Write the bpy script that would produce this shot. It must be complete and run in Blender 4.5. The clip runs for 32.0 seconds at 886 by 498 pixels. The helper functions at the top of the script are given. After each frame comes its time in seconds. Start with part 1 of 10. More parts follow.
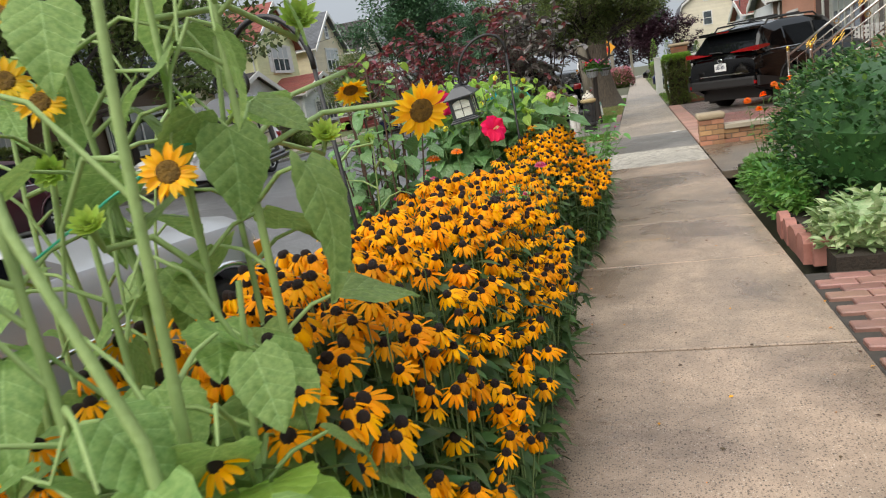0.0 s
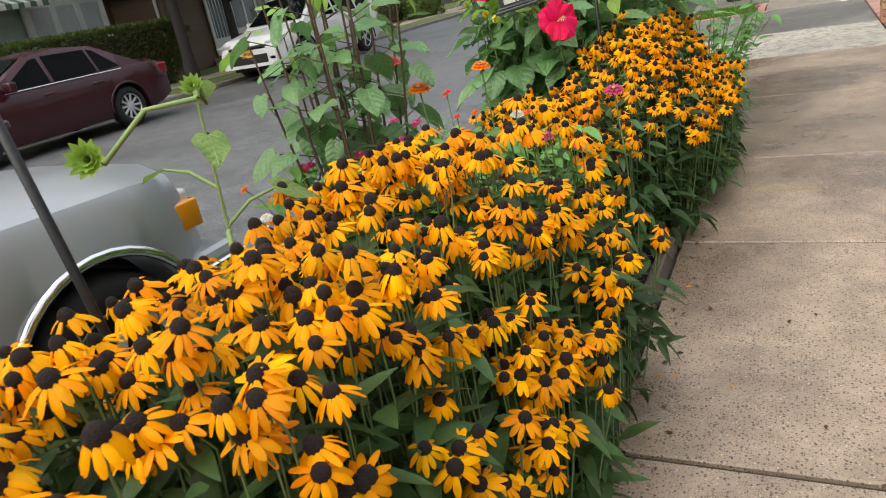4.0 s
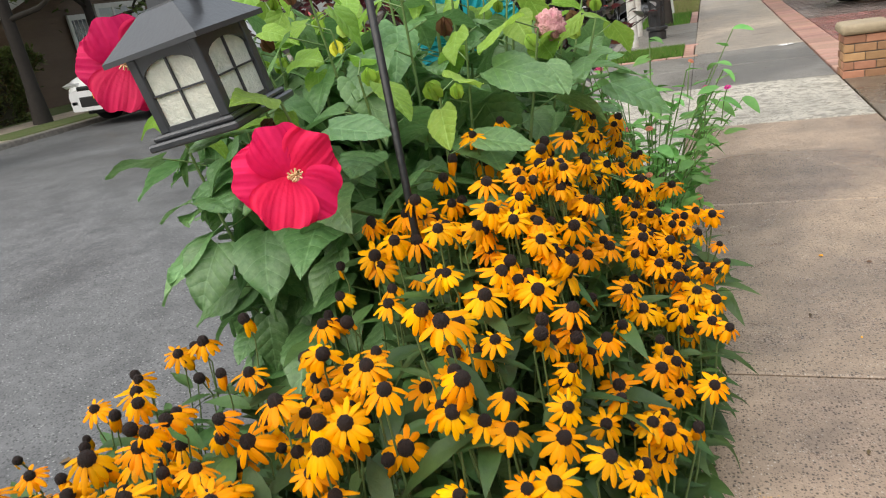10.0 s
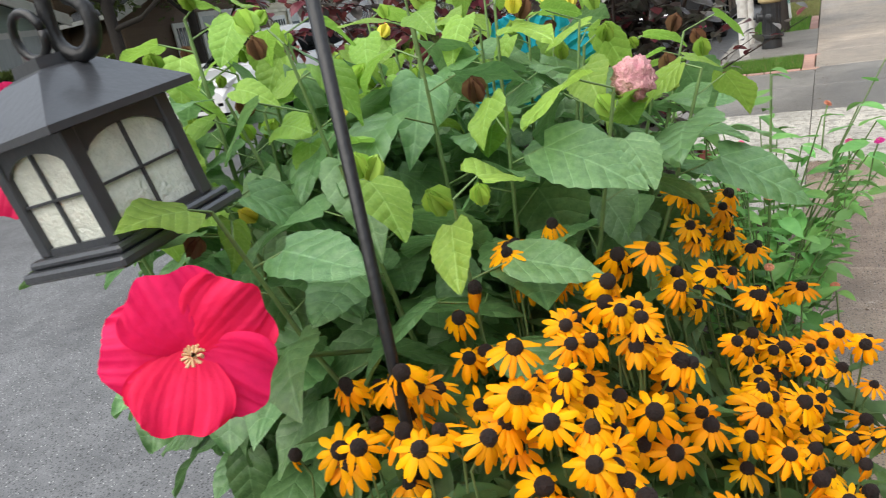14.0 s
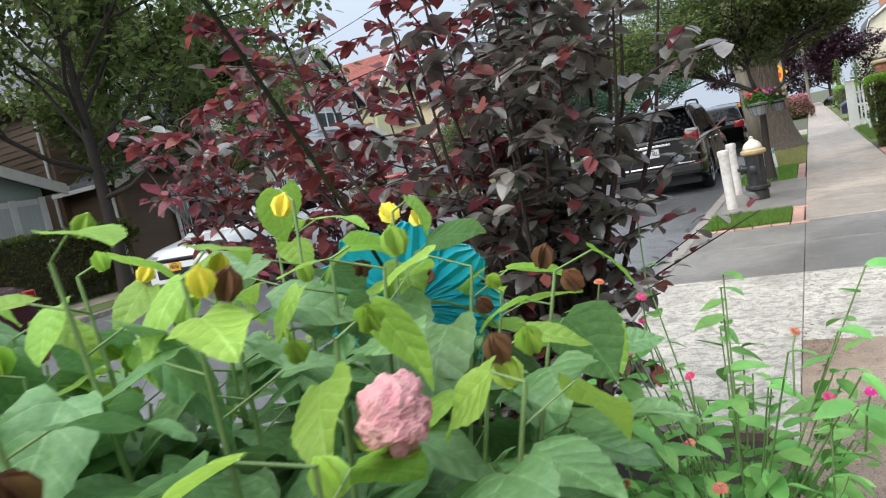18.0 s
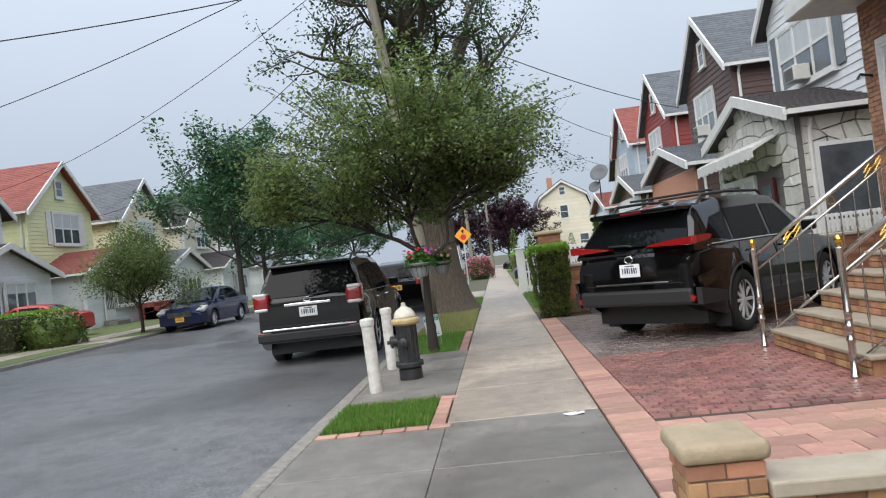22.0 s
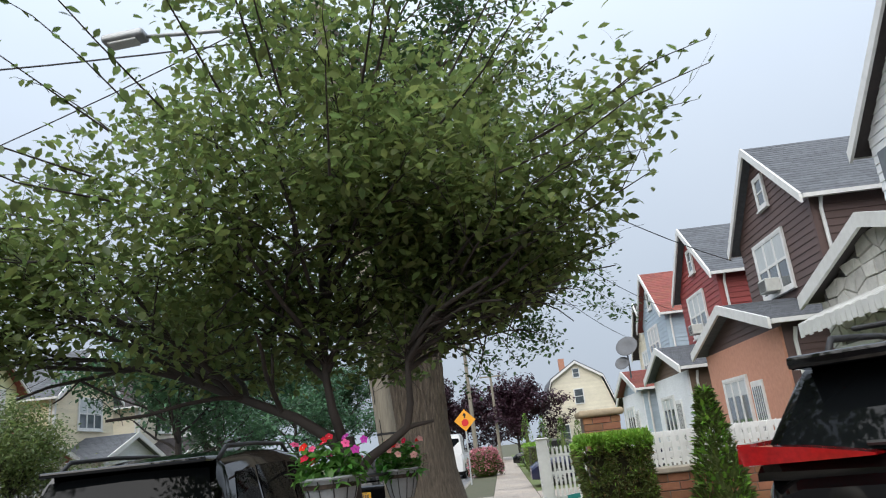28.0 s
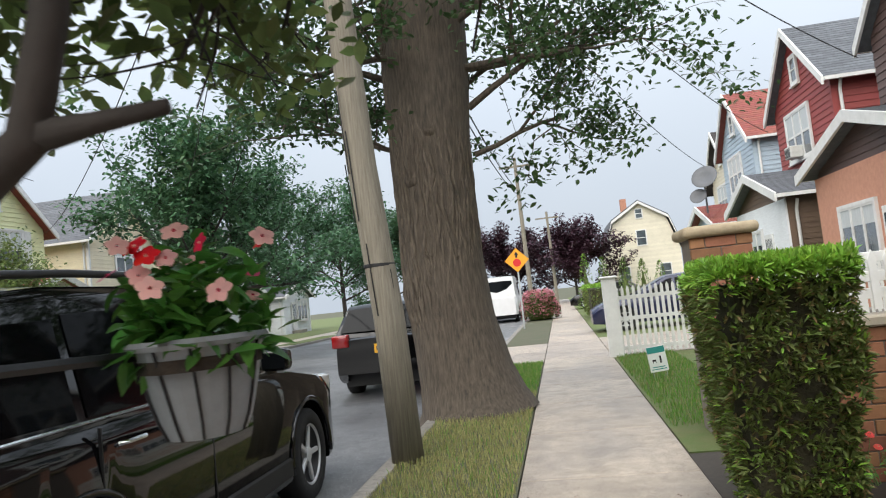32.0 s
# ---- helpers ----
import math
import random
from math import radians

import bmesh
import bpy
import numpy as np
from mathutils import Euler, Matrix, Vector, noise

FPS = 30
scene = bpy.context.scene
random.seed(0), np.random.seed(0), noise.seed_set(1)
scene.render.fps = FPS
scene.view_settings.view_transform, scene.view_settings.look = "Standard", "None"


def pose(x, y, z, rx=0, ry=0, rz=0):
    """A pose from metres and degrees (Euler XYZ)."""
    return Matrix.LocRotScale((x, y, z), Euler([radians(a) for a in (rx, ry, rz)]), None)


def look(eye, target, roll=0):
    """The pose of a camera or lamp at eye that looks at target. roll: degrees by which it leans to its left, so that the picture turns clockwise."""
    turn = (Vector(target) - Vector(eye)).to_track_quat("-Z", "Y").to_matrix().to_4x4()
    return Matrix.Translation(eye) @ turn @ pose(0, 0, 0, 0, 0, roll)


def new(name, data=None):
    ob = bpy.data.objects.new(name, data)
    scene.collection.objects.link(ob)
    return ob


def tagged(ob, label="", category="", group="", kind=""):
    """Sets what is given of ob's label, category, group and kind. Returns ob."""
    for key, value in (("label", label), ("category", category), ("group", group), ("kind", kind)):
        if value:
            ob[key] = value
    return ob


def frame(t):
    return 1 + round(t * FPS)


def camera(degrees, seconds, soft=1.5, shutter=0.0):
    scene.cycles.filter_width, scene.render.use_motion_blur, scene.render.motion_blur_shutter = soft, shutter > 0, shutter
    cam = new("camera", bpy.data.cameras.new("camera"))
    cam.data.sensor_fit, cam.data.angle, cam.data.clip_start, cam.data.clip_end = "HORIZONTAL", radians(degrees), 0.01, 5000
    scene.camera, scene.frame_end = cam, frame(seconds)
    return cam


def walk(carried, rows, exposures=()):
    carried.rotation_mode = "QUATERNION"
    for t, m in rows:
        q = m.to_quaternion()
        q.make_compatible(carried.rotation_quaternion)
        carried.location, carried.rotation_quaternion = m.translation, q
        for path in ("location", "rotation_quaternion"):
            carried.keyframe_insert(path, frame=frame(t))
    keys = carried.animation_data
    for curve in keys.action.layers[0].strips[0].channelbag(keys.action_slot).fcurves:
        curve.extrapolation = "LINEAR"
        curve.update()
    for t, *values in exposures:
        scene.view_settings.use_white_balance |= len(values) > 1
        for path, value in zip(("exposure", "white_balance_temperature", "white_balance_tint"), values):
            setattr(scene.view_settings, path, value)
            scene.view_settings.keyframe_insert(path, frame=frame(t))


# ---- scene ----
cam = camera(64.5, 32.0, soft=1.1, shutter=0.25)
PATH = [
    (0, (0.485, 0.703, 1.32), (-0.085, 2.574, 0.901), -9.1),
    (0.5, (0.535, 0.98, 1.317), (-0.091, 2.821, 0.85), -9.1),
    (1, (0.517, 1.253, 1.297), (-0.169, 3.054, 0.763), -10.6),
    (1.5, (0.475, 1.446, 1.297), (-0.227, 3.216, 0.688), -10.5),
    (2, (0.558, 1.626, 1.299), (-0.301, 3.3, 0.621), -9.2),
    (2.5, (0.63, 1.769, 1.311), (-0.361, 3.367, 0.627), -9.8),
    (3, (0.601, 1.991, 1.306), (-0.372, 3.601, 0.628), -11.4),
    (3.5, (0.546, 2.202, 1.31), (-0.383, 3.838, 0.631), -11.5),
    (5.5, (0.409, 2.725, 1.264), (-0.491, 4.345, 0.513), -10.4),
    (6, (0.384, 2.909, 1.28), (-0.539, 4.521, 0.537), -10.2),
    (6.5, (0.308, 3.166, 1.3), (-0.522, 4.844, 0.597), -11.3),
    (7, (0.305, 3.427, 1.309), (-0.425, 5.162, 0.634), -10.4),
    (7.5, (0.34, 3.676, 1.325), (-0.41, 5.412, 0.675), -9.3),
    (8, (0.286, 3.939, 1.306), (-0.482, 5.668, 0.658), -9.5),
    (8.5, (0.241, 4.151, 1.3), (-0.512, 5.875, 0.621), -9.7),
    (9, (0.282, 4.365, 1.303), (-0.498, 6.074, 0.617), -8.8),
    (9.5, (0.291, 4.517, 1.29), (-0.492, 6.222, 0.597), -9.0),
    (10, (0.192, 4.665, 1.305), (-0.532, 6.403, 0.629), -9.8),
    (10.5, (0.144, 4.767, 1.297), (-0.564, 6.51, 0.616), -8.7),
    (11, (0.158, 4.852, 1.288), (-0.666, 6.513, 0.538), -7.9),
    (11.5, (0.16, 4.888, 1.318), (-0.793, 6.496, 0.606), -8.8),
    (12, (0.174, 4.943, 1.35), (-0.846, 6.539, 0.706), -9.8),
    (12.5, (0.164, 5.056, 1.38), (-0.902, 6.643, 0.793), -10.5),
    (13, (0.114, 5.125, 1.376), (-0.931, 6.729, 0.798), -10.2),
    (13.5, (0.106, 5.149, 1.373), (-0.907, 6.768, 0.779), -10.5),
    (14, (0.117, 5.237, 1.355), (-0.841, 6.877, 0.728), -10.3),
    (14.5, (0.138, 5.311, 1.344), (-0.739, 6.971, 0.656), -9.9),
    (16.5, (0.201, 5.448, 1.339), (-0.715, 7.13, 0.762), -10.3),
    (17, (0.152, 5.583, 1.379), (-0.748, 7.317, 0.954), -9.3),
    (17.5, (0.123, 5.775, 1.415), (-0.75, 7.548, 1.111), -10.1),
    (18, (0.215, 5.985, 1.42), (-0.745, 7.725, 1.192), -11.6),
    (18.5, (0.252, 6.273, 1.388), (-0.712, 8.013, 1.185), -12.0),
    (19, (0.274, 6.524, 1.399), (-0.44, 8.379, 1.18), -13.4),
    (19.5, (0.316, 6.811, 1.383), (-0.238, 8.717, 1.141), -12.2),
    (20, (0.419, 7.124, 1.387), (-0.083, 9.049, 1.179), -10.4),
    (20.5, (0.467, 7.484, 1.383), (0.258, 9.468, 1.241), -9.0),
    (21, (0.591, 7.875, 1.398), (0.505, 9.872, 1.343), -7.6),
    (21.5, (0.598, 8.389, 1.389), (0.479, 10.385, 1.377), -7.3),
    (22, (0.599, 8.822, 1.404), (0.451, 10.816, 1.437), -6.7),
    (22.5, (0.548, 9.337, 1.39), (0.376, 11.328, 1.454), -5.8),
    (23, (0.511, 9.863, 1.41), (0.396, 11.856, 1.527), -5.5),
    (23.5, (0.439, 10.449, 1.402), (0.307, 12.441, 1.524), -5.5),
    (24, (0.388, 10.965, 1.428), (0.345, 12.959, 1.582), -5.9),
    (24.5, (0.354, 11.522, 1.437), (0.339, 13.512, 1.643), -6.1),
    (25, (0.322, 12.071, 1.449), (0.39, 14.049, 1.734), -6.8),
    (25.5, (0.358, 12.586, 1.459), (0.417, 14.558, 1.789), -7.0),
    (27.5, (0.531, 14.522, 1.402), (0.481, 16.452, 1.924), -7.8),
    (28, (0.453, 15.097, 1.491), (0.353, 17.017, 2.039), -6.2),
    (28.5, (0.378, 15.769, 1.471), (0.266, 17.698, 1.99), -4.7),
    (29, (0.313, 16.308, 1.476), (0.127, 18.252, 1.905), -4.9),
    (29.5, (0.27, 16.755, 1.46), (0.064, 18.716, 1.791), -5.3),
    (30, (0.25, 17.198, 1.469), (-0.052, 19.159, 1.717), -5.1),
    (30.5, (0.209, 17.56, 1.472), (-0.165, 19.508, 1.726), -6.1),
    (31, (0.307, 18.063, 1.459), (-0.037, 20.023, 1.652), -5.2),
    (31.5, (0.357, 18.536, 1.443), (0.09, 20.511, 1.611), -5.6),
    (32, (0.456, 19.008, 1.42), (0.144, 20.978, 1.563), -6.1),
]
walk(cam, [(t, look(eye, target, roll)) for t, eye, target, roll in PATH],
     exposures=[(0, 0.5, 7100, 10), (8, 0.55, 7100, 10), (13, 0.75, 6900, 10), (17, 0.85, 6500, 10), (19, 0.95, 6500, 10), (20.5, 0.7, 6500, 10), (25, 0.6, 6500, 10), (27, 0.6, 6500, 10), (28, 0.6, 6500, 10), (29, 0.8, 6700, 10), (30, 0.95, 6800, 10), (32, 0.9, 6800, 10)])

# ---- light: an even, overcast sky ----
SUN_UP, SUN_TURN = 50.0, 205.0
world = bpy.data.worlds.new("overcast_sky")
scene.world = world
world.use_nodes = True
wn, wl = world.node_tree.nodes, world.node_tree.links
wn.clear()
w_out, w_bg, w_sky = wn.new("ShaderNodeOutputWorld"), wn.new("ShaderNodeBackground"), wn.new("ShaderNodeTexSky")
w_sky.sky_type, w_sky.sun_disc = "NISHITA", False
w_sky.sun_elevation, w_sky.sun_rotation = radians(SUN_UP), radians(SUN_TURN)
w_sky.air_density, w_sky.dust_density, w_sky.ozone_density = 1.0, 6.0, 1.0
# cloud cover: a soft grey layer with faint variation laid over the blue
w_co, w_noise, w_ramp, w_mix = (wn.new("ShaderNodeTexCoord"), wn.new("ShaderNodeTexNoise"), wn.new("ShaderNodeValToRGB"), wn.new("ShaderNodeMix"))
w_noise.inputs["Scale"].default_value, w_noise.inputs["Detail"].default_value = 1.6, 4.0
w_ramp.color_ramp.elements[0].position, w_ramp.color_ramp.elements[1].position = 0.3, 0.75
w_ramp.color_ramp.elements[0].color, w_ramp.color_ramp.elements[1].color = (6.5, 7.6, 9.2, 1), (7.6, 8.6, 9.9, 1)
w_mix.data_type = "RGBA"
w_mix.inputs["Factor"].default_value = 0.9
wl.new(w_co.outputs["Generated"], w_noise.inputs["Vector"])
wl.new(w_noise.outputs["Fac"], w_ramp.inputs["Fac"])
wl.new(w_sky.outputs["Color"], w_mix.inputs["A"])
wl.new(w_ramp.outputs["Color"], w_mix.inputs["B"])
# an overcast sky is brighter overhead than at the horizon
w_sep, w_up, w_mul = wn.new("ShaderNodeSeparateXYZ"), wn.new("ShaderNodeMapRange"), wn.new("ShaderNodeVectorMath")
w_up.inputs["To Min"].default_value, w_up.inputs["To Max"].default_value = 0.82, 2.25
w_mul.operation = "MULTIPLY"
wl.new(w_co.outputs["Generated"], w_sep.inputs["Vector"])
w_pow = wn.new("ShaderNodeMath")
w_pow.operation, w_pow.use_clamp, w_pow.inputs[1].default_value = "POWER", True, 1.5
wl.new(w_sep.outputs["Z"], w_pow.inputs[0])
wl.new(w_pow.outputs[0], w_up.inputs["Value"])
wl.new(w_mix.outputs["Result"], w_mul.inputs[0])
wl.new(w_up.outputs["Result"], w_mul.inputs[1])
wl.new(w_mul.outputs["Vector"], w_bg.inputs["Color"])
wl.new(w_bg.outputs["Background"], w_out.inputs["Surface"])
w_bg.inputs["Strength"].default_value = 0.06
sun = new("sun", bpy.data.lights.new("sun", "SUN"))
sun.data.energy, sun.data.angle, sun.data.color = 2.2, radians(80), (1.0, 0.97, 0.92)
sun.matrix_world = pose(0, 0, 30, 90 - SUN_UP, 0, 180 - SUN_TURN)

# ---- helpers for meshes and materials ----
def material(name, color, rough=0.6, metal=0.0, var=0.0, scale=8.0, bump=0.0, bump_scale=None, color2=None, per_object=0.0, per_island=0.0,
             coat=0.0, trans=0.0, spec=0.5, stains=0.0, stain_color=(0.1, 0.09, 0.08), stain_scale=1.2, streak=None, sss=0.0, detail=6.0):
    """A surface with grain (color to color2), large stains, relief and a shift from piece to piece."""
    m = bpy.data.materials.new(name)
    m.use_nodes = True
    n, l = m.node_tree.nodes, m.node_tree.links
    b = n["Principled BSDF"]
    b.inputs["Roughness"].default_value, b.inputs["Metallic"].default_value = rough, metal
    b.inputs["Specular IOR Level"].default_value = spec
    b.inputs["Coat Weight"].default_value = coat
    b.inputs["Coat Roughness"].default_value = 0.04
    b.inputs["Transmission Weight"].default_value = trans
    co = n.new("ShaderNodeTexCoord")
    src = co.outputs["Object"]
    if streak:
        mp = n.new("ShaderNodeMapping")
        mp.inputs["Scale"].default_value = streak
        l.new(src, mp.inputs["Vector"])
        src = mp.outputs["Vector"]
    if color2 is None:
        color2 = tuple(min(1, c * (1 - var)) for c in color)
    out = None
    if var or color2 != color:
        t = n.new("ShaderNodeTexNoise")
        t.inputs["Scale"].default_value, t.inputs["Detail"].default_value, t.inputs["Roughness"].default_value = scale, detail, 0.65
        l.new(src, t.inputs["Vector"])
        r = n.new("ShaderNodeValToRGB")
        r.color_ramp.elements[0].position, r.color_ramp.elements[1].position = 0.32, 0.7
        r.color_ramp.elements[0].color, r.color_ramp.elements[1].color = (*color2, 1), (*color, 1)
        l.new(t.outputs["Fac"], r.inputs["Fac"])
        out = r.outputs["Color"]
        rr = n.new("ShaderNodeMapRange")
        rr.inputs["To Min"].default_value, rr.inputs["To Max"].default_value = max(0.02, rough * 0.8), min(1, rough * 1.15)
        l.new(t.outputs["Fac"], rr.inputs["Value"])
        l.new(rr.outputs["Result"], b.inputs["Roughness"])
    else:
        c = n.new("ShaderNodeRGB")
        c.outputs[0].default_value = (*color, 1)
        out = c.outputs[0]
    if stains:
        t2 = n.new("ShaderNodeTexNoise")
        t2.inputs["Scale"].default_value, t2.inputs["Detail"].default_value = stain_scale, 5.0
        l.new(co.outputs["Object"], t2.inputs["Vector"])
        r2 = n.new("ShaderNodeMapRange")
        r2.inputs["From Min"].default_value, r2.inputs["From Max"].default_value = 0.48, 0.68
        r2.inputs["To Max"].default_value = stains
        l.new(t2.outputs["Fac"], r2.inputs["Value"])
        mx = n.new("ShaderNodeMix")
        mx.data_type = "RGBA"
        mx.inputs["B"].default_value = (*stain_color, 1)
        l.new(r2.outputs["Result"], mx.inputs["Factor"])
        l.new(out, mx.inputs["A"])
        out = mx.outputs["Result"]
    for amount, node, socket in ((per_object, "ShaderNodeObjectInfo", "Random"), (per_island, "ShaderNodeNewGeometry", "Random Per Island")):
        if amount:
            g = n.new(node)
            hs = n.new("ShaderNodeHueSaturation")
            mr = n.new("ShaderNodeMapRange")
            mr.inputs["To Min"].default_value, mr.inputs["To Max"].default_value = 1 - amount, 1 + amount
            l.new(g.outputs[socket], mr.inputs["Value"])
            l.new(mr.outputs["Result"], hs.inputs["Value"])
            mh = n.new("ShaderNodeMapRange")
            mh.inputs["To Min"].default_value, mh.inputs["To Max"].default_value = 0.5 - amount * 0.05, 0.5 + amount * 0.05
            ml = n.new("ShaderNodeMath")
            ml.operation = "FRACT"
            mm = n.new("ShaderNodeMath")
            mm.operation, mm.inputs[1].default_value = "MULTIPLY", 7.31
            l.new(g.outputs[socket], mm.inputs[0])
            l.new(mm.outputs[0], ml.inputs[0])
            l.new(ml.outputs[0], mh.inputs["Value"])
            l.new(mh.outputs["Result"], hs.inputs["Hue"])
            l.new(out, hs.inputs["Color"])
            out = hs.outputs["Color"]
    l.new(out, b.inputs["Base Color"])
    if bump:
        tb = n.new("ShaderNodeTexNoise")
        tb.inputs["Scale"].default_value, tb.inputs["Detail"].default_value = bump_scale or scale * 3, 6.0
        l.new(src, tb.inputs["Vector"])
        bp = n.new("ShaderNodeBump")
        bp.inputs["Strength"].default_value, bp.inputs["Distance"].default_value = bump, 0.01
        l.new(tb.outputs["Fac"], bp.inputs["Height"])
        l.new(bp.outputs["Normal"], b.inputs["Normal"])
    if sss:
        b.inputs["Subsurface Weight"].default_value = sss
    return m


def leafy(name, color, color2, rough=0.45, glow=0.35, amount=0.3, veins=0.0, spec=0.4):
    """A leaf or petal: varied from blade to blade, and some light passes through it."""
    m = material(name, color, rough, color2=color2, scale=14.0, per_island=amount, per_object=0.2, bump=0.25, bump_scale=60.0, spec=spec)
    n, l = m.node_tree.nodes, m.node_tree.links
    b, o = n["Principled BSDF"], n["Material Output"]
    tr, mx = n.new("ShaderNodeBsdfTranslucent"), n.new("ShaderNodeMixShader")
    mx.inputs["Fac"].default_value = glow
    l.new(b.inputs["Base Color"].links[0].from_socket, tr.inputs["Color"])
    l.new(b.outputs["BSDF"], mx.inputs[1])
    l.new(tr.outputs["BSDF"], mx.inputs[2])
    l.new(mx.outputs["Shader"], o.inputs["Surface"])
    return m


def add_veins(m, pale=1.35, depth=0.10):
    """Veins for a leaf that lies along its own y axis: a midrib and slanting side veins, paler and sunk."""
    n, l = m.node_tree.nodes, m.node_tree.links
    b = n["Principled BSDF"]

    def calc(op, a, c=None):
        q = n.new("ShaderNodeMath")
        q.operation = op
        for i, val in enumerate((a, c)):
            if val is None:
                continue
            if isinstance(val, (int, float)):
                q.inputs[i].default_value = val
            else:
                l.new(val, q.inputs[i])
        return q.outputs[0]

    sep = n.new("ShaderNodeSeparateXYZ")
    l.new(n["Texture Coordinate"].outputs["Object"], sep.inputs["Vector"])
    ax = calc("ABSOLUTE", sep.outputs["X"])
    side = calc("ABSOLUTE", calc("SUBTRACT", calc("FRACT", calc("MULTIPLY", calc("SUBTRACT", sep.outputs["Y"], calc("MULTIPLY", ax, 0.75)), 5.0)), 0.5))
    line = calc("MAXIMUM", calc("GREATER_THAN", side, 0.472), calc("LESS_THAN", ax, 0.011))
    soft = calc("MULTIPLY", side, side)
    base = b.inputs["Base Color"].links[0].from_socket
    hs = n.new("ShaderNodeHueSaturation")
    hs.inputs["Value"].default_value, hs.inputs["Saturation"].default_value = pale, 0.85
    l.new(base, hs.inputs["Color"])
    mx = n.new("ShaderNodeMix")
    mx.data_type = "RGBA"
    l.new(calc("MULTIPLY", line, 0.55), mx.inputs["Factor"])
    l.new(base, mx.inputs["A"])
    l.new(hs.outputs["Color"], mx.inputs["B"])
    l.new(mx.outputs["Result"], b.inputs["Base Color"])
    bp = n.new("ShaderNodeBump")
    bp.inputs["Strength"].default_value, bp.inputs["Distance"].default_value, bp.invert = depth, 0.03, True
    l.new(calc("ADD", calc("MULTIPLY", line, 0.5), calc("MULTIPLY", soft, 2.0)), bp.inputs["Height"])
    l.new(b.inputs["Normal"].links[0].from_socket, bp.inputs["Normal"])
    l.new(bp.outputs["Normal"], b.inputs["Normal"])


def obj(name, bm, mats, parent=None, label="", category="", group="", kind="", smooth=False):
    me = bpy.data.meshes.new(name)
    bm.to_mesh(me)
    bm.free()
    for mt in (mats if isinstance(mats, (list, tuple)) else [mats]):
        me.materials.append(mt)
    if smooth:
        for p in me.polygons:
            p.use_smooth = True
    ob = new(name, me)
    if parent:
        ob.parent = parent
    return tagged(ob, label, category, group, kind)


def part(name, bm, mat, parent, label="", smooth=False):
    return obj(name, bm, mat, parent, label, smooth=smooth)


def empty(name, label, category, group="", kind="", at=None):
    e = new(name)
    e.empty_display_size = 0.2
    if at is not None:
        e.matrix_basis = at
    return tagged(e, label, category, group, kind)


def raw(name, verts, faces, mats, parent=None, label="", category="", group="", kind="", smooth=False, index=None):
    me = bpy.data.meshes.new(name)
    me.from_pydata(verts, [], faces)
    for mt in (mats if isinstance(mats, (list, tuple)) else [mats]):
        me.materials.append(mt)
    if index is not None:
        me.polygons.foreach_set("material_index", np.asarray(index, dtype=np.int32))
    if smooth:
        me.polygons.foreach_set("use_smooth", [True] * len(me.polygons))
    me.update()
    ob = new(name, me)
    if parent:
        ob.parent = parent
    return tagged(ob, label, category, group, kind)


def box(x0, y0, z0, x1, y1, z1, bevel=0.0, bm=None, seg=1):
    own = bmesh.new()
    bmesh.ops.create_cube(own, size=1.0, matrix=Matrix.Translation(((x0 + x1) / 2, (y0 + y1) / 2, (z0 + z1) / 2)) @ Matrix.Diagonal((abs(x1 - x0), abs(y1 - y0), abs(z1 - z0), 1)))
    if bevel:
        bmesh.ops.bevel(own, geom=own.edges[:], offset=bevel, segments=seg, affect="EDGES", profile=0.5)
    return merge(bm, own) if bm else own


def merge(bm, other, m=None):
    """Adds other's geometry to bm."""
    if m is not None:
        bmesh.ops.transform(other, matrix=m, verts=other.verts)
    me = bpy.data.meshes.new("temporary")
    other.to_mesh(me)
    other.free()
    bm.from_mesh(me)
    bpy.data.meshes.remove(me)
    return bm


def cyl(x, y, z0, z1, r0, r1=None, seg=16, bm=None, bevel=0.0):
    own = bmesh.new()
    bmesh.ops.create_cone(own, cap_ends=True, segments=seg, radius1=r0, radius2=r0 if r1 is None else r1, depth=z1 - z0, matrix=Matrix.Translation((x, y, (z0 + z1) / 2)))
    return merge(bm, own) if bm else own


def lathe(profile, seg=20, bm=None, at=(0, 0, 0)):
    """A body of revolution round z from (radius, height) pairs."""
    own = bmesh.new()
    rings = []
    for r, z in profile:
        rings.append([own.verts.new((at[0] + r * math.cos(a), at[1] + r * math.sin(a), at[2] + z)) for a in (2 * math.pi * k / seg for k in range(seg))])
    for a, b in zip(rings, rings[1:]):
        for k in range(seg):
            own.faces.new((a[k], a[(k + 1) % seg], b[(k + 1) % seg], b[k]))
    own.faces.new(list(reversed(rings[0])))
    own.faces.new(rings[-1])
    return merge(bm, own) if bm else own


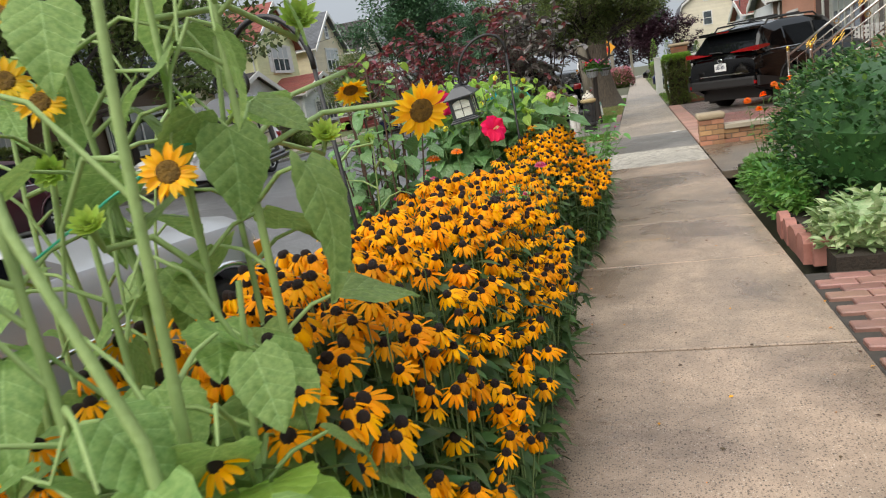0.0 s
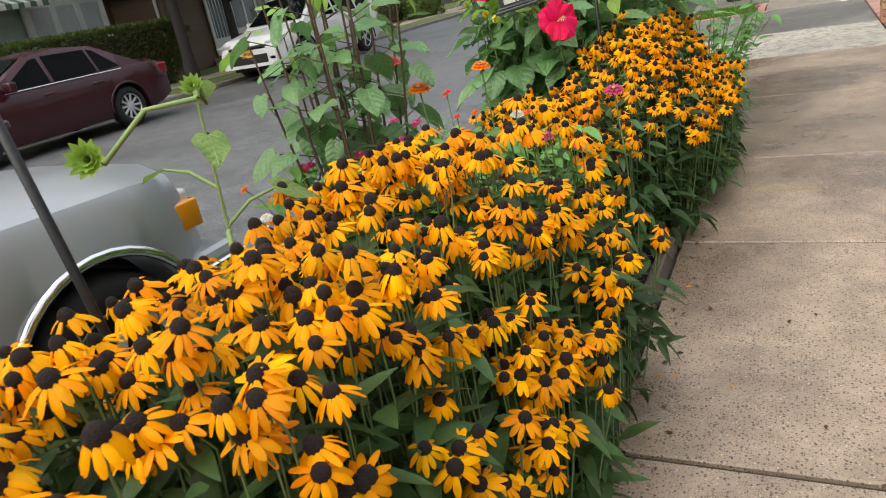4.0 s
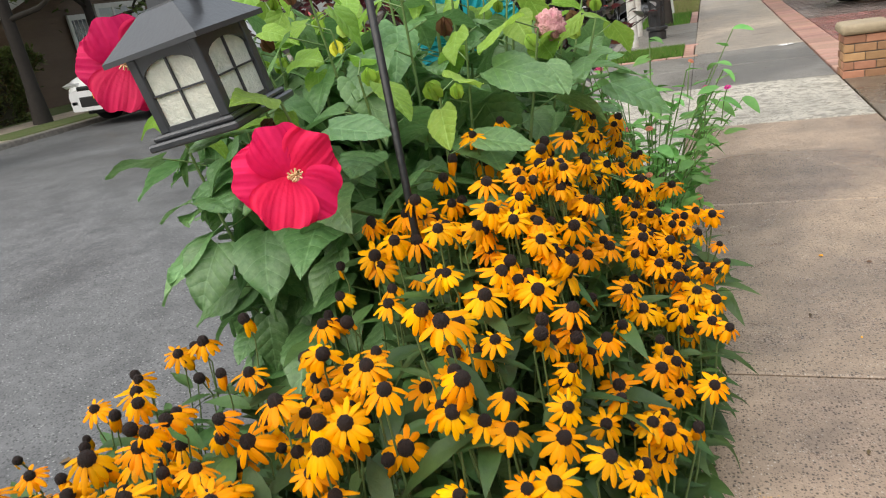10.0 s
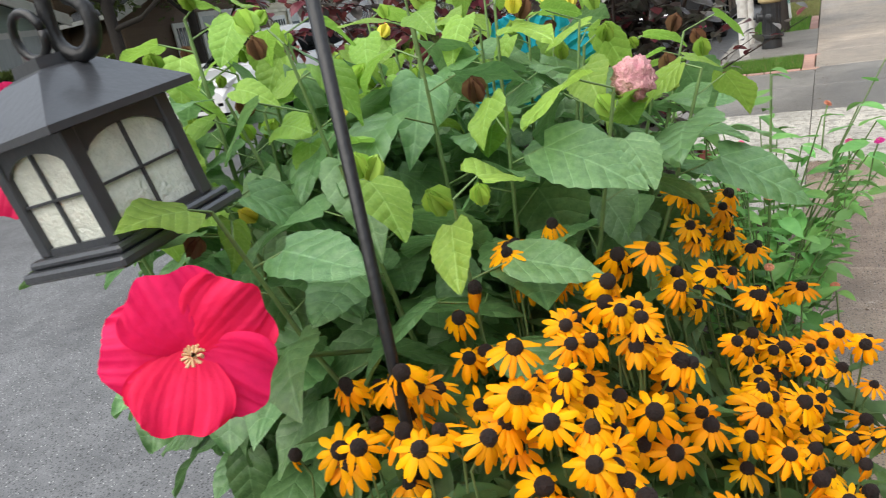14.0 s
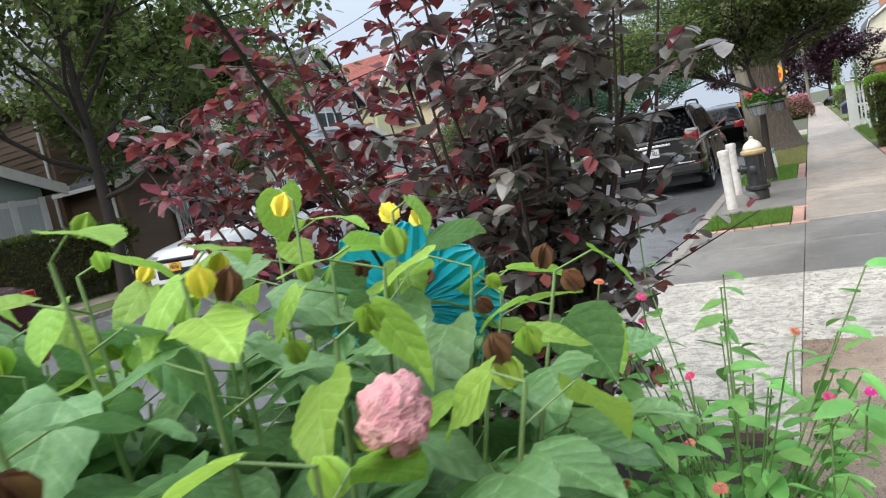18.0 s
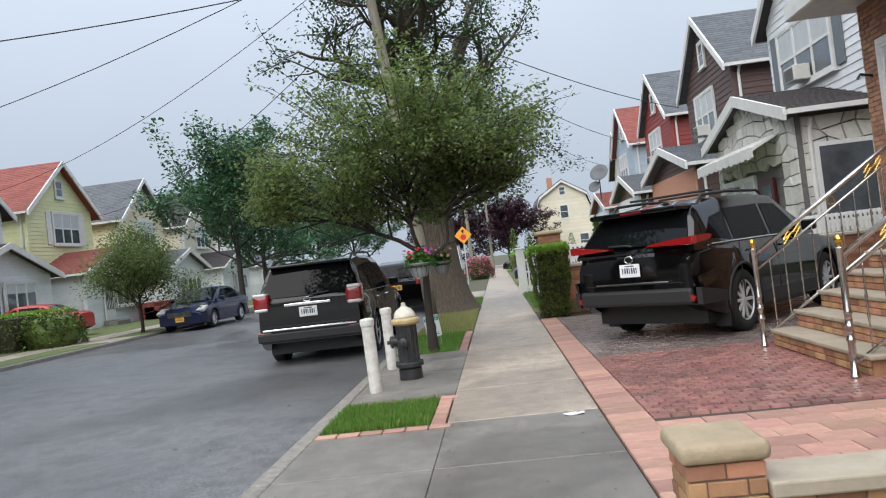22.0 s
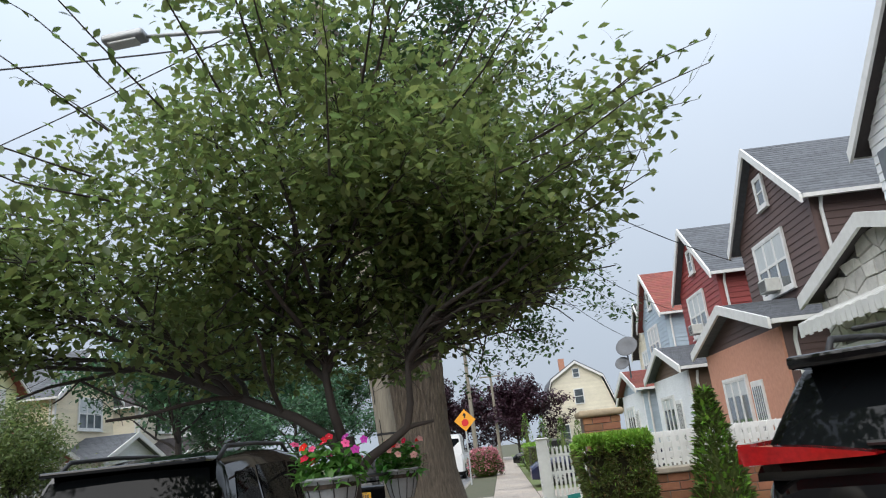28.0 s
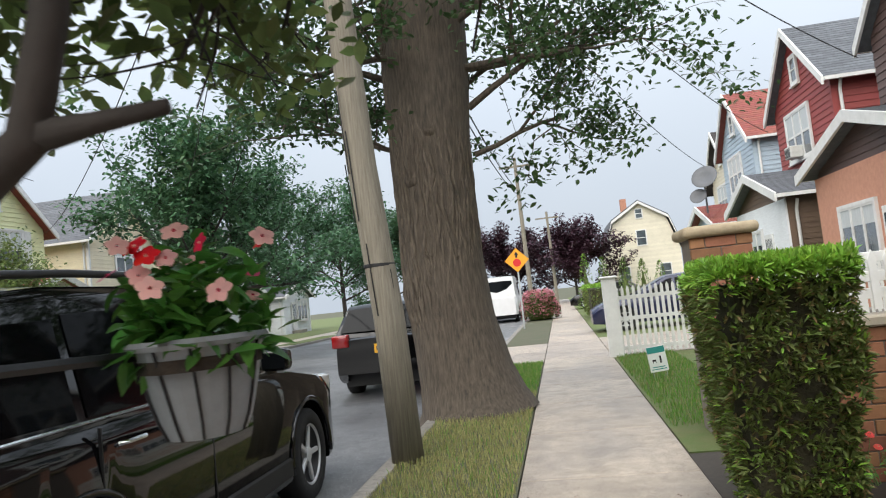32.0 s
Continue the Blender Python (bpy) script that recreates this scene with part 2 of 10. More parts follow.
def tube(points, radii, seg=8, bm=None, cap=True):
    """A round bar along points; radii is one number or one for each point."""
    own = bmesh.new()
    pts = [Vector(p) for p in points]
    if not isinstance(radii, (list, tuple)):
        radii = [radii] * len(pts)
    rings, ref = [], None
    for i, p in enumerate(pts):
        d = (pts[min(i + 1, len(pts) - 1)] - pts[max(i - 1, 0)]).normalized()
        if ref is None:
            ref = Vector((1, 0, 0)) if abs(d.x) < 0.8 else Vector((0, 1, 0))
        u = (ref - d * ref.dot(d)).normalized()
        v = d.cross(u)
        ref = u
        rings.append([own.verts.new(p + (u * math.cos(a) + v * math.sin(a)) * radii[i]) for a in (2 * math.pi * k / seg for k in range(seg))])
    for a, b in zip(rings, rings[1:]):
        for k in range(seg):
            own.faces.new((a[k], a[(k + 1) % seg], b[(k + 1) % seg], b[k]))
    if cap:
        own.faces.new(list(reversed(rings[0])))
        own.faces.new(rings[-1])
    return merge(bm, own) if bm else own


def prism(outline, axis, a, b, bm=None):
    """A flat outline of pairs pushed along an axis from a to b. Pairs are (y, z) for x, (x, z) for y and (x, y) for z."""
    own = bmesh.new()
    def at(p, v):
        return {"x": (v, p[0], p[1]), "y": (p[0], v, p[1]), "z": (p[0], p[1], v)}[axis]
    lo, hi = [own.verts.new(at(p, a)) for p in outline], [own.verts.new(at(p, b)) for p in outline]
    k = len(outline)
    for i in range(k):
        own.faces.new((lo[i], lo[(i + 1) % k], hi[(i + 1) % k], hi[i]))
    own.faces.new(lo)
    own.faces.new(hi)
    bmesh.ops.recalc_face_normals(own, faces=own.faces[:])
    return merge(bm, own) if bm else own


def rnd(a, b):
    return random.uniform(a, b)

# ---- ground, road, pavement ----
M_ground = material("earth", (0.10, 0.09, 0.06), 0.95, color2=(0.06, 0.07, 0.03), scale=2.0, bump=0.5)
M_soil = material("garden_soil", (0.045, 0.032, 0.022), 0.95, color2=(0.02, 0.015, 0.01), scale=30.0, bump=0.9, bump_scale=60.0)
M_kerb = material("kerb_concrete", (0.30, 0.275, 0.24), 0.8, color2=(0.15, 0.138, 0.12), scale=14.0, bump=0.4, per_object=0.08)


def concrete(name, light, dark, wet, pebble, speck=(0.55, 0.5, 0.42), grime=(0.10, 0.085, 0.07), damp=0.55, damp_scale=0.75, pits=0.0):
    """Cast concrete: fine sand, pale and dark grit, mottled wear, and damp patches that are darker and glossier."""
    m = material(name, light, wet, color2=dark, scale=170.0, detail=3.0, stains=0.45, stain_color=grime, stain_scale=2.6, per_object=0.06)
    n, l = m.node_tree.nodes, m.node_tree.links
    b, co = n["Principled BSDF"], n["Texture Coordinate"].outputs["Object"]

    def tex(scale, detail=4.0, lo=0.4, hi=0.6, to=1.0, warp=0.0):
        t, r = n.new("ShaderNodeTexNoise"), n.new("ShaderNodeMapRange")
        t.inputs["Scale"].default_value, t.inputs["Detail"].default_value, t.inputs["Distortion"].default_value = scale, detail, warp
        r.inputs["From Min"].default_value, r.inputs["From Max"].default_value, r.inputs["To Max"].default_value = lo, hi, to
        l.new(co, t.inputs["Vector"])
        l.new(t.outputs["Fac"], r.inputs["Value"])
        return r.outputs["Result"]

    def mix(fac, a, color, mode="MIX"):
        x = n.new("ShaderNodeMix")
        x.data_type, x.blend_type = "RGBA", mode
        l.new(fac, x.inputs["Factor"])
        l.new(a, x.inputs["A"])
        if isinstance(color, tuple):
            x.inputs["B"].default_value = (*color, 1)
        else:
            l.new(color, x.inputs["B"])
        return x.outputs["Result"]

    def grit(scale, size, gate_lo, to):
        v, r, g, mu = n.new("ShaderNodeTexVoronoi"), n.new("ShaderNodeMapRange"), n.new("ShaderNodeMapRange"), n.new("ShaderNodeMath")
        v.inputs["Scale"].default_value = scale
        r.inputs["From Min"].default_value, r.inputs["From Max"].default_value, r.inputs["To Max"].default_value = size, size * 0.55, to
        sp = n.new("ShaderNodeSeparateColor")
        g.inputs["From Min"].default_value, g.inputs["From Max"].default_value = gate_lo, gate_lo + 0.15
        mu.operation = "MULTIPLY"
        l.new(co, v.inputs["Vector"])
        l.new(v.outputs["Distance"], r.inputs["Value"])
        l.new(v.outputs["Color"], sp.inputs["Color"])
        l.new(sp.outputs["Red"], g.inputs["Value"])
        l.new(r.outputs["Result"], mu.inputs[0])
        l.new(g.outputs["Result"], mu.inputs[1])
        return mu.outputs[0]

    c = b.inputs["Base Color"].links[0].from_socket
    c = mix(tex(7.0, 6.0, 0.35, 0.7, 0.55, 0.4), c, tuple(q * 0.62 for q in dark))
    c = mix(grit(pebble * 1.8, 0.36, 0.72, 0.8), c, speck)
    c = mix(grit(pebble * 1.5, 0.42, 0.45, 0.9), c, tuple(q * 0.16 for q in dark))
    c = mix(grit(pebble * 2.6, 0.45, 0.35, 0.8), c, tuple(q * 0.3 for q in dark))
    if pits:
        c = mix(tex(15.0, 8.0, 0.50, 0.60, pits, 0.8), c, tuple(q * 0.42 for q in dark))
    mask = tex(damp_scale, 7.0, 0.44, 0.60, damp, 0.5)
    c = mix(mask, c, (0.42, 0.40, 0.40), "MULTIPLY")
    l.new(c, b.inputs["Base Color"])
    old = b.inputs["Roughness"].links[0].from_socket
    rg = n.new("ShaderNodeMix")
    l.new(mask, rg.inputs["Factor"])
    l.new(old, rg.inputs["A"])
    rg.inputs["B"].default_value = 0.12
    l.new(rg.outputs["Result"], b.inputs["Roughness"])
    bp, h = n.new("ShaderNodeBump"), n.new("ShaderNodeTexNoise")
    h.inputs["Scale"].default_value, h.inputs["Detail"].default_value = pebble * 1.6, 3.0
    bp.inputs["Strength"].default_value, bp.inputs["Distance"].default_value = 0.55, 0.004
    l.new(co, h.inputs["Vector"])
    l.new(h.outputs["Fac"], bp.inputs["Height"])
    l.new(bp.outputs["Normal"], b.inputs["Normal"])
    return m


M_tan = concrete("tan_wet_concrete", (0.56, 0.415, 0.30), (0.39, 0.285, 0.205), 0.45, 60.0, (0.66, 0.58, 0.48), (0.16, 0.13, 0.10), 0.7, 0.9)
M_pale = concrete("pale_pebble_concrete", (0.68, 0.64, 0.55), (0.48, 0.44, 0.37), 0.7, 60.0, (0.75, 0.71, 0.62), (0.24, 0.22, 0.18), 0.2, 0.75, 0.75)
M_grey = concrete("grey_concrete", (0.31, 0.285, 0.25), (0.21, 0.195, 0.175), 0.5, 110.0, (0.4, 0.38, 0.33), (0.12, 0.11, 0.1), 0.45, 0.6)
M_warm = concrete("warm_grey_concrete", (0.60, 0.505, 0.41), (0.43, 0.36, 0.29), 0.6, 75.0, (0.58, 0.53, 0.45), (0.2, 0.17, 0.14), 0.4, 0.5)
M_drive = concrete("brown_wet_concrete", (0.31, 0.245, 0.175), (0.19, 0.15, 0.11), 0.38, 110.0, damp=0.6)
M_asphalt = concrete("worn_asphalt", (0.235, 0.235, 0.238), (0.13, 0.131, 0.136), 0.58, 42.0, (0.52, 0.52, 0.50), (0.06, 0.06, 0.064), 0.5, 0.22)
M_joint = material("joint_sand", (0.07, 0.06, 0.05), 0.95, var=0.4, scale=30.0)
M_pinkbrick = material("pink_paver", (0.50, 0.285, 0.22), 0.55, color2=(0.34, 0.185, 0.145), scale=9.0, bump=0.3, per_object=0.22, stains=0.3, stain_color=(0.22, 0.15, 0.12))
M_redpaver = material("red_paver", (0.40, 0.195, 0.165), 0.3, color2=(0.24, 0.12, 0.105), scale=7.0, bump=0.3, per_object=0.2, per_island=0.22, stains=0.4, stain_color=(0.09, 0.07, 0.07))
M_cobble = material("grey_cobble", (0.23, 0.18, 0.165), 0.32, color2=(0.14, 0.115, 0.11), scale=6.0, bump=0.3, per_island=0.3)

ROAD_Z, KERB_X, FAR_X = -0.14, -1.3, -11.6
obj("ground", box(-900, -700, -0.6, 900, 900, -0.26), M_ground, kind="structure", label="bare earth and grass under the whole street", category="ground")
obj("road", prism([(FAR_X, -0.255), (KERB_X - 0.01, -0.255), (KERB_X - 0.01, ROAD_Z), (FAR_X + 2.6, -0.03), (FAR_X, -0.03)], "y", -80, 260), M_asphalt, kind="structure", label="worn grey asphalt street, damp after rain", category="road")

pavement = empty("pavement", "concrete pavement of cast slabs, tan near the flower bed and grey further on", "pavement", kind="structure")
JOINTS = [-8.0, -6.2, -4.4, -2.6, -0.8, 1.0, 2.4, 3.96, 5.5, 6.82, 8.55, 10.46, 12.26, 13.6, 14.92, 16.4, 17.7, 19.4, 21.1, 22.8, 24.4, 26.1, 27.9, 29.6, 31.3, 33.1, 34.9]
JOINTS += [36.7 + 1.8 * k for k in range(36)]
for a, b in zip(JOINTS, JOINTS[1:]):
    mid = (a + b) / 2
    mt = M_tan if mid < 10.4 else M_pale if mid < 12.3 else M_grey if mid < 14.9 else M_warm
    gap = 0.011 if a in (3.96, 14.92) or b in (3.96, 14.92) else 0.006
    slab = part("slab", box(0.006, a + gap, -0.1, 1.312, b - gap, 0.0 if mid < 12 else -0.001, 0.006), mt, pavement)
    slab.rotation_euler = (0, 0, 0)
part("sub_base", box(0.0, -8, -0.2, 1.32, 100, -0.018), M_joint, pavement)

# ---- strip between pavement and street ----
kerb = empty("kerb", "weathered concrete kerb along the street", "kerb", kind="structure")
for k in range(36):
    y = -8 + k * 2.4
    part("kerb_stone", box(KERB_X, y + 0.006, -0.2, KERB_X + 0.15, y + 2.394, rnd(-0.008, 0.002), 0.018, seg=2), M_kerb, kerb)
verge = empty("verge", "strip of concrete, grass and earth between pavement and kerb", "verge", kind="structure")
part("bed_soil", box(-1.148, -2, -0.2, -0.05, 8.95, 0.05), M_soil, verge)
for a, b in ((9.05, 10.46), (10.46, 12.26), (12.26, 13.6), (13.6, 14.75)):
    part("verge_slab", box(-1.145, a + 0.006, -0.1, 0.002, b - 0.006, -0.002, 0.004), M_pale if a < 12 else M_grey, verge)
for a, b in ((16.15, 17.9), (17.9, 19.68)):
    part("verge_slab", box(-1.145, a + 0.006, -0.1, 0.002, b - 0.006, -0.002, 0.004), M_grey, verge)
part("cross_path", box(-1.145, 33.1, -0.1, -0.008, 37.6, -0.002, 0.006), M_warm, verge)
part("lawn_soil", box(-1.145, 19.7, -0.15, -0.16, 22.4, -0.012), M_ground, verge)
part("lawn_soil", box(-1.145, 22.41, -0.15, -0.008, 33.08, -0.012), M_ground, verge)
part("lawn_soil", box(-1.145, 14.9, -0.15, -0.16, 16.0, -0.012), M_ground, verge)
part("lawn_soil", box(-1.145, 37.62, -0.15, -0.01, 100, -0.012), M_ground, verge)
part("verge_sub_base", box(-1.15, 9.04, -0.21, -0.004, 100, -0.105), M_joint, verge)

# timber edging of the flower bed
M_timber = material("weathered_timber", (0.22, 0.17, 0.125), 0.85, color2=(0.10, 0.08, 0.06), scale=10.0, streak=(14, 1.2, 14), bump=0.6, bump_scale=40.0, per_object=0.2)
edging = empty("bed_edging", "weathered grey timber edging along the flower bed", "edging")
for k in range(6):
    y = -2 + k * 1.825
    bm = box(-0.048, y + 0.008, -0.05, -0.006, y + 1.817, 0.085 + rnd(-0.012, 0.012), 0.006)
    part("board", bm, M_timber, edging)
for y in (8.96,):
    part("board", box(-1.14, y, -0.05, -0.08, y + 0.07, 0.09, 0.006), M_timber, edging)

# brick edging round the grass patches and along the drive

def brick(parent, x, y, z, dx, dy, dz, mat, turn=0.0, name="brick", bevel=0.006):
    """One paver; alike sizes share a mesh."""
    key = (round(dx, 3), round(dy, 3), round(dz, 3), mat.name)
    if key not in BRICKS:
        me = bpy.data.meshes.new("brick")
        b = box(-dx / 2, -dy / 2, -dz, dx / 2, dy / 2, 0, bevel)
        b.to_mesh(me)
        b.free()
        me.materials.append(mat)
        BRICKS[key] = me
    ob = new(name, BRICKS[key])
    ob.parent = parent
    ob.matrix_basis = pose(x, y, z, rnd(-0.6, 0.6), rnd(-0.6, 0.6), turn + rnd(-1, 1))
    return ob


BRICKS = {}
patch_edge = empty("brick_edging", "pinkish brick edging round the grass patches", "edging")
for y in [14.84 + 0.0]:
    for k in range(6):
        brick(patch_edge, -1.05 + 0.2 * k, y, 0.004, 0.19, 0.11, 0.08, M_pinkbrick)
for k in range(5):
    brick(patch_edge, -0.075, 15.0 + 0.215 * k, 0.004, 0.13, 0.205, 0.08, M_pinkbrick)
for k in range(6):
    brick(patch_edge, -1.05 + 0.2 * k, 16.08, 0.004, 0.19, 0.11, 0.08, M_pinkbrick)
for k in range(12):
    brick(patch_edge, -0.08, 19.8 + 0.215 * k, 0.004, 0.13, 0.205, 0.08, M_pinkbrick)
drive_edge = empty("drive_edging", "row of pink concrete pavers along the driveway", "edging")
for k in range(52):
    brick(drive_edge, 1.49, 12.45 + 0.207 * k, 0.006, 0.325, 0.2, 0.08, M_pinkbrick)

# ---- the neighbour's drive: pavers ----
drive = empty("driveway", "paved driveway of wet pink and red pavers with grey cobbles further in", "driveway", kind="structure")
part("drive_bed", box(1.325, 12.2, -0.2, 9.2, 40, -0.022), M_joint, drive)
n = 0
for i in range(9):
    for j in range(22):
        x, y = 1.82 + j * 0.335, 12.38 + i * 0.225
        if x < 5.6 and n < 300:
            brick(drive, x + (0.16 if i % 2 else 0), y, -0.001, 0.328, 0.218, 0.03, M_pinkbrick, name="paver", bevel=0.004)
            n += 1


def field(name, x0, x1, y0, y1, sx, sy, z, mat, parent, shift=0.5, gap=0.007, arc=0.0):
    v, f = [], []
    j, y = 0, y0
    while y < y1 - sy * 0.5:
        x = x0 - (sx * shift if j % 2 else 0)
        while x < x1:
            a, b = max(x, x0) + gap, min(x + sx, x1) - gap
            if b - a > 0.03:
                zz, k = z + rnd(-0.004, 0.004), len(v)
                c, d = y + gap, y + sy - gap
                s = gap * 0.7
                w = [arc * math.sin(q * 1.3) for q in (a, b)]
                v += [(a, c + w[0], z - 0.02), (b, c + w[1], z - 0.02), (b, d + w[1], z - 0.02), (a, d + w[0], z - 0.02),
                      (a + s, c + s + w[0], zz), (b - s, c + s + w[1], zz), (b - s, d - s + w[1], zz), (a + s, d - s + w[0], zz)]
                f += [(k + 4, k + 5, k + 6, k + 7)] + [(k + q, k + (q + 1) % 4, k + 4 + (q + 1) % 4, k + 4 + q) for q in range(4)]
            x += sx
        y += sy
        j += 1
    return raw(name, v, f, mat, parent, kind="stuff")


field("red_pavers", 1.66, 9.0, 14.42, 17.6, 0.15, 0.10, -0.002, M_redpaver, drive, arc=0.03)
field("cobbles", 1.66, 9.0, 17.6, 23.0, 0.17, 0.115, -0.002, M_cobble, drive, arc=0.05)

# near side: brown concrete drive, red brick strip, planting bed
side = empty("side_drive", "brown damp concrete driveway beside the low brick wall", "driveway", kind="structure")
part("drive_slab", box(1.33, 9.3, -0.1, 8.8, 12.0, -0.003, 0.006), M_drive, side)
part("drive_slab", box(1.33, -8, -0.1, 8.8, 3.2, -0.003, 0.006), M_drive, side)
part("bed_soil", box(1.5, 5.1, -0.1, 8.8, 9.29, 0.06), M_soil, side)
part("brick_bed", box(1.325, 3.2, -0.2, 8.8, 5.1, -0.025), M_joint, side)
strip = empty("brick_path", "path of dark red bricks with sandy joints", "path", kind="structure")
for i in range(16):
    for j in range(7):
        brick(strip, 1.44 + j * 0.208 + 0.1 * (i % 2), 3.28 + i * 0.112, -0.002, 0.2, 0.104, 0.05, M_redpaver, name="brick")

# lawn beyond the hedge, far side of the street
M_grassbed = material("mown_grass", (0.085, 0.14, 0.035), 0.9, color2=(0.13, 0.13, 0.05), scale=3.0, bump=0.9, bump_scale=120.0)
part("lawn", box(1.33, 25.0, -0.15, 9.2, 33.0, -0.01), M_grassbed, drive)
part("lawn", box(1.33, 38.0, -0.15, 9.2, 110.0, -0.01), M_grassbed, drive)
part("path_slab", box(1.33, 33.0, -0.15, 9.2, 37.99, -0.004), M_warm, drive)
far_side = empty("far_pavement", "pavement, kerb and strips of lawn across the street", "pavement", kind="structure")
part("far_kerb", box(FAR_X - 0.15, -60, -0.2, FAR_X, 160, 0.08, 0.02), M_kerb, far_side)
for k in range(16):
    y = -40 + k * 9.0
    part("far_verge", box(FAR_X - 1.35, y, -0.2, FAR_X - 0.155, y + 7.0, 0.10, 0.02), M_grassbed, far_side)
    part("far_crossing", box(FAR_X - 1.35, y + 7.0, -0.2, FAR_X - 0.155, y + 9.0, 0.08), M_warm, far_side)
part("far_walk", box(FAR_X - 2.85, -60, -0.2, FAR_X - 1.355, 160, 0.085), M_warm, far_side)
part("far_yard", box(-60, -60, -0.2, FAR_X - 2.855, 160, 0.09), M_grassbed, far_side)

# ---- plants: leaf and flower meshes ----
M_leaf_sun = leafy("sunflower_leaf", (0.31, 0.47, 0.15), (0.15, 0.29, 0.075), 0.5, 0.45, 0.22)
M_stem_sun = material("sunflower_stem", (0.30, 0.42, 0.15), 0.6, color2=(0.22, 0.33, 0.11), scale=20.0, bump=0.3)
M_ray = leafy("sunflower_petal", (0.95, 0.60, 0.02), (0.90, 0.46, 0.01), 0.5, 0.35, 0.12)
M_disk = material("sunflower_disk", (0.10, 0.055, 0.012), 0.9, color2=(0.30, 0.16, 0.02), scale=120.0, bump=1.0, bump_scale=260.0)
M_rud = leafy("rudbeckia_petal", (1.0, 0.44, 0.003), (0.98, 0.33, 0.002), 0.6, 0.22, 0.14, spec=0.2)
M_cone = material("rudbeckia_cone", (0.032, 0.014, 0.01), 0.85, color2=(0.012, 0.006, 0.005), scale=200.0, bump=1.0, bump_scale=500.0)
M_rudleaf = leafy("rudbeckia_leaf", (0.085, 0.165, 0.045), (0.04, 0.09, 0.025), 0.5, 0.25, 0.35)
M_rudstem = material("rudbeckia_stem", (0.16, 0.24, 0.08), 0.7, var=0.3, scale=30.0)
M_zinleaf = leafy("zinnia_leaf", (0.24, 0.47, 0.13), (0.14, 0.33, 0.08), 0.5, 0.35, 0.3)
M_hibleaf = leafy("hibiscus_leaf", (0.19, 0.36, 0.135), (0.095, 0.235, 0.075), 0.38, 0.32, 0.3, spec=0.8)
M_hibyoung = leafy("hibiscus_young_leaf", (0.33, 0.54, 0.10), (0.22, 0.43, 0.06), 0.45, 0.45, 0.25)
for leaf_mat in (M_leaf_sun, M_hibleaf, M_hibyoung):
    add_veins(leaf_mat, 1.75, 0.2)
M_hibstem = material("hibiscus_stem", (0.20, 0.32, 0.11), 0.65, color2=(0.13, 0.2, 0.07), scale=15.0)
M_hibred = leafy("hibiscus_petal", (0.84, 0.018, 0.10), (0.70, 0.008, 0.06), 0.55, 0.25, 0.08, spec=0.2)
M_brownstem = material("brown_shrub_stem", (0.13, 0.075, 0.055), 0.7, color2=(0.08, 0.05, 0.035), scale=30.0, bump=0.2)
M_pollen = material("hibiscus_pollen", (0.9, 0.62, 0.35), 0.8, var=0.3, scale=80.0)
M_plum = leafy("plum_leaf", (0.22, 0.235, 0.19), (0.125, 0.08, 0.078), 0.38, 0.3, 0.55, spec=1.0)
M_plum.node_tree.nodes["Principled BSDF"].inputs["Coat Weight"].default_value = 0.4
M_plum.node_tree.nodes["Principled BSDF"].inputs["Coat Roughness"].default_value = 0.38
M_plumred = leafy("plum_young_leaf", (0.32, 0.075, 0.07), (0.18, 0.045, 0.05), 0.4, 0.4, 0.4)
M_plumwood = material("plum_bark", (0.05, 0.03, 0.026), 0.8, var=0.4, scale=30.0, bump=0.4)
M_brown = leafy("dry_petal", (0.22, 0.11, 0.05), (0.12, 0.05, 0.03), 0.8, 0.2, 0.4)
M_budgreen = leafy("bud", (0.42, 0.58, 0.10), (0.3, 0.45, 0.07), 0.5, 0.35, 0.2)
M_budyellow = leafy("yellow_bud", (0.85, 0.76, 0.12), (0.7, 0.6, 0.08), 0.5, 0.35, 0.2)


class Mesh:
    """Collects points and faces with a material number each."""

    def __init__(self):
        self.v, self.f, self.i = [], [], []

    def add(self, verts, faces, m, index=0):
        k = len(self.v)
        self.v += [tuple(m @ Vector(p)) for p in verts]
        self.f += [tuple(q + k for q in face) for face in faces]
        self.i += [index] * len(faces)

    def tube(self, points, radii, index=0, seg=5):
        b = tube(points, radii, seg, cap=False)
        b.verts.index_update()
        k = len(self.v)
        self.v += [tuple(p.co) for p in b.verts]
        self.f += [tuple(q.index + k for q in face.verts) for face in b.faces]
        self.i += [index] * len(b.faces)
        b.free()

    def make(self, name, mats, parent=None, smooth=True, **tags):
        return raw(name, self.v, self.f, mats, parent, index=self.i, smooth=smooth, **tags)

    def data(self, name, mats):
        me = bpy.data.meshes.new(name)
        me.from_pydata(self.v, [], self.f)
        for mt in mats:
            me.materials.append(mt)
        me.polygons.foreach_set("material_index", np.asarray(self.i, dtype=np.int32))
        me.polygons.foreach_set("use_smooth", [True] * len(me.polygons))
        me.update()
        return me


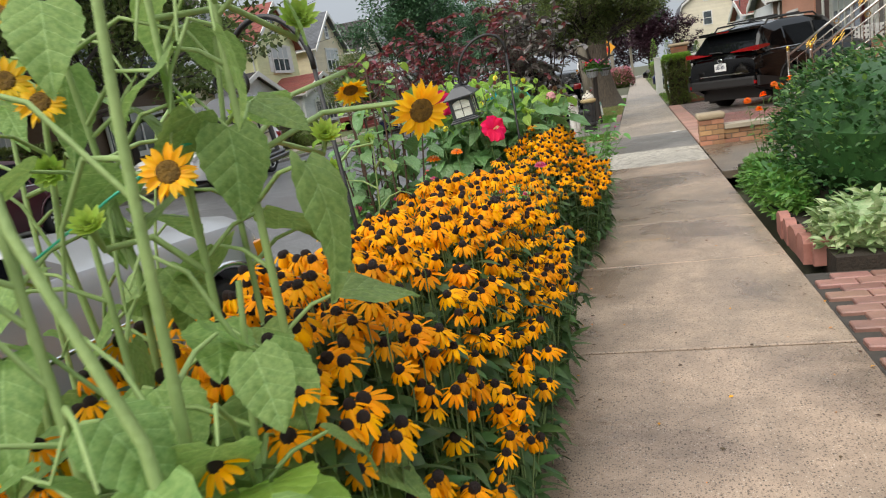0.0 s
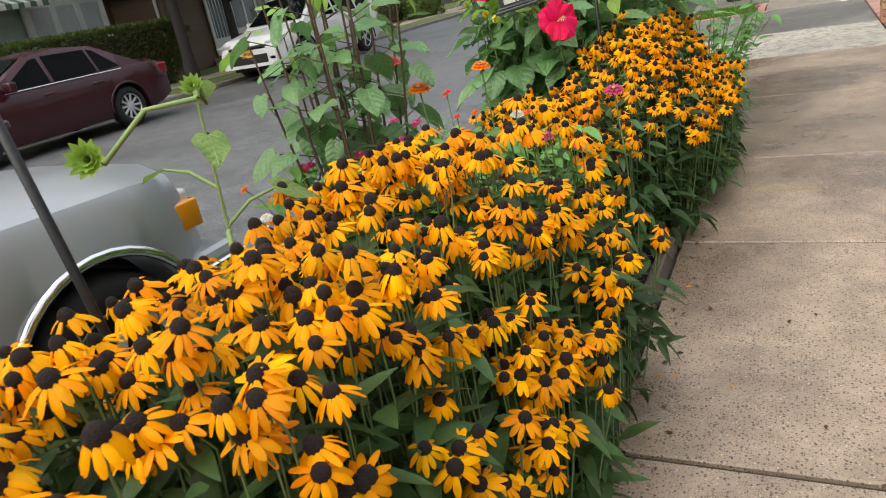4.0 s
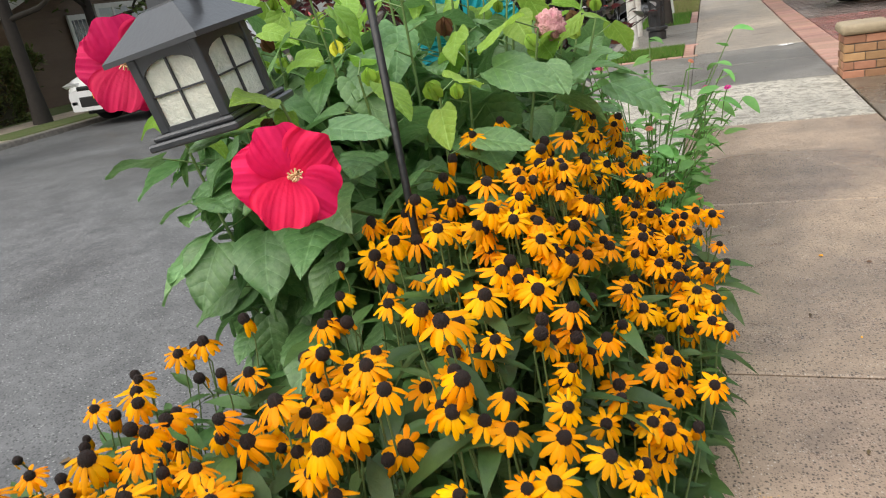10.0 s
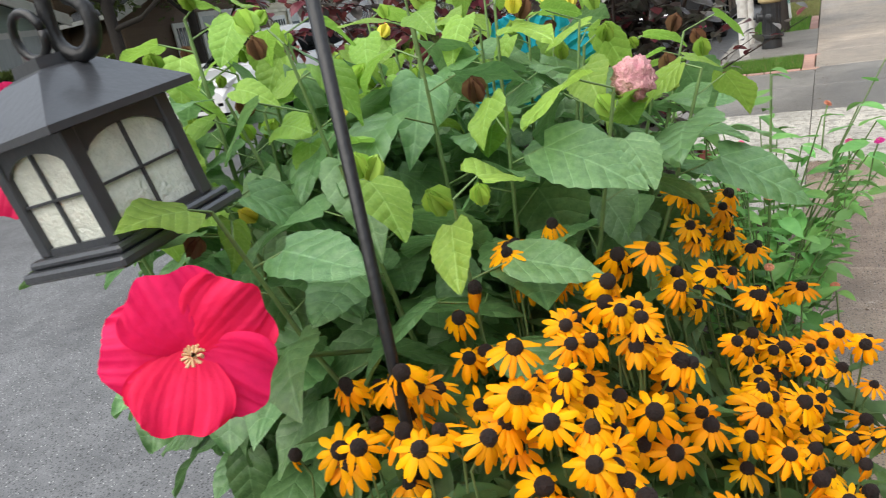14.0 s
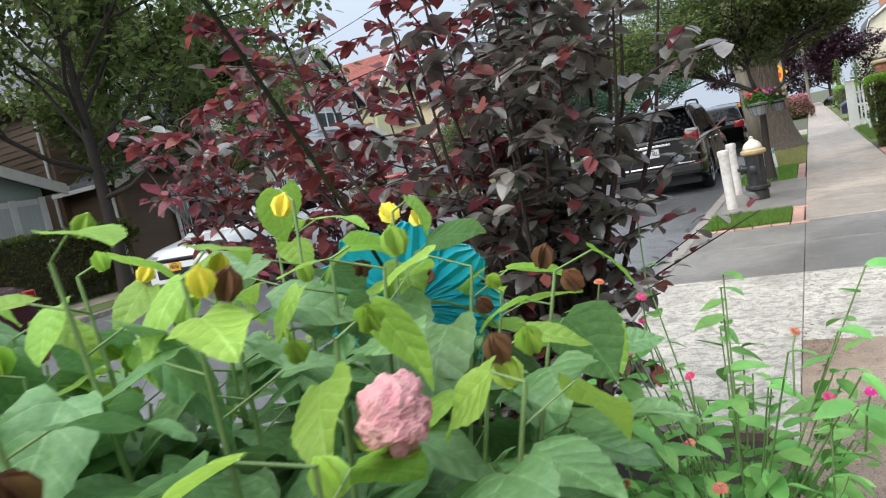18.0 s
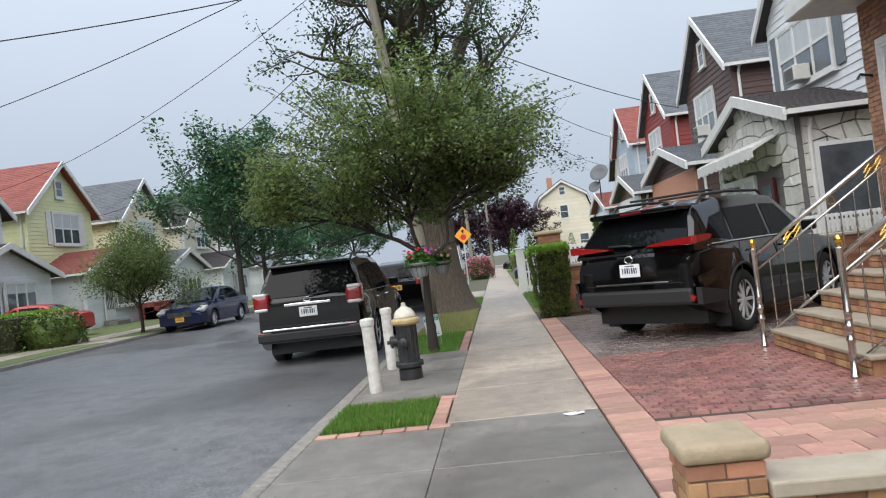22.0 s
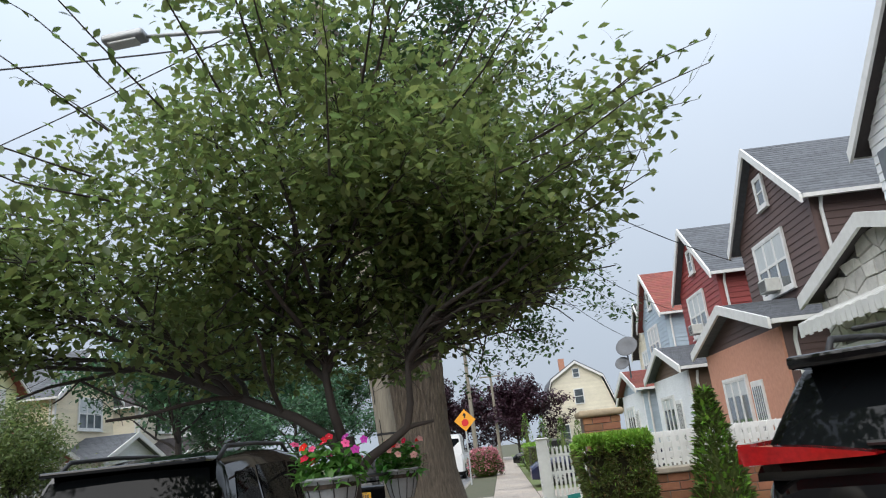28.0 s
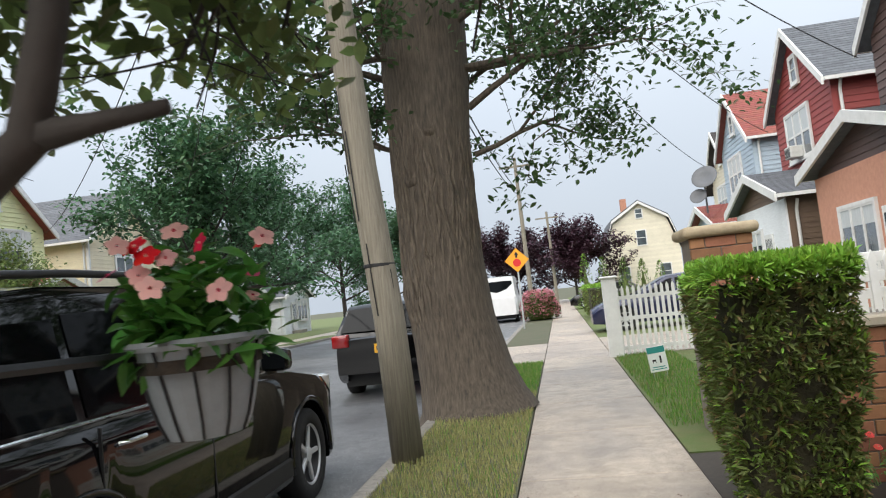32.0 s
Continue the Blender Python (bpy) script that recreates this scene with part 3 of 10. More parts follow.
def blade(shape, droop=0.15, fold=0.12, wave=0.0):
    """A leaf of unit length along +y from half-widths at even steps; the midrib lies low, the tip droops."""
    n = len(shape) - 1
    v, f = [], []
    for k, w in enumerate(shape):
        t = k / n
        z = -droop * t * t
        r = wave * math.sin(t * 9.0)
        back = 0.10 * w if k == 0 else 0
        v += [(-w, t - back, z + fold * w + r), (-w * 0.5, t - back * 0.5, z + fold * w * 0.62), (0, t, z), (w * 0.5, t - back * 0.5, z + fold * w * 0.62), (w, t - back, z + fold * w - r)]
    for k in range(n):
        for c in range(4):
            a = k * 5 + c
            f.append((a, a + 1, a + 6, a + 5))
    return v, f


HEART = [(0.16), 0.36, 0.43, 0.42, 0.36, 0.27, 0.15, 0.0]


def veined(d, fo, w, wide=0.43, twist=0.0, seed=0):
    """A broad leaf with pleats between its side veins, an uneven toothed rim and a pointed tip."""
    n, c = 16, 9
    v, f = [], []
    for k in range(n + 1):
        t = k / n
        half = wide * (math.sin(math.pi * min(1.0, t * 0.94 + 0.06) ** 0.66)) ** 0.85 * (1.0 + (0.035 if k % 2 else -0.03)) if k < n else 0.004
        for q in range(c):
            u = q / (c - 1) * 2 - 1
            x, a = half * u, abs(u)
            y = t - 0.13 * a * (1 - t) ** 3 + 0.03 * a
            pleat = 0.016 * math.sin((t - 0.75 * half * a) * 31.4) * a * (1.25 - a)
            z = -d * t * t + fo * abs(x) * (1 - 0.6 * a) + pleat + w * a * a * math.sin(t * 8.0 + seed * 1.7 + (1.3 if u > 0 else 0)) + 0.012 * math.sin(5 * t + 7 * u + seed)
            v.append((x, y, z + twist * x * t))
    for k in range(n):
        for q in range(c - 1):
            a = k * c + q
            f.append((a, a + 1, a + c + 1, a + c))
    return v, f


heart = [veined(d, fo, w, wd, tw, k) for k, (d, fo, w, wd, tw) in enumerate(((0.25, 0.16, 0.03, 0.43, 0.2), (0.5, 0.1, 0.05, 0.40, -0.3), (0.1, 0.24, 0.03, 0.36, 0.1), (0.35, 0.30, 0.05, 0.45, 0.35), (0.6, 0.2, 0.04, 0.33, -0.2), (0.15, 0.05, 0.06, 0.41, 0.0)))]
OVAL = [0.03, 0.17, 0.24, 0.22, 0.13, 0.0]
oval = [blade(OVAL, d, 0.25, 0.01) for d in (0.1, 0.3, 0.5)]
LANCE = [0.04, 0.13, 0.17, 0.14, 0.08, 0.0]
lance = [blade(LANCE, d, 0.2, 0.01) for d in (0.2, 0.45, 0.7)]


def simple_leaf(w=0.24):
    """A small cheap leaf: a folded diamond of four faces."""
    return [(0, 0, 0), (-w, 0.4, 0.05), (0, 0.45, -0.02), (w, 0.4, 0.05), (-w * 0.7, 0.75, 0.0), (w * 0.7, 0.75, 0.0), (0, 1, -0.08)], [(0, 2, 1), (0, 3, 2), (1, 2, 6, 4), (2, 3, 5, 6)]


def aim(at, yaw, pitch, roll, size):
    """The pose of a leaf: its base at a point, its length along yaw (0: +y), tipped up by pitch."""
    return pose(*at, pitch, 0, yaw) @ pose(0, 0, 0, 0, roll, 0) @ Matrix.Scale(size, 4)


# one head of rudbeckia, in a few forms
def rud_head(seed, droop, missing=0, n=12):
    random.seed(seed)
    ms = Mesh()
    for k in range(n):
        if k < missing:
            continue
        a = 360 * k / n + rnd(-6, 6)
        L, w, d = rnd(0.028, 0.037), rnd(0.0047, 0.0062), droop + rnd(-16, 16)
        v, f = [], []
        for q, (t, ww) in enumerate(((0, 0.35), (0.3, 0.85), (0.65, 1.0), (0.92, 0.62), (1.0, 0.15))):
            y, z = L * t, 0.0025 - 0.35 * L * t * t
            v += [(-w * ww, y, z - 0.001), (0, y, z + 0.0012), (w * ww, y, z - 0.001)]
        for q in range(4):
            f += [(q * 3, q * 3 + 1, q * 3 + 4, q * 3 + 3), (q * 3 + 1, q * 3 + 2, q * 3 + 5, q * 3 + 4)]
        ms.add(v, f, pose(0, 0, 0, 0, 0, a) @ pose(0, 0.007, 0.002, -d, rnd(-12, 12), 0))
    prof = ((0.0105, -0.003), (0.0122, 0.003), (0.0115, 0.010), (0.0075, 0.016), (0.002, 0.0185))
    for q, (r, z) in enumerate(prof):
        ms.v += [(r * math.cos(b), r * math.sin(b), z) for b in (2 * math.pi * s / 9 for s in range(9))]
    k0 = len(ms.v) - 45
    for q in range(4):
        for s in range(9):
            ms.f.append((k0 + q * 9 + s, k0 + q * 9 + (s + 1) % 9, k0 + q * 9 + 9 + (s + 1) % 9, k0 + q * 9 + 9 + s))
            ms.i.append(1)
    ms.f.append(tuple(k0 + 36 + s for s in range(9)))
    ms.i.append(1)
    return ms.data("rudbeckia_flower", [M_rud, M_cone])


HEADS = [rud_head(1, 14), rud_head(2, 26), rud_head(3, 40, 1, 11), rud_head(4, 8, 0, 13), rud_head(5, 62, 0, 11), rud_head(6, 75, 4, 12), rud_head(7, 30, 2, 12)]
SPENT = rud_head(14, 70, 10, 12)
SKIRTS = [rud_head(8, 18), rud_head(9, 26, 0, 13), rud_head(10, 33, 1, 12), rud_head(12, 12), rud_head(13, 42, 1, 11)]
random.seed(11)


def bed_height(x, y):
    """The level of the flower heads over the bed."""
    t = min(1.0, max(0.0, (0.15 - x) / (0.24 if y < 3.3 else 0.36)))
    h = (0.46 if y < 3.3 else 0.50) + (0.46 if y < 3.3 else 0.40) * t * t * (3 - 2 * t) - max(0.0, -x - 0.50) * (1.0 if y < 4.7 else 0.45)
    if y > 4.7:
        h -= 0.05 if y < 5.9 else 0.02 if y < 6.1 else -0.04
    return h


def susan_clump(cx, cy, radius, count, low=1.0, skirts=False, spent=0.0):
    """A clump of rudbeckia: leaves at its foot, stems, and heads that are objects of their own."""
    thing = empty("black_eyed_susan", "clump of black-eyed susans with orange-yellow petals and dark cones", "flower", "black-eyed susans in the bed", at=pose(cx, cy, 0.05))
    lv, st = Mesh(), Mesh()
    for k in range(int(count * 9)):
        r, a = radius * 1.05 * math.sqrt(random.random()), rnd(0, 6.283)
        x, y = r * math.cos(a), r * math.sin(a)
        top = bed_height(cx + x, cy + y) * low - 0.08
        z = top * (0.10 + 0.85 * random.random() ** (0.7 if cx + x < -0.12 else 1.1))
        if cx + x > 0.02:
            x -= 0.06
        v, f = lance[k % 3]
        lv.add(v, f, aim((x, y, z), rnd(0, 360), rnd(-30, 40), rnd(-25, 25), rnd(0.065, 0.125)))
    part_list = []
    for k in range(count):
        r, a = radius * math.sqrt(random.random()), rnd(0, 6.283)
        x, y = r * math.cos(a), r * math.sin(a)
        z = bed_height(cx + x, cy + y) * low + rnd(-0.085, 0.06) - 0.05
        lean = Vector((rnd(-0.3, 0.45) + (0.3 if cx + x > -0.25 else 0.05), rnd(-0.85, 0.0), 1)).normalized()
        if skirts:
            lean = Vector((rnd(-0.3, 0.3) + (0.25 if cx + x > 0.0 else 0.0), rnd(-0.6, 0.05), 1)).normalized()
        base = (x * 0.55, y * 0.55, 0.0)
        st.tube([base, (x * 0.8, y * 0.8, z * 0.55), (x - lean.x * 0.05, y - lean.y * 0.05, z - 0.05), (x, y, z)], [0.0028, 0.0025, 0.002, 0.0022], 0, 4)
        part_list.append((x, y, z, lean))
    tagged(lv.make("foliage", [M_rudleaf], thing), kind="stuff")
    tagged(st.make("stalk", [M_rudstem], thing), kind="stuff")
    for x, y, z, lean in part_list:
        h = new("flower_head", random.choice(HEADS[4:6] + [SPENT, SPENT]) if random.random() < spent else random.choice(SKIRTS if skirts and random.random() < 0.85 else HEADS if random.random() < 0.3 else HEADS[:4]))
        h.parent = thing
        h.matrix_basis = Matrix.Translation((x, y, z)) @ lean.to_track_quat("Z", "Y").to_matrix().to_4x4() @ pose(0, 0, 0, 0, 0, rnd(0, 360)) @ Matrix.Scale(rnd(0.85, 1.2) * (0.92 if cy > 5 else 1.0), 4)
    return thing


# first drift: dense, from the sunflowers to the zinnias
y = 1.5
row = 0
while y < 4.75:
    for x in (-0.09, -0.37, -0.66, -0.94):
        if y > 4.0 and x < -0.2 or y > 4.3:
            continue
        susan_clump(x + rnd(-0.05, 0.05) + (0.03 if row % 2 else 0), y + rnd(-0.06, 0.06), 0.21, (28 if x > -0.9 else 18) if y > 1.7 else 12, skirts=True)
    y += 0.30
    row += 1
# low flowers that lean out over the timber edging
for k in range(11):
    susan_clump(0.02 + rnd(-0.02, 0.02), 1.62 + 0.25 * k, 0.12, 11, 1.0, skirts=True)
# second drift: round the hibiscus
y = 5.05
while y < 6.75:
    for x in (0.0, -0.28, -0.56, -0.84, -1.05):
        if y > 5.6 and x < -0.4 or y > 6.25 and x < -0.1 or y < 5.5 and x > -0.1 or y < 5.2 and x < -0.5:
            continue
        susan_clump(x + rnd(-0.05, 0.05) - (0.09 if y < 5.8 else -0.02), y + rnd(-0.05, 0.05), 0.20, (38 if y > 5.8 else 27) if x > -0.7 else 19, (1.0 if x > -0.2 or y > 5.7 else 0.86) if x > -0.5 else 0.92, spent=0.0 if x > -0.7 else 0.4)
    y += 0.28
for x, y in ((-1.05, 5.72), (-0.80, 5.62), (-0.56, 5.72)):
    susan_clump(x, y, 0.17, 7, 0.92, spent=0.6)
for x, y, r, n, low in ((-0.17, 4.60, 0.13, 4, 0.62), (-0.20, 4.88, 0.16, 9, 0.74), (-0.22, 5.12, 0.18, 20, 0.84), (-0.16, 5.36, 0.17, 18, 0.9)):
    susan_clump(x, y, r, n, low)

# ---- sunflowers at the near end of the bed ----
def sun_head(radius, closed=0.0):
    ms = Mesh()
    for ring, (n, tilt, ln) in enumerate(((17, 4, 1.0), (15, 18, 0.88))):
        for k in range(n):
            a = 360 * k / n + rnd(-8, 8) + ring * 10
            L, w = radius * 0.95 * ln * rnd(0.85, 1.1), radius * rnd(0.14, 0.19)
            v, f = blade([w * 0.5 / L, w / L, w * 1.05 / L, w * 0.7 / L, 0.02], rnd(-0.1, 0.35), 0.3)
            ms.add(v, f, pose(0, 0, 0, 0, 0, a) @ pose(0, radius * 0.52, 0, rnd(-10, 14) + tilt + closed, rnd(-25, 25), 0) @ Matrix.Scale(L, 4))
    seg = 18
    prof = ((0.60, -0.02), (0.60, 0.05), (0.45, 0.10), (0.25, 0.085), (0.06, 0.06))
    k0 = len(ms.v)
    for r, z in prof:
        ms.v += [(radius * r * math.cos(b), radius * r * math.sin(b), radius * z) for b in (2 * math.pi * s / seg for s in range(seg))]
    for q in range(len(prof) - 1):
        for s in range(seg):
            ms.f.append((k0 + q * seg + s, k0 + q * seg + (s + 1) % seg, k0 + q * seg + seg + (s + 1) % seg, k0 + q * seg + seg + s))
            ms.i.append(1)
    ms.f.append(tuple(k0 + (len(prof) - 1) * seg + s for s in range(seg)))
    ms.i.append(1)
    for k in range(13):
        v, f = blade([0.2, 0.26, 0.2, 0.0], 0.3, 0.2)
        ms.add(v, f, pose(0, 0, -radius * 0.08, 0, 0, 360 * k / 13) @ pose(0, radius * 0.4, 0, -18, 0, 0) @ Matrix.Scale(radius * 0.55, 4), 2)
    return ms.data("sunflower_head", [M_ray, M_disk, M_leaf_sun])


def bud_head(radius):
    ms = Mesh()
    for ring in range(3):
        for k in range(11):
            v, f = blade([0.22, 0.28, 0.2, 0.0], -0.35 + 0.2 * ring, 0.3)
            ms.add(v, f, pose(0, 0, 0, 0, 0, 360 * k / 11 + ring * 17) @ pose(0, radius * (0.5 - 0.12 * ring), 0, 20 + 24 * ring, 0, 0) @ Matrix.Scale(radius * (1.2 - 0.2 * ring), 4), 0)
    prof = ((0.3, -0.35), (0.55, -0.1), (0.6, 0.12), (0.3, 0.3))
    seg, k0 = 12, len(ms.v)
    for r, z in prof:
        ms.v += [(radius * r * math.cos(b), radius * r * math.sin(b), radius * z) for b in (2 * math.pi * s / seg for s in range(seg))]
    for q in range(3):
        for s in range(seg):
            ms.f.append((k0 + q * seg + s, k0 + q * seg + (s + 1) % seg, k0 + q * seg + seg + (s + 1) % seg, k0 + q * seg + seg + s))
            ms.i.append(0)
    return ms.data("sunflower_bud", [M_budgreen])


random.seed(21)
SUNS = [sun_head(0.031), sun_head(0.043, -10), sun_head(0.032, 20)]
BUDS = [bud_head(0.022), bud_head(0.017)]


def facing(at, way, size=1.0):
    return Matrix.Translation(at) @ Vector(way).to_track_quat("Z", "Y").to_matrix().to_4x4() @ Matrix.Scale(size, 4)


def leaf_part(name, parent, at, yaw, pitch, roll, size, mat, shapes, thick=0.0):
    key = (id(shapes), mat.name)
    if key not in LEAF_DATA:
        LEAF_DATA[key] = []
        for v, f in shapes:
            ms = Mesh()
            ms.add(v, f, Matrix.Identity(4))
            LEAF_DATA[key].append(ms.data(name, [mat]))
    ob = new(name, random.choice(LEAF_DATA[key]))
    ob.parent = parent
    ob.matrix_basis = aim(at, yaw, pitch, roll, size)
    return ob


LEAF_DATA = {}


def sunflower(points, radius, leaves, heads, leaf_size=0.16):
    """A stalk along points, leaves on stems at even steps, heads (place, way, form, size) on side shoots."""
    thing = empty("sunflower", "tall sunflower with heart-shaped green leaves and a pale hairy stalk", "sunflower", "sunflowers in the bed", at=pose(0, 0, 0))
    pts = [Vector(p) for p in points]
    ms = Mesh()
    ms.tube(pts, [0.68 * radius * (1.0 - 0.55 * k / (len(pts) - 1)) for k in range(len(pts))], 0, 8)
    ms.make("stalk", [M_stem_sun], thing)
    for k in range(leaves):
        t = (0.18 + 0.80 * k / max(1, leaves - 1)) * (len(pts) - 1)
        i = min(int(t), len(pts) - 2)
        p = pts[i].lerp(pts[i + 1], t - i)
        a = k * 137.5 + rnd(-25, 25)
        way = Vector((math.sin(radians(-a)), math.cos(radians(a)), 0))
        L = rnd(0.07, 0.14)
        e = p + way * L + Vector((0, 0, L * 0.45))
        size = leaf_size * rnd(0.7, 1.2) * (1.0 - 0.35 * k / max(1, leaves))
        if (e - Vector((0.5, 0.9, 1.3))).length < 0.42 or e.x > 0.16 or (e.z > 1.08 and e.y < 1.6 and -0.24 < e.x < 0.12):
            continue
        q = Mesh()
        q.tube([p, p + way * L * 0.5 + Vector((0, 0, L * 0.35)), e], [0.0045, 0.004, 0.0032], 0, 5)
        q.make("leaf_stem", [M_stem_sun], thing)
        leaf_part("leaf", thing, tuple(e), a, rnd(-55, -5), rnd(-25, 25), size, M_leaf_sun, heart)
    for at, way, form, size in heads:
        at = Vector(at)
        near = min(pts, key=lambda p: (p - at).length)
        q = Mesh()
        back = at - Vector(way).normalized() * 0.06
        q.tube([near, near.lerp(back, 0.5) + Vector((0, 0, 0.04)), back, at], [0.006, 0.0055, 0.006, 0.008], 0, 6)
        q.make("flower_stem", [M_stem_sun], thing)
        h = new("flower_head" if form < 3 else "bud", (SUNS + BUDS)[form])
        h.parent = thing
        h.matrix_basis = facing(at, way, size)
    return thing


sunflower([(-0.28, 1.75, 0.05), (-0.25, 1.72, 0.6), (-0.22, 1.68, 1.1), (-0.20, 1.66, 1.5), (-0.22, 1.68, 1.95)], 0.014, 13,
          [((-0.19, 1.60, 1.275), (0.35, -0.9, 0.25), 0, 1.0), ((-0.28, 1.52, 1.22), (0.3, -0.6, 0.7), 3, 0.9), ((-0.10, 1.95, 1.50), (0.5, -0.7, 0.5), 3, 1.2)], 0.17)
sunflower([(-0.14, 1.84, 0.05), (-0.18, 1.80, 0.5), (-0.20, 1.78, 0.9), (-0.23, 1.82, 1.25), (-0.20, 1.85, 1.62)], 0.013, 10,
          [((0.06, 2.10, 1.30), (0.55, -0.7, -0.35), 1, 1.0), ((-0.17, 2.31, 1.37), (0.3, -0.5, -0.7), 2, 1.0), ((-0.16, 2.1, 1.28), (0.4, -0.5, 0.6), 3, 1.1)], 0.16)
sunflower([(0.0, 1.26, 0.05), (-0.03, 1.27, 0.6), (-0.07, 1.29, 1.0), (-0.18, 1.30, 1.25), (-0.30, 1.36, 1.6)], 0.016, 8,
          [((-0.42, 1.50, 1.42), (0.4, -0.7, 0.4), 3, 1.0)], 0.15)
sunflower([(-0.5, 1.5, 0.05), (-0.48, 1.52, 0.7), (-0.46, 1.55, 1.2), (-0.5, 1.6, 1.65)], 0.013, 10,
          [((-0.46, 1.62, 1.45), (0.5, -0.7, 0.3), 0, 0.9), ((-0.62, 1.75, 1.55), (0.3, -0.6, 0.5), 3, 1.1)], 0.17)
sunflower([(-0.75, 1.8, 0.05), (-0.74, 1.85, 0.7), (-0.78, 1.9, 1.25), (-0.8, 1.95, 1.6)], 0.012, 10,
          [((-0.72, 1.9, 1.62), (0.5, -0.6, 0.4), 2, 1.0), ((-0.5, 2.35, 1.35), (0.5, -0.5, 0.4), 3, 1.2)], 0.16)
sunflower([(-0.62, 3.35, 0.05), (-0.6, 3.36, 0.5), (-0.58, 3.4, 0.9), (-0.56, 3.4, 1.18)], 0.009, 9,
          [((-0.66, 3.2, 1.12), (0.4, -0.7, 0.3), 3, 1.2), ((-0.58, 3.42, 1.2), (0.3, -0.6, 0.6), 3, 0.8), ((-0.5, 3.3, 0.86), (0.4, -0.6, 0.3), 0, 0.55)], 0.12)
sunflower([(-0.9, 2.3, 0.05), (-0.88, 2.3, 0.6), (-0.85, 2.35, 1.05), (-0.8, 2.4, 1.35)], 0.010, 9,
          [((-0.7, 2.35, 1.3), (0.5, -0.6, 0.4), 2, 0.8), ((-0.75, 2.5, 1.42), (0.4, -0.6, 0.5), 4, 1.2)], 0.13)
M_twine = material("green_garden_wire", (0.02, 0.36, 0.22), 0.4)
wire = empty("garden_wire", "thin green plastic-coated wire tied round the sunflower stalks", "wire")
part("strand", tube([(-0.44, 1.56, 1.17), (-0.3, 1.6, 1.25), (-0.19, 1.655, 1.31)], 0.0022, 6), M_twine, wire)
part("loop", tube([(-0.21 + 0.02 * math.cos(k * 0.7), 1.67 + 0.02 * math.sin(k * 0.7), 1.31) for k in range(10)], 0.0022, 5), M_twine, wire)

# ---- shepherd's hooks and lanterns ----
M_iron = material("black_painted_iron", (0.012, 0.012, 0.013), 0.42, var=0.3, scale=40.0, bump=0.15)
M_lantern = material("dark_grey_cast_metal", (0.05, 0.053, 0.06), 0.33, metal=0.0, color2=(0.04, 0.042, 0.047), scale=30.0, bump=0.08, per_object=0.05, coat=0.2)
M_seeded = material("frosted_glass", (0.80, 0.81, 0.72), 0.3, color2=(0.62, 0.64, 0.56), scale=60.0, bump=0.5, bump_scale=150.0)


def hook(base, top, hang):
    """A bent iron rod that leans, with a crook that comes down to a scroll where the lantern hangs."""
    thing = empty("shepherds_hook", "black iron shepherd's hook pushed into the flower bed", "garden hook", "shepherd's hooks")
    b, t, e = Vector(base), Vector(top), Vector(hang)
    part("rod", tube([b, b.lerp(t, 0.5), t], 0.0085, 8), M_iron, thing, smooth=True)
    side = Vector((e.x - t.x, e.y - t.y, 0))
    arc = []
    for k in range(19):
        a = math.pi * k / 18
        q = (1 - math.cos(a)) / 2
        arc.append(Vector((t.x + side.x * q, t.y + side.y * q, t.z + (e.z + 0.06 - t.z) * q + 0.19 * math.sin(a))))
    u = side.normalized()
    curl = [arc[-1] + u * (-0.032 + 0.032 * math.cos(a)) + Vector((0, 0, -0.03 - 0.036 * math.sin(a))) for a in (math.pi * 1.45 * k / 14 for k in range(15))]
    part("crook", tube(arc + curl, 0.0105, 8), M_iron, thing, smooth=True)


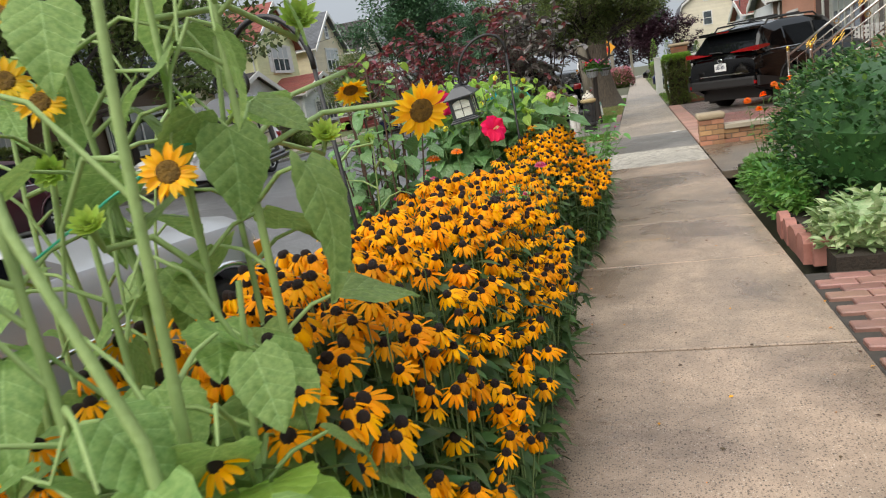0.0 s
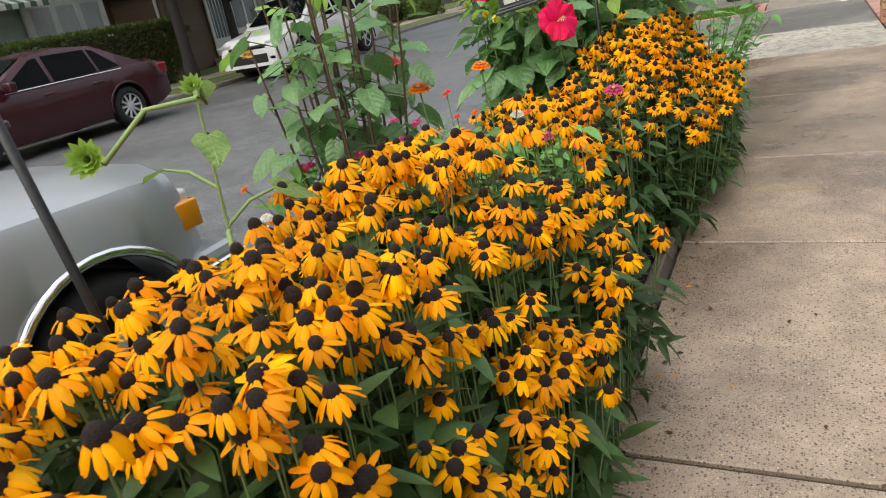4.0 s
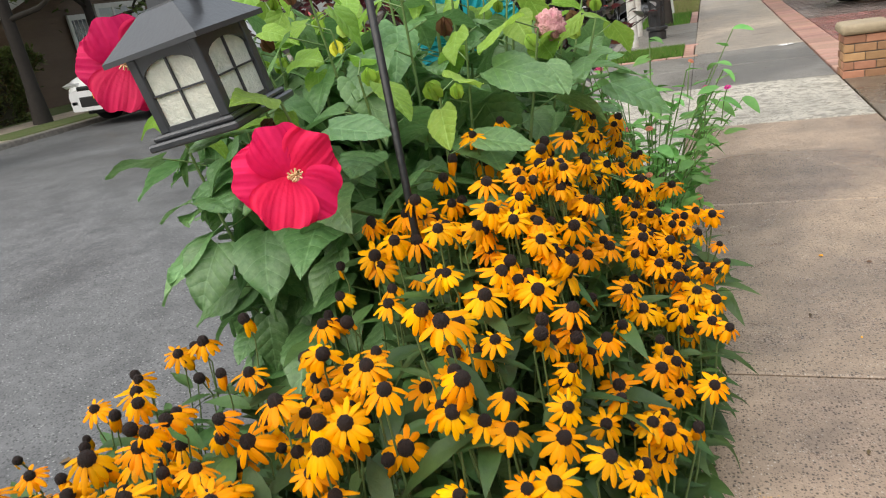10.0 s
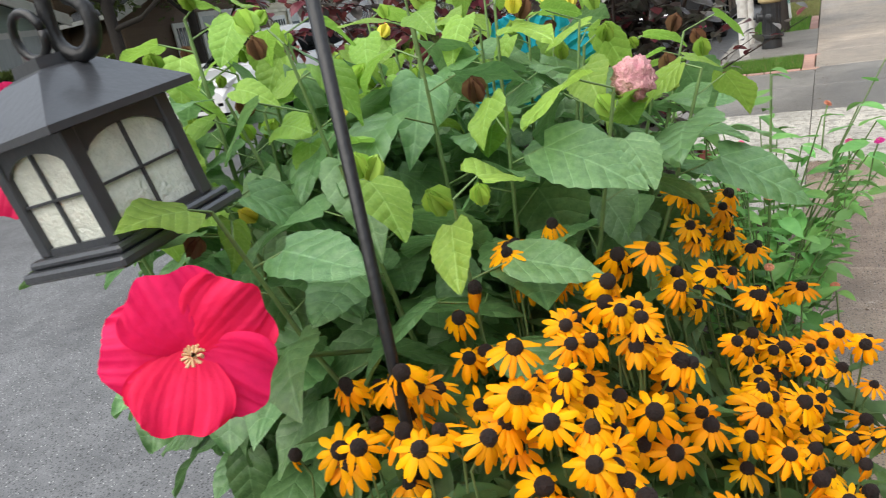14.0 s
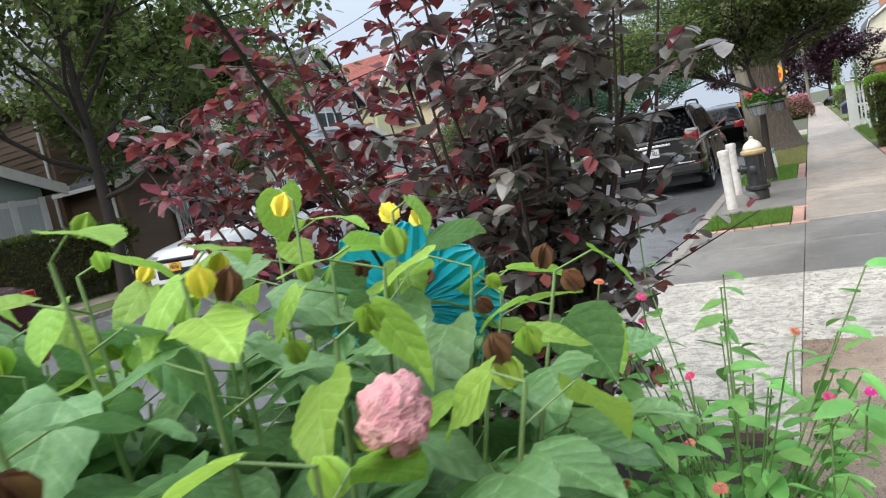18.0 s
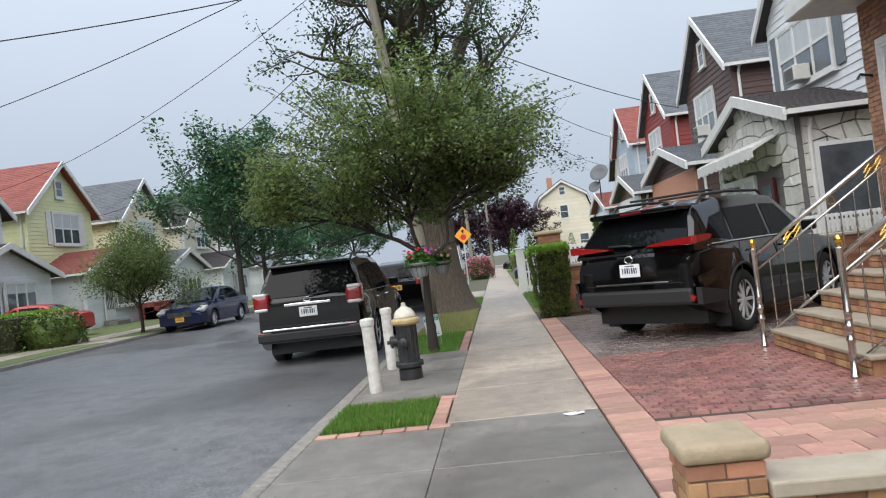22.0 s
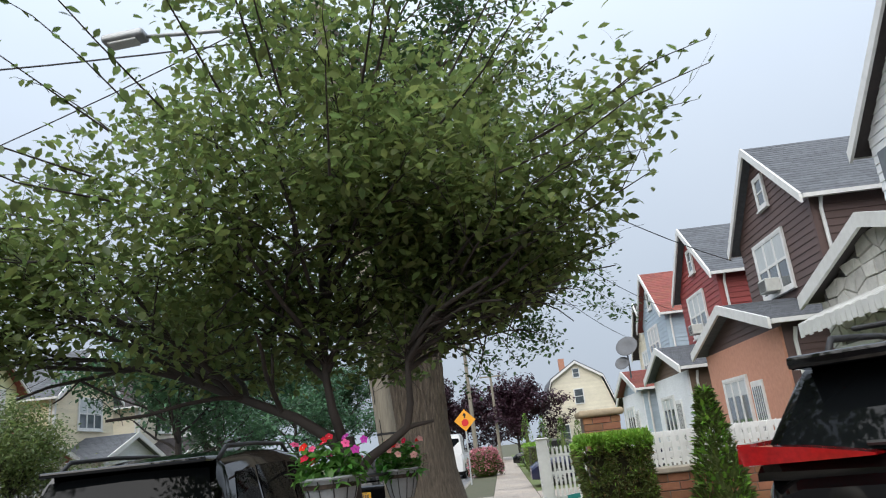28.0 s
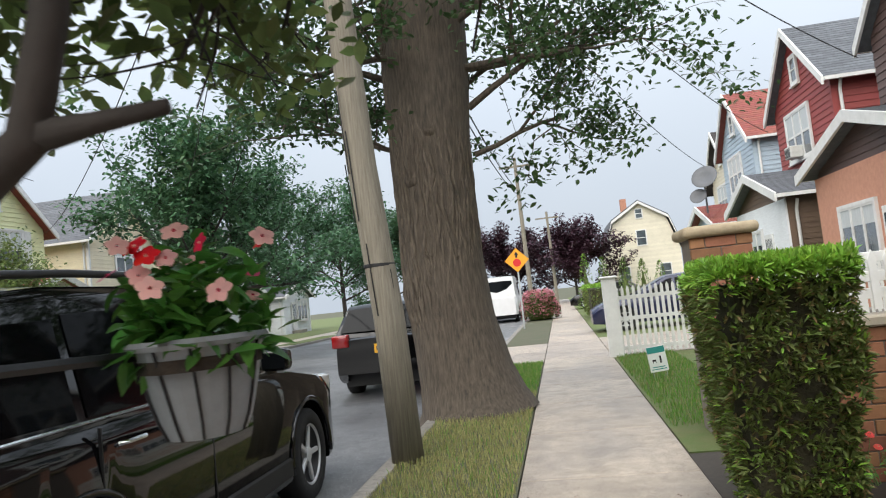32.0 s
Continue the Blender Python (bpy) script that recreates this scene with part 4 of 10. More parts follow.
def lantern(at, yaw, tilt, s=1.0):
    """A hanging lantern: ring, hipped roof, four glazed sides with bars, stepped foot."""
    thing = empty("garden_lantern", "dark grey square garden lantern with frosted glass panes, hanging", "lantern", "hanging lanterns", at=pose(*at, tilt[0], tilt[1], yaw) @ Matrix.Scale(s, 4))
    w, h = 0.082, 0.155
    roof = bmesh.new()
    levels = [(0.118, h + 0.012), (0.118, h + 0.022), (0.045, h + 0.085), (0.03, h + 0.09), (0.028, h + 0.105), (0.0, h + 0.107)]
    rings = [[roof.verts.new((sx * r, sy * r, z)) for sx, sy in ((-1, -1), (1, -1), (1, 1), (-1, 1))] for r, z in levels]
    for a, b in zip(rings, rings[1:]):
        for k in range(4):
            roof.faces.new((a[k], a[(k + 1) % 4], b[(k + 1) % 4], b[k]))
    roof.faces.new(list(reversed(rings[0])))
    bmesh.ops.remove_doubles(roof, verts=roof.verts[:], dist=0.0005)
    part("roof", roof, M_lantern, thing)
    ring = tube([(0.03 * math.cos(a), 0, h + 0.135 + 0.03 * math.sin(a)) for a in (2 * math.pi * k / 16 for k in range(17))], 0.006, 8)
    part("ring", ring, M_iron, thing, smooth=True)
    for k, (d, z0, z1) in enumerate(((0.115, -0.012, 0.004), (0.104, 0.004, 0.016))):
        part("foot", box(-d, -d, z0, d, d, z1, 0.004), M_lantern, thing)
    for sx, sy in ((-1, -1), (1, -1), (1, 1), (-1, 1)):
        cx, cy = sx * (w - 0.004), sy * (w - 0.004)
        part("post", box(cx - 0.011, cy - 0.011, 0.016, cx + 0.011, cy + 0.011, h + 0.013, 0.002), M_lantern, thing)
    for side in range(4):
        m = pose(0, 0, 0, 0, 0, 90 * side)
        pane = box(-w + 0.01, -w + 0.003, 0.018, w - 0.01, -w + 0.007, h + 0.008)
        bmesh.ops.transform(pane, matrix=m, verts=pane.verts)
        part("pane", pane, M_seeded, thing, "frosted seeded glass pane")
        bars = bmesh.new()
        box(-0.0018, -w - 0.003, 0.018, 0.0018, -w + 0.0025, h + 0.005, bm=bars)
        box(-w + 0.01, -w - 0.003, 0.0865, w - 0.01, -w + 0.0025, 0.0901, bm=bars)
        box(-w + 0.01, -w - 0.004, 0.016, w - 0.01, -w + 0.0025, 0.026, bm=bars)
        arch = [(-w + 0.01, h + 0.012), (-w + 0.01, h - 0.035)] + [((w - 0.012) * math.sin(a), h - 0.035 + 0.033 * math.cos(a)) for a in (radians(-90 + 18 * q) for q in range(11))] + [(w - 0.01, h - 0.035), (w - 0.01, h + 0.012)]
        prism(arch, "y", -w - 0.004, -w + 0.0025, bars)
        bmesh.ops.transform(bars, matrix=m, verts=bars.verts)
        part("glazing_bar", bars, M_lantern, thing)
    return thing


hook((-0.48, 3.08, 0.0), (-0.56, 2.98, 1.48), (-0.92, 3.05, 1.45))
lantern((-0.93, 3.06, 1.19), 3, (4, -5), 1.05)
hook((-0.355, 5.88, 0.0), (-0.40, 5.93, 1.56), (-0.755, 5.85, 1.39))
lantern((-0.735, 5.86, 1.14), 0, (6, -8), 0.97)

# more stalks crowd the near end of the bed
random.seed(23)
for pts, r, lv_n, hd, ls in (([(-0.14, 1.38, 0.05), (-0.13, 1.38, 0.5), (-0.10, 1.39, 0.95), (-0.09, 1.40, 1.35), (-0.07, 1.42, 1.75)], 0.017, 12, [], 0.19),
                            ([(-0.44, 1.74, 0.05), (-0.43, 1.73, 0.6), (-0.39, 1.72, 1.1), (-0.42, 1.70, 1.55)], 0.016, 13, [((-0.46, 1.66, 1.30), (0.4, -0.8, 0.2), 4, 1.2)], 0.19),
                            ([(-0.05, 1.52, 0.05), (-0.06, 1.51, 0.4), (-0.09, 1.50, 0.8), (-0.06, 1.52, 1.12)], 0.014, 9, [], 0.16),
                            ([(-0.26, 1.30, 0.05), (-0.25, 1.31, 0.5), (-0.20, 1.32, 0.9), (-0.24, 1.34, 1.3)], 0.018, 11, [((-0.24, 1.28, 1.24), (0.5, -0.6, 0.5), 4, 1.3)], 0.18),
                            ([(-0.60, 1.86, 0.05), (-0.58, 1.84, 0.6), (-0.62, 1.80, 1.15), (-0.56, 1.80, 1.5)], 0.016, 12, [((-0.52, 1.74, 1.42), (0.4, -0.8, 0.3), 0, 1.0)], 0.18),
                            ([(-0.12, 1.20, 0.05), (-0.12, 1.21, 0.4), (-0.16, 1.23, 0.78)], 0.014, 9, [], 0.18),
                            ([(-0.34, 1.56, 0.05), (-0.33, 1.56, 0.4), (-0.30, 1.55, 0.85), (-0.32, 1.56, 1.2)], 0.016, 11, [], 0.19),
                            ([(-0.13, 1.72, 0.05), (-0.14, 1.72, 0.5), (-0.12, 1.71, 1.0), (-0.13, 1.72, 1.45), (-0.12, 1.73, 1.7)], 0.015, 14, [], 0.2),
                            ([(-0.05, 1.36, 0.05), (-0.05, 1.38, 0.4), (-0.08, 1.40, 0.74)], 0.013, 9, [], 0.17)):
    plant = sunflower(pts, r, lv_n, hd, ls)
    for q in range(9):
        i = random.randint(0, len(pts) - 2)
        p = Vector(pts[i]).lerp(Vector(pts[i + 1]), random.random())
        a, ln = rnd(0, 6.283), rnd(0.14, 0.34)
        e = p + Vector((math.cos(a) * ln, math.sin(a) * ln * 0.6, rnd(-0.25, 0.2)))
        if e.x > 0.05:
            continue
        w = Mesh()
        w.tube([p, p.lerp(e, 0.4) + Vector((0, 0, 0.08)), p.lerp(e, 0.8) + Vector((0, 0, 0.07)), e], [0.0045, 0.004, 0.0035, 0.002], 0, 5)
        w.make("side_shoot", [M_stem_sun], plant)
        if q % 2:
            leaf_part("leaf", plant, tuple(e), rnd(0, 360), rnd(-70, -20), rnd(-25, 25), rnd(0.09, 0.16), M_leaf_sun, heart)
young = empty("young_sunflower", "young sunflower with broad yellow-green leaves at the pavement edge", "sunflower", "sunflowers in the bed", at=pose(0.0, 1.46, 0.05))
q = Mesh()
q.tube([(-0.08, 0.02, 0), (-0.06, 0.01, 0.45), (-0.03, -0.02, 0.80)], [0.009, 0.008, 0.006], 0, 7)
q.make("stalk", [M_stem_sun], young)
for yaw, pitch, size, z in ((150, -8, 0.19, 0.80), (40, -15, 0.17, 0.79), (270, -18, 0.18, 0.79), (215, 25, 0.15, 0.81), (90, -30, 0.16, 0.7)):
    leaf_part("leaf", young, (-0.03, -0.02, z), yaw, pitch, rnd(-20, 20), size, M_hibyoung, heart)

# ---- hibiscus ----
def hib_flower():
    ms = Mesh()
    for k in range(5):
        v, f = [], []
        n, c = 10, 29
        for i in range(n + 1):
            t = i / n
            wide = 0.012 + 0.054 * math.sin(min(1.0, t * 0.98) * 2.1) ** 0.85
            for j in range(c):
                u = j / (c - 1) * 2 - 1
                ridge = 0.0024 * t * (math.sin(u * 31 + k) + 0.6 * math.sin(u * 47 + 2 * k + 2 * t))
                ruffle = 0.006 * t * t * math.sin(u * 4.5 + k * 2.1) + 0.004 * t * t * math.sin(u * 9 + k)
                rim = 1 - 0.27 * u * u - 0.045 * math.sin(u * 6 + k * 1.3) * t
                v.append((wide * u, 0.108 * t * rim, 0.010 + 0.030 * t - 0.028 * t * t + ridge + ruffle + 0.007 * u))
        for i in range(n):
            for j in range(c - 1):
                a = i * c + j
                f.append((a, a + 1, a + c + 1, a + c))
        ms.add(v, f, pose(0, 0, 0, 0, 0, 72 * k + 10 + (5, -7, 4, -3, 6)[k]) @ pose(0, 0, 0.0, (8, -4, 12, 2, 6)[k], 14, 0))
    ms.tube([(0, 0, 0), (0.002, 0, 0.035), (0.006, 0.004, 0.075)], [0.006, 0.0045, 0.003], 2, 7)
    for k in range(22):
        a, z = k * 2.4, 0.030 + 0.0019 * k
        ms.tube([(0.003 + 0.003 * math.cos(a), 0.003 * math.sin(a), z), (0.003 + 0.012 * math.cos(a), 0.012 * math.sin(a), z + 0.004)], [0.001, 0.0022], 2, 4)
    for k in range(5):
        v, f = blade([0.3, 0.4, 0.25, 0.0], 0.2, 0.2)
        ms.add(v, f, pose(0, 0, -0.004, 0, 0, 72 * k) @ pose(0, 0.002, 0, -4, 0, 0) @ Matrix.Scale(0.03, 4), 3)
    return ms.data("hibiscus_flower", [M_hibred, M_hibyoung, M_pollen, M_hibleaf])


random.seed(31)
HIB = hib_flower()


def hibiscus(cx, cy, rx, ry, top, stems, flowers=(), tall=False, name="hibiscus", label="leafy green hibiscus bush with lime-green buds and huge red flowers", size=(0.12, 0.205), wood=None, per_stem=18):
    wood = wood or M_hibstem
    thing = empty(name, label, "bush", at=pose(cx, cy, 0.05))
    for k in range(stems):
        a, r = k * 2.4, math.sqrt((k + 0.5) / stems)
        x, y = rx * r * math.cos(a), ry * r * math.sin(a)
        h = top * (1.0 - 0.22 * r * r) * rnd(0.9, 1.03) - 0.05
        p0, p1, p2, p3 = Vector((x * 0.35, y * 0.35, 0)), Vector((x * 0.6, y * 0.6, h * 0.4)), Vector((x * 0.85, y * 0.85, h * 0.75)), Vector((x, y, h))
        ms = Mesh()
        ms.tube([p0, p1, p2, p3], [0.007, 0.006, 0.0045, 0.003], 0, 6)
        ms.make("stem", [wood], thing)
        n = per_stem
        petioles = Mesh()
        for q in range(n):
            t = 0.22 + 0.78 * q / (n - 1)
            p = (p0.lerp(p1, t / 0.4) if t < 0.4 else p1.lerp(p2, (t - 0.4) / 0.35) if t < 0.75 else p2.lerp(p3, (t - 0.75) / 0.25))
            b = q * 137.5 + k * 40
            way = Vector((math.sin(radians(-b)), math.cos(radians(b)), 0.4))
            L = rnd(0.06, 0.15) * (1.15 - 0.6 * t)
            e = p + way * L
            if e.x + cx > 0.12:
                continue
            petioles.tube([p, e], [0.002, 0.0018], 0, 4)
            young = t > 0.93
            sz = rnd(*size) * (1.1 - 0.28 * max(0, t - 0.55) / 0.45) * (0.75 if young else 1.0)
            leaf_part("leaf", thing, tuple(e), b, rnd(-65, 0) if t < 0.6 else rnd(-50, 12), rnd(-30, 30), sz, M_hibyoung if young else M_hibleaf, heart)
        tagged(petioles.make("leaf_stalk", [wood], thing), kind="stuff")
        for q in range((2 if k % 2 else 1) if not tall else 0):
            bud = Mesh()
            r0 = rnd(0.013, 0.021)
            kind = 0 if random.random() < 0.66 else 1 if random.random() < 0.5 else 2
            for s in range(5):
                v, f = blade([0.25, 0.5, 0.42, 0.0], -0.5, 0.6)
                bud.add(v, f, pose(0, 0, 0, 0, 0, 72 * s) @ pose(0, 0.1 * r0, 0, 62, 0, 0) @ Matrix.Scale(r0 * 2.2, 4))
            o = bud.make("bud", [(M_budgreen, M_budyellow, M_brown)[kind]], thing)
            b = rnd(0, 6.28)
            o.matrix_basis = pose(p3.x + 0.045 * math.cos(b), p3.y + 0.045 * math.sin(b), p3.z + rnd(-0.06, 0.03), rnd(-40, 40), rnd(-40, 40), 0)
    for at, way, s in flowers:
        o = new("flower", HIB)
        o.parent = thing
        o.matrix_basis = facing(Vector(at) - Vector((cx, cy, 0.05)), way, s)
        q = Mesh()
        c = Vector(at) - Vector((cx, cy, 0.05))
        q.tube([c, c - Vector(way).normalized() * 0.06 + Vector((0, 0, -0.03)), Vector((c.x * 0.6, c.y * 0.6 + 0.08, c.z - 0.25))], [0.004, 0.004, 0.005], 0, 5)
        q.make("flower_stem", [M_hibstem], thing)
    return thing


hibiscus(-0.62, 6.72, 0.56, 0.84, 1.46, 38, [((-0.535, 5.74, 1.036), (0.70, -0.68, 0.24), 0.94), ((-0.93, 5.86, 1.27), (0.5, -0.85, 0.1), 0.95)])
hibiscus(-0.98, 6.45, 0.26, 0.46, 1.44, 19)
hibiscus(-0.86, 4.36, 0.28, 0.30, 1.62, 13, tall=True, name="tall_bush", label="tall bush with thin brown stems and broad green leaves", size=(0.075, 0.12), wood=M_brownstem, per_stem=15)
hibiscus(-1.06, 4.55, 0.16, 0.22, 1.5, 7, tall=True, name="tall_bush", label="tall bush with thin brown stems and broad green leaves", size=(0.07, 0.11), wood=M_brownstem, per_stem=13)
# a faded pink bloom, folded up
M_faded = material("faded_petal", (0.74, 0.44, 0.40), 0.85, color2=(0.55, 0.20, 0.25), scale=60.0, bump=0.8, bump_scale=220.0)
faded = empty("faded_bloom", "faded pink hibiscus bloom, folded and drying on the bush", "flower", at=pose(-0.19, 6.55, 1.185, 160, 15, 0))
ball = bmesh.new()
bmesh.ops.create_icosphere(ball, subdivisions=4, radius=0.036)
for vt in ball.verts:
    d_ = vt.co.normalized()
    vt.co = d_ * (0.036 + 0.010 * noise.noise(d_ * 2.2) + 0.007 * noise.noise(d_ * 7.0) + 0.004 * noise.noise(d_ * 16.0))
    vt.co.z *= 1.15
part("petal", ball, M_faded, faded, smooth=True)
for s_ in range(5):
    v, f = blade([0.3, 0.5, 0.4, 0.0], 0.3, 0.3)
    ms = Mesh()
    ms.add(v, f, pose(0, 0, 0.034, 0, 0, 72 * s_) @ pose(0, 0.004, 0, 10, 0, 0) @ Matrix.Scale(0.034, 4))
    ms.make("sepal", [M_budgreen], faded)


# ---- blue garden ornament: a big flower of ribbed petals ----
M_blue = material("turquoise_painted_metal", (0.015, 0.52, 0.68), 0.45, color2=(0.012, 0.42, 0.60), scale=20.0, bump=0.2)
orn = empty("garden_flower_ornament", "turquoise painted metal flower ornament on a stake", "ornament", at=pose(-0.69, 7.4, 1.11, -68, 0, 14))
for k in range(9):
    v, f = [], []
    for i in range(7):
        t = i / 6
        wide = 0.014 + 0.052 * math.sin(min(1, t * 1.05) * 2.4) ** 0.7 if t < 0.99 else 0.03
        for j in range(9):
            u = j / 8 * 2 - 1
            v.append((wide * u, 0.03 + 0.20 * t, 0.02 * t + 0.0035 * (1 if j % 2 else -1) - 0.02 * t * t))
    for i in range(6):
        for j in range(8):
            a = i * 9 + j
            f.append((a, a + 1, a + 10, a + 9))
    ms = Mesh()
    ms.add(v, f, pose(0, 0, 0, 0, 0, 40 * k))
    pt = ms.make("petal", [M_blue], orn, smooth=False)
    sol = pt.modifiers.new("thickness", "SOLIDIFY")
    sol.thickness = 0.0015
part("centre", lathe([(0.03, -0.008), (0.034, 0.004), (0.022, 0.02), (0.004, 0.026)], 14), M_iron, orn, smooth=True)
part("stake", tube([(0, 0, -0.01), (0, -0.3, -0.12), (0, -0.92, -0.40)], 0.005, 6), M_iron, orn)

# ---- zinnias ----
ZCOL = {"pink": (0.80, 0.10, 0.28), "orange": (0.92, 0.22, 0.015), "coral": (0.88, 0.16, 0.11), "magenta": (0.72, 0.04, 0.33), "white": (0.82, 0.78, 0.68), "salmon": (0.88, 0.33, 0.2)}
ZIN = []
for nm, c in ZCOL.items():
    mt = leafy("zinnia_petal_" + nm, c, tuple(q * 0.75 for q in c), 0.55, 0.3, 0.12)
    ms = Mesh()
    for ring, (n, tilt, L) in enumerate(((13, -6, 0.026), (11, 8, 0.021), (8, 25, 0.015))):
        for k in range(n):
            v, f = blade([0.12, 0.24, 0.26, 0.12], 0.15, 0.2)
            ms.add(v, f, pose(0, 0, 0.002 * ring, 0, 0, 360 * k / n + ring * 13) @ pose(0, 0.004, 0, tilt, 0, 0) @ Matrix.Scale(L, 4))
    ms.tube([(0, 0, -0.006), (0, 0, 0.008)], [0.006, 0.004], 1, 7)
    ZIN.append(ms.data("zinnia_flower", [mt, M_pollen]))


spear = [blade([0.10, 0.20, 0.25, 0.24, 0.19, 0.11, 0.0], d, 0.22, 0.015) for d in (0.05, 0.3, 0.5)]


def zinnias(cx, cy, rx, ry, top, count, flowers, colours, label, leaf=(0.08, 0.135), bloom=(0.6, 1.05), foot=0.35, low=0.72):
    thing = empty("zinnia", label, "flower", "zinnias in the bed", at=pose(cx, cy, 0.05))
    lv, st = Mesh(), Mesh()
    spots = []
    for k in range(count):
        a, r = rnd(0, 6.283), math.sqrt(random.random())
        x, y = rx * r * math.cos(a), ry * r * math.sin(a)
        h = top * rnd(low, 1.0)
        st.tube([(x * foot, y * foot, 0), (x * (foot + 0.35 * (1 - foot)), y * (foot + 0.35 * (1 - foot)), h * 0.55), (x, y, h)], [0.0035, 0.003, 0.002], 0, 4)
        for q in range(11):
            t = 0.25 + 0.75 * q / 10
            v, f = spear[q % 3]
            lv.add(v, f, aim((x * (foot + (1 - foot) * t), y * (foot + (1 - foot) * t), h * t), q * 95 + rnd(-20, 20), rnd(-25, 35), rnd(-20, 20), rnd(*leaf) * (1.15 - 0.4 * t)))
        spots.append((x, y, h))
    tagged(lv.make("foliage", [M_zinleaf], thing), kind="stuff")
    tagged(st.make("stalk", [M_hibstem], thing), kind="stuff")
    for k in range(flowers):
        x, y, h = spots[k % len(spots)]
        e = Vector((x + rnd(-0.07, 0.07), y + rnd(-0.07, 0.07), h + rnd(0.02, 0.16)))
        q = Mesh()
        q.tube([(x, y, h - 0.1), (x * 0.5 + e.x * 0.5, y * 0.5 + e.y * 0.5, h), e], [0.0025, 0.0022, 0.0025], 0, 4)
        q.make("flower_stem", [M_hibstem], thing)
        o = new("flower_head", ZIN[list(ZCOL).index(random.choice(colours))])
        o.parent = thing
        o.matrix_basis = facing(e, (rnd(-0.4, 0.6), rnd(-0.6, 0.1), 1), rnd(*bloom))
    return thing


random.seed(41)
for cx, cy, rx, ry, top, n, fl in ((-0.42, 4.66, 0.26, 0.28, 0.70, 46, 6), (-0.60, 4.30, 0.26, 0.24, 0.78, 40, 6), (-0.76, 4.84, 0.3, 0.24, 0.74, 46, 10), (-0.36, 4.94, 0.2, 0.14, 0.60, 22, 3), (-1.05, 4.4, 0.22, 0.32, 0.78, 34, 9), (-1.05, 4.92, 0.2, 0.26, 0.72, 30, 10), (-0.95, 3.95, 0.15, 0.25, 0.66, 14, 5), (-0.22, 4.55, 0.14, 0.22, 0.58, 18, 2), (-0.80, 5.10, 0.28, 0.16, 0.66, 44, 7)):
    zinnias(cx, cy, rx, ry, top, n, fl, ["pink", "orange", "coral", "magenta", "white", "salmon", "orange", "pink"], "zinnia clump with fresh green leaves and pink and orange flowers", (0.09, 0.14))
# a few tall zinnias stand out of the clump
random.seed(43)
for x, y, z, tone in ((-0.62, 4.42, 1.0, "orange"), (-0.80, 4.58, 1.08, "coral"), (-0.62, 4.95, 0.98, "orange"), (-0.42, 4.38, 0.66, "orange"), (-0.12, 4.98, 0.83, "pink")):
    thing = empty("tall_zinnia", "single tall zinnia on a thin stem", "flower", "zinnias in the bed", at=pose(x, y, 0.05))
    q = Mesh()
    q.tube([(0.03, 0.03, 0), (0.02, 0.01, z * 0.6), (0, 0, z - 0.05)], [0.004, 0.0035, 0.003], 0, 5)
    q.make("stem", [M_hibstem], thing)
    o = new("flower_head", ZIN[list(ZCOL).index(tone)])
    o.parent = thing
    o.matrix_basis = facing((0, 0, z - 0.05), (0.1, -0.15, 1), 1.35)
zinnias(-0.06, 7.30, 0.26, 0.45, 0.72, 34, 10, ["salmon", "pink"], "leggy zinnias with pale pink flowers at the edge of the pavement", (0.07, 0.11), (0.35, 0.5), 0.1, 0.4)
zinnias(-0.06, 7.75, 0.40, 0.5, 0.96, 42, 14, ["salmon", "pink", "magenta"], "leggy zinnias with pale pink flowers at the edge of the pavement", (0.08, 0.13), (0.4, 0.58), 0.1, 0.45)

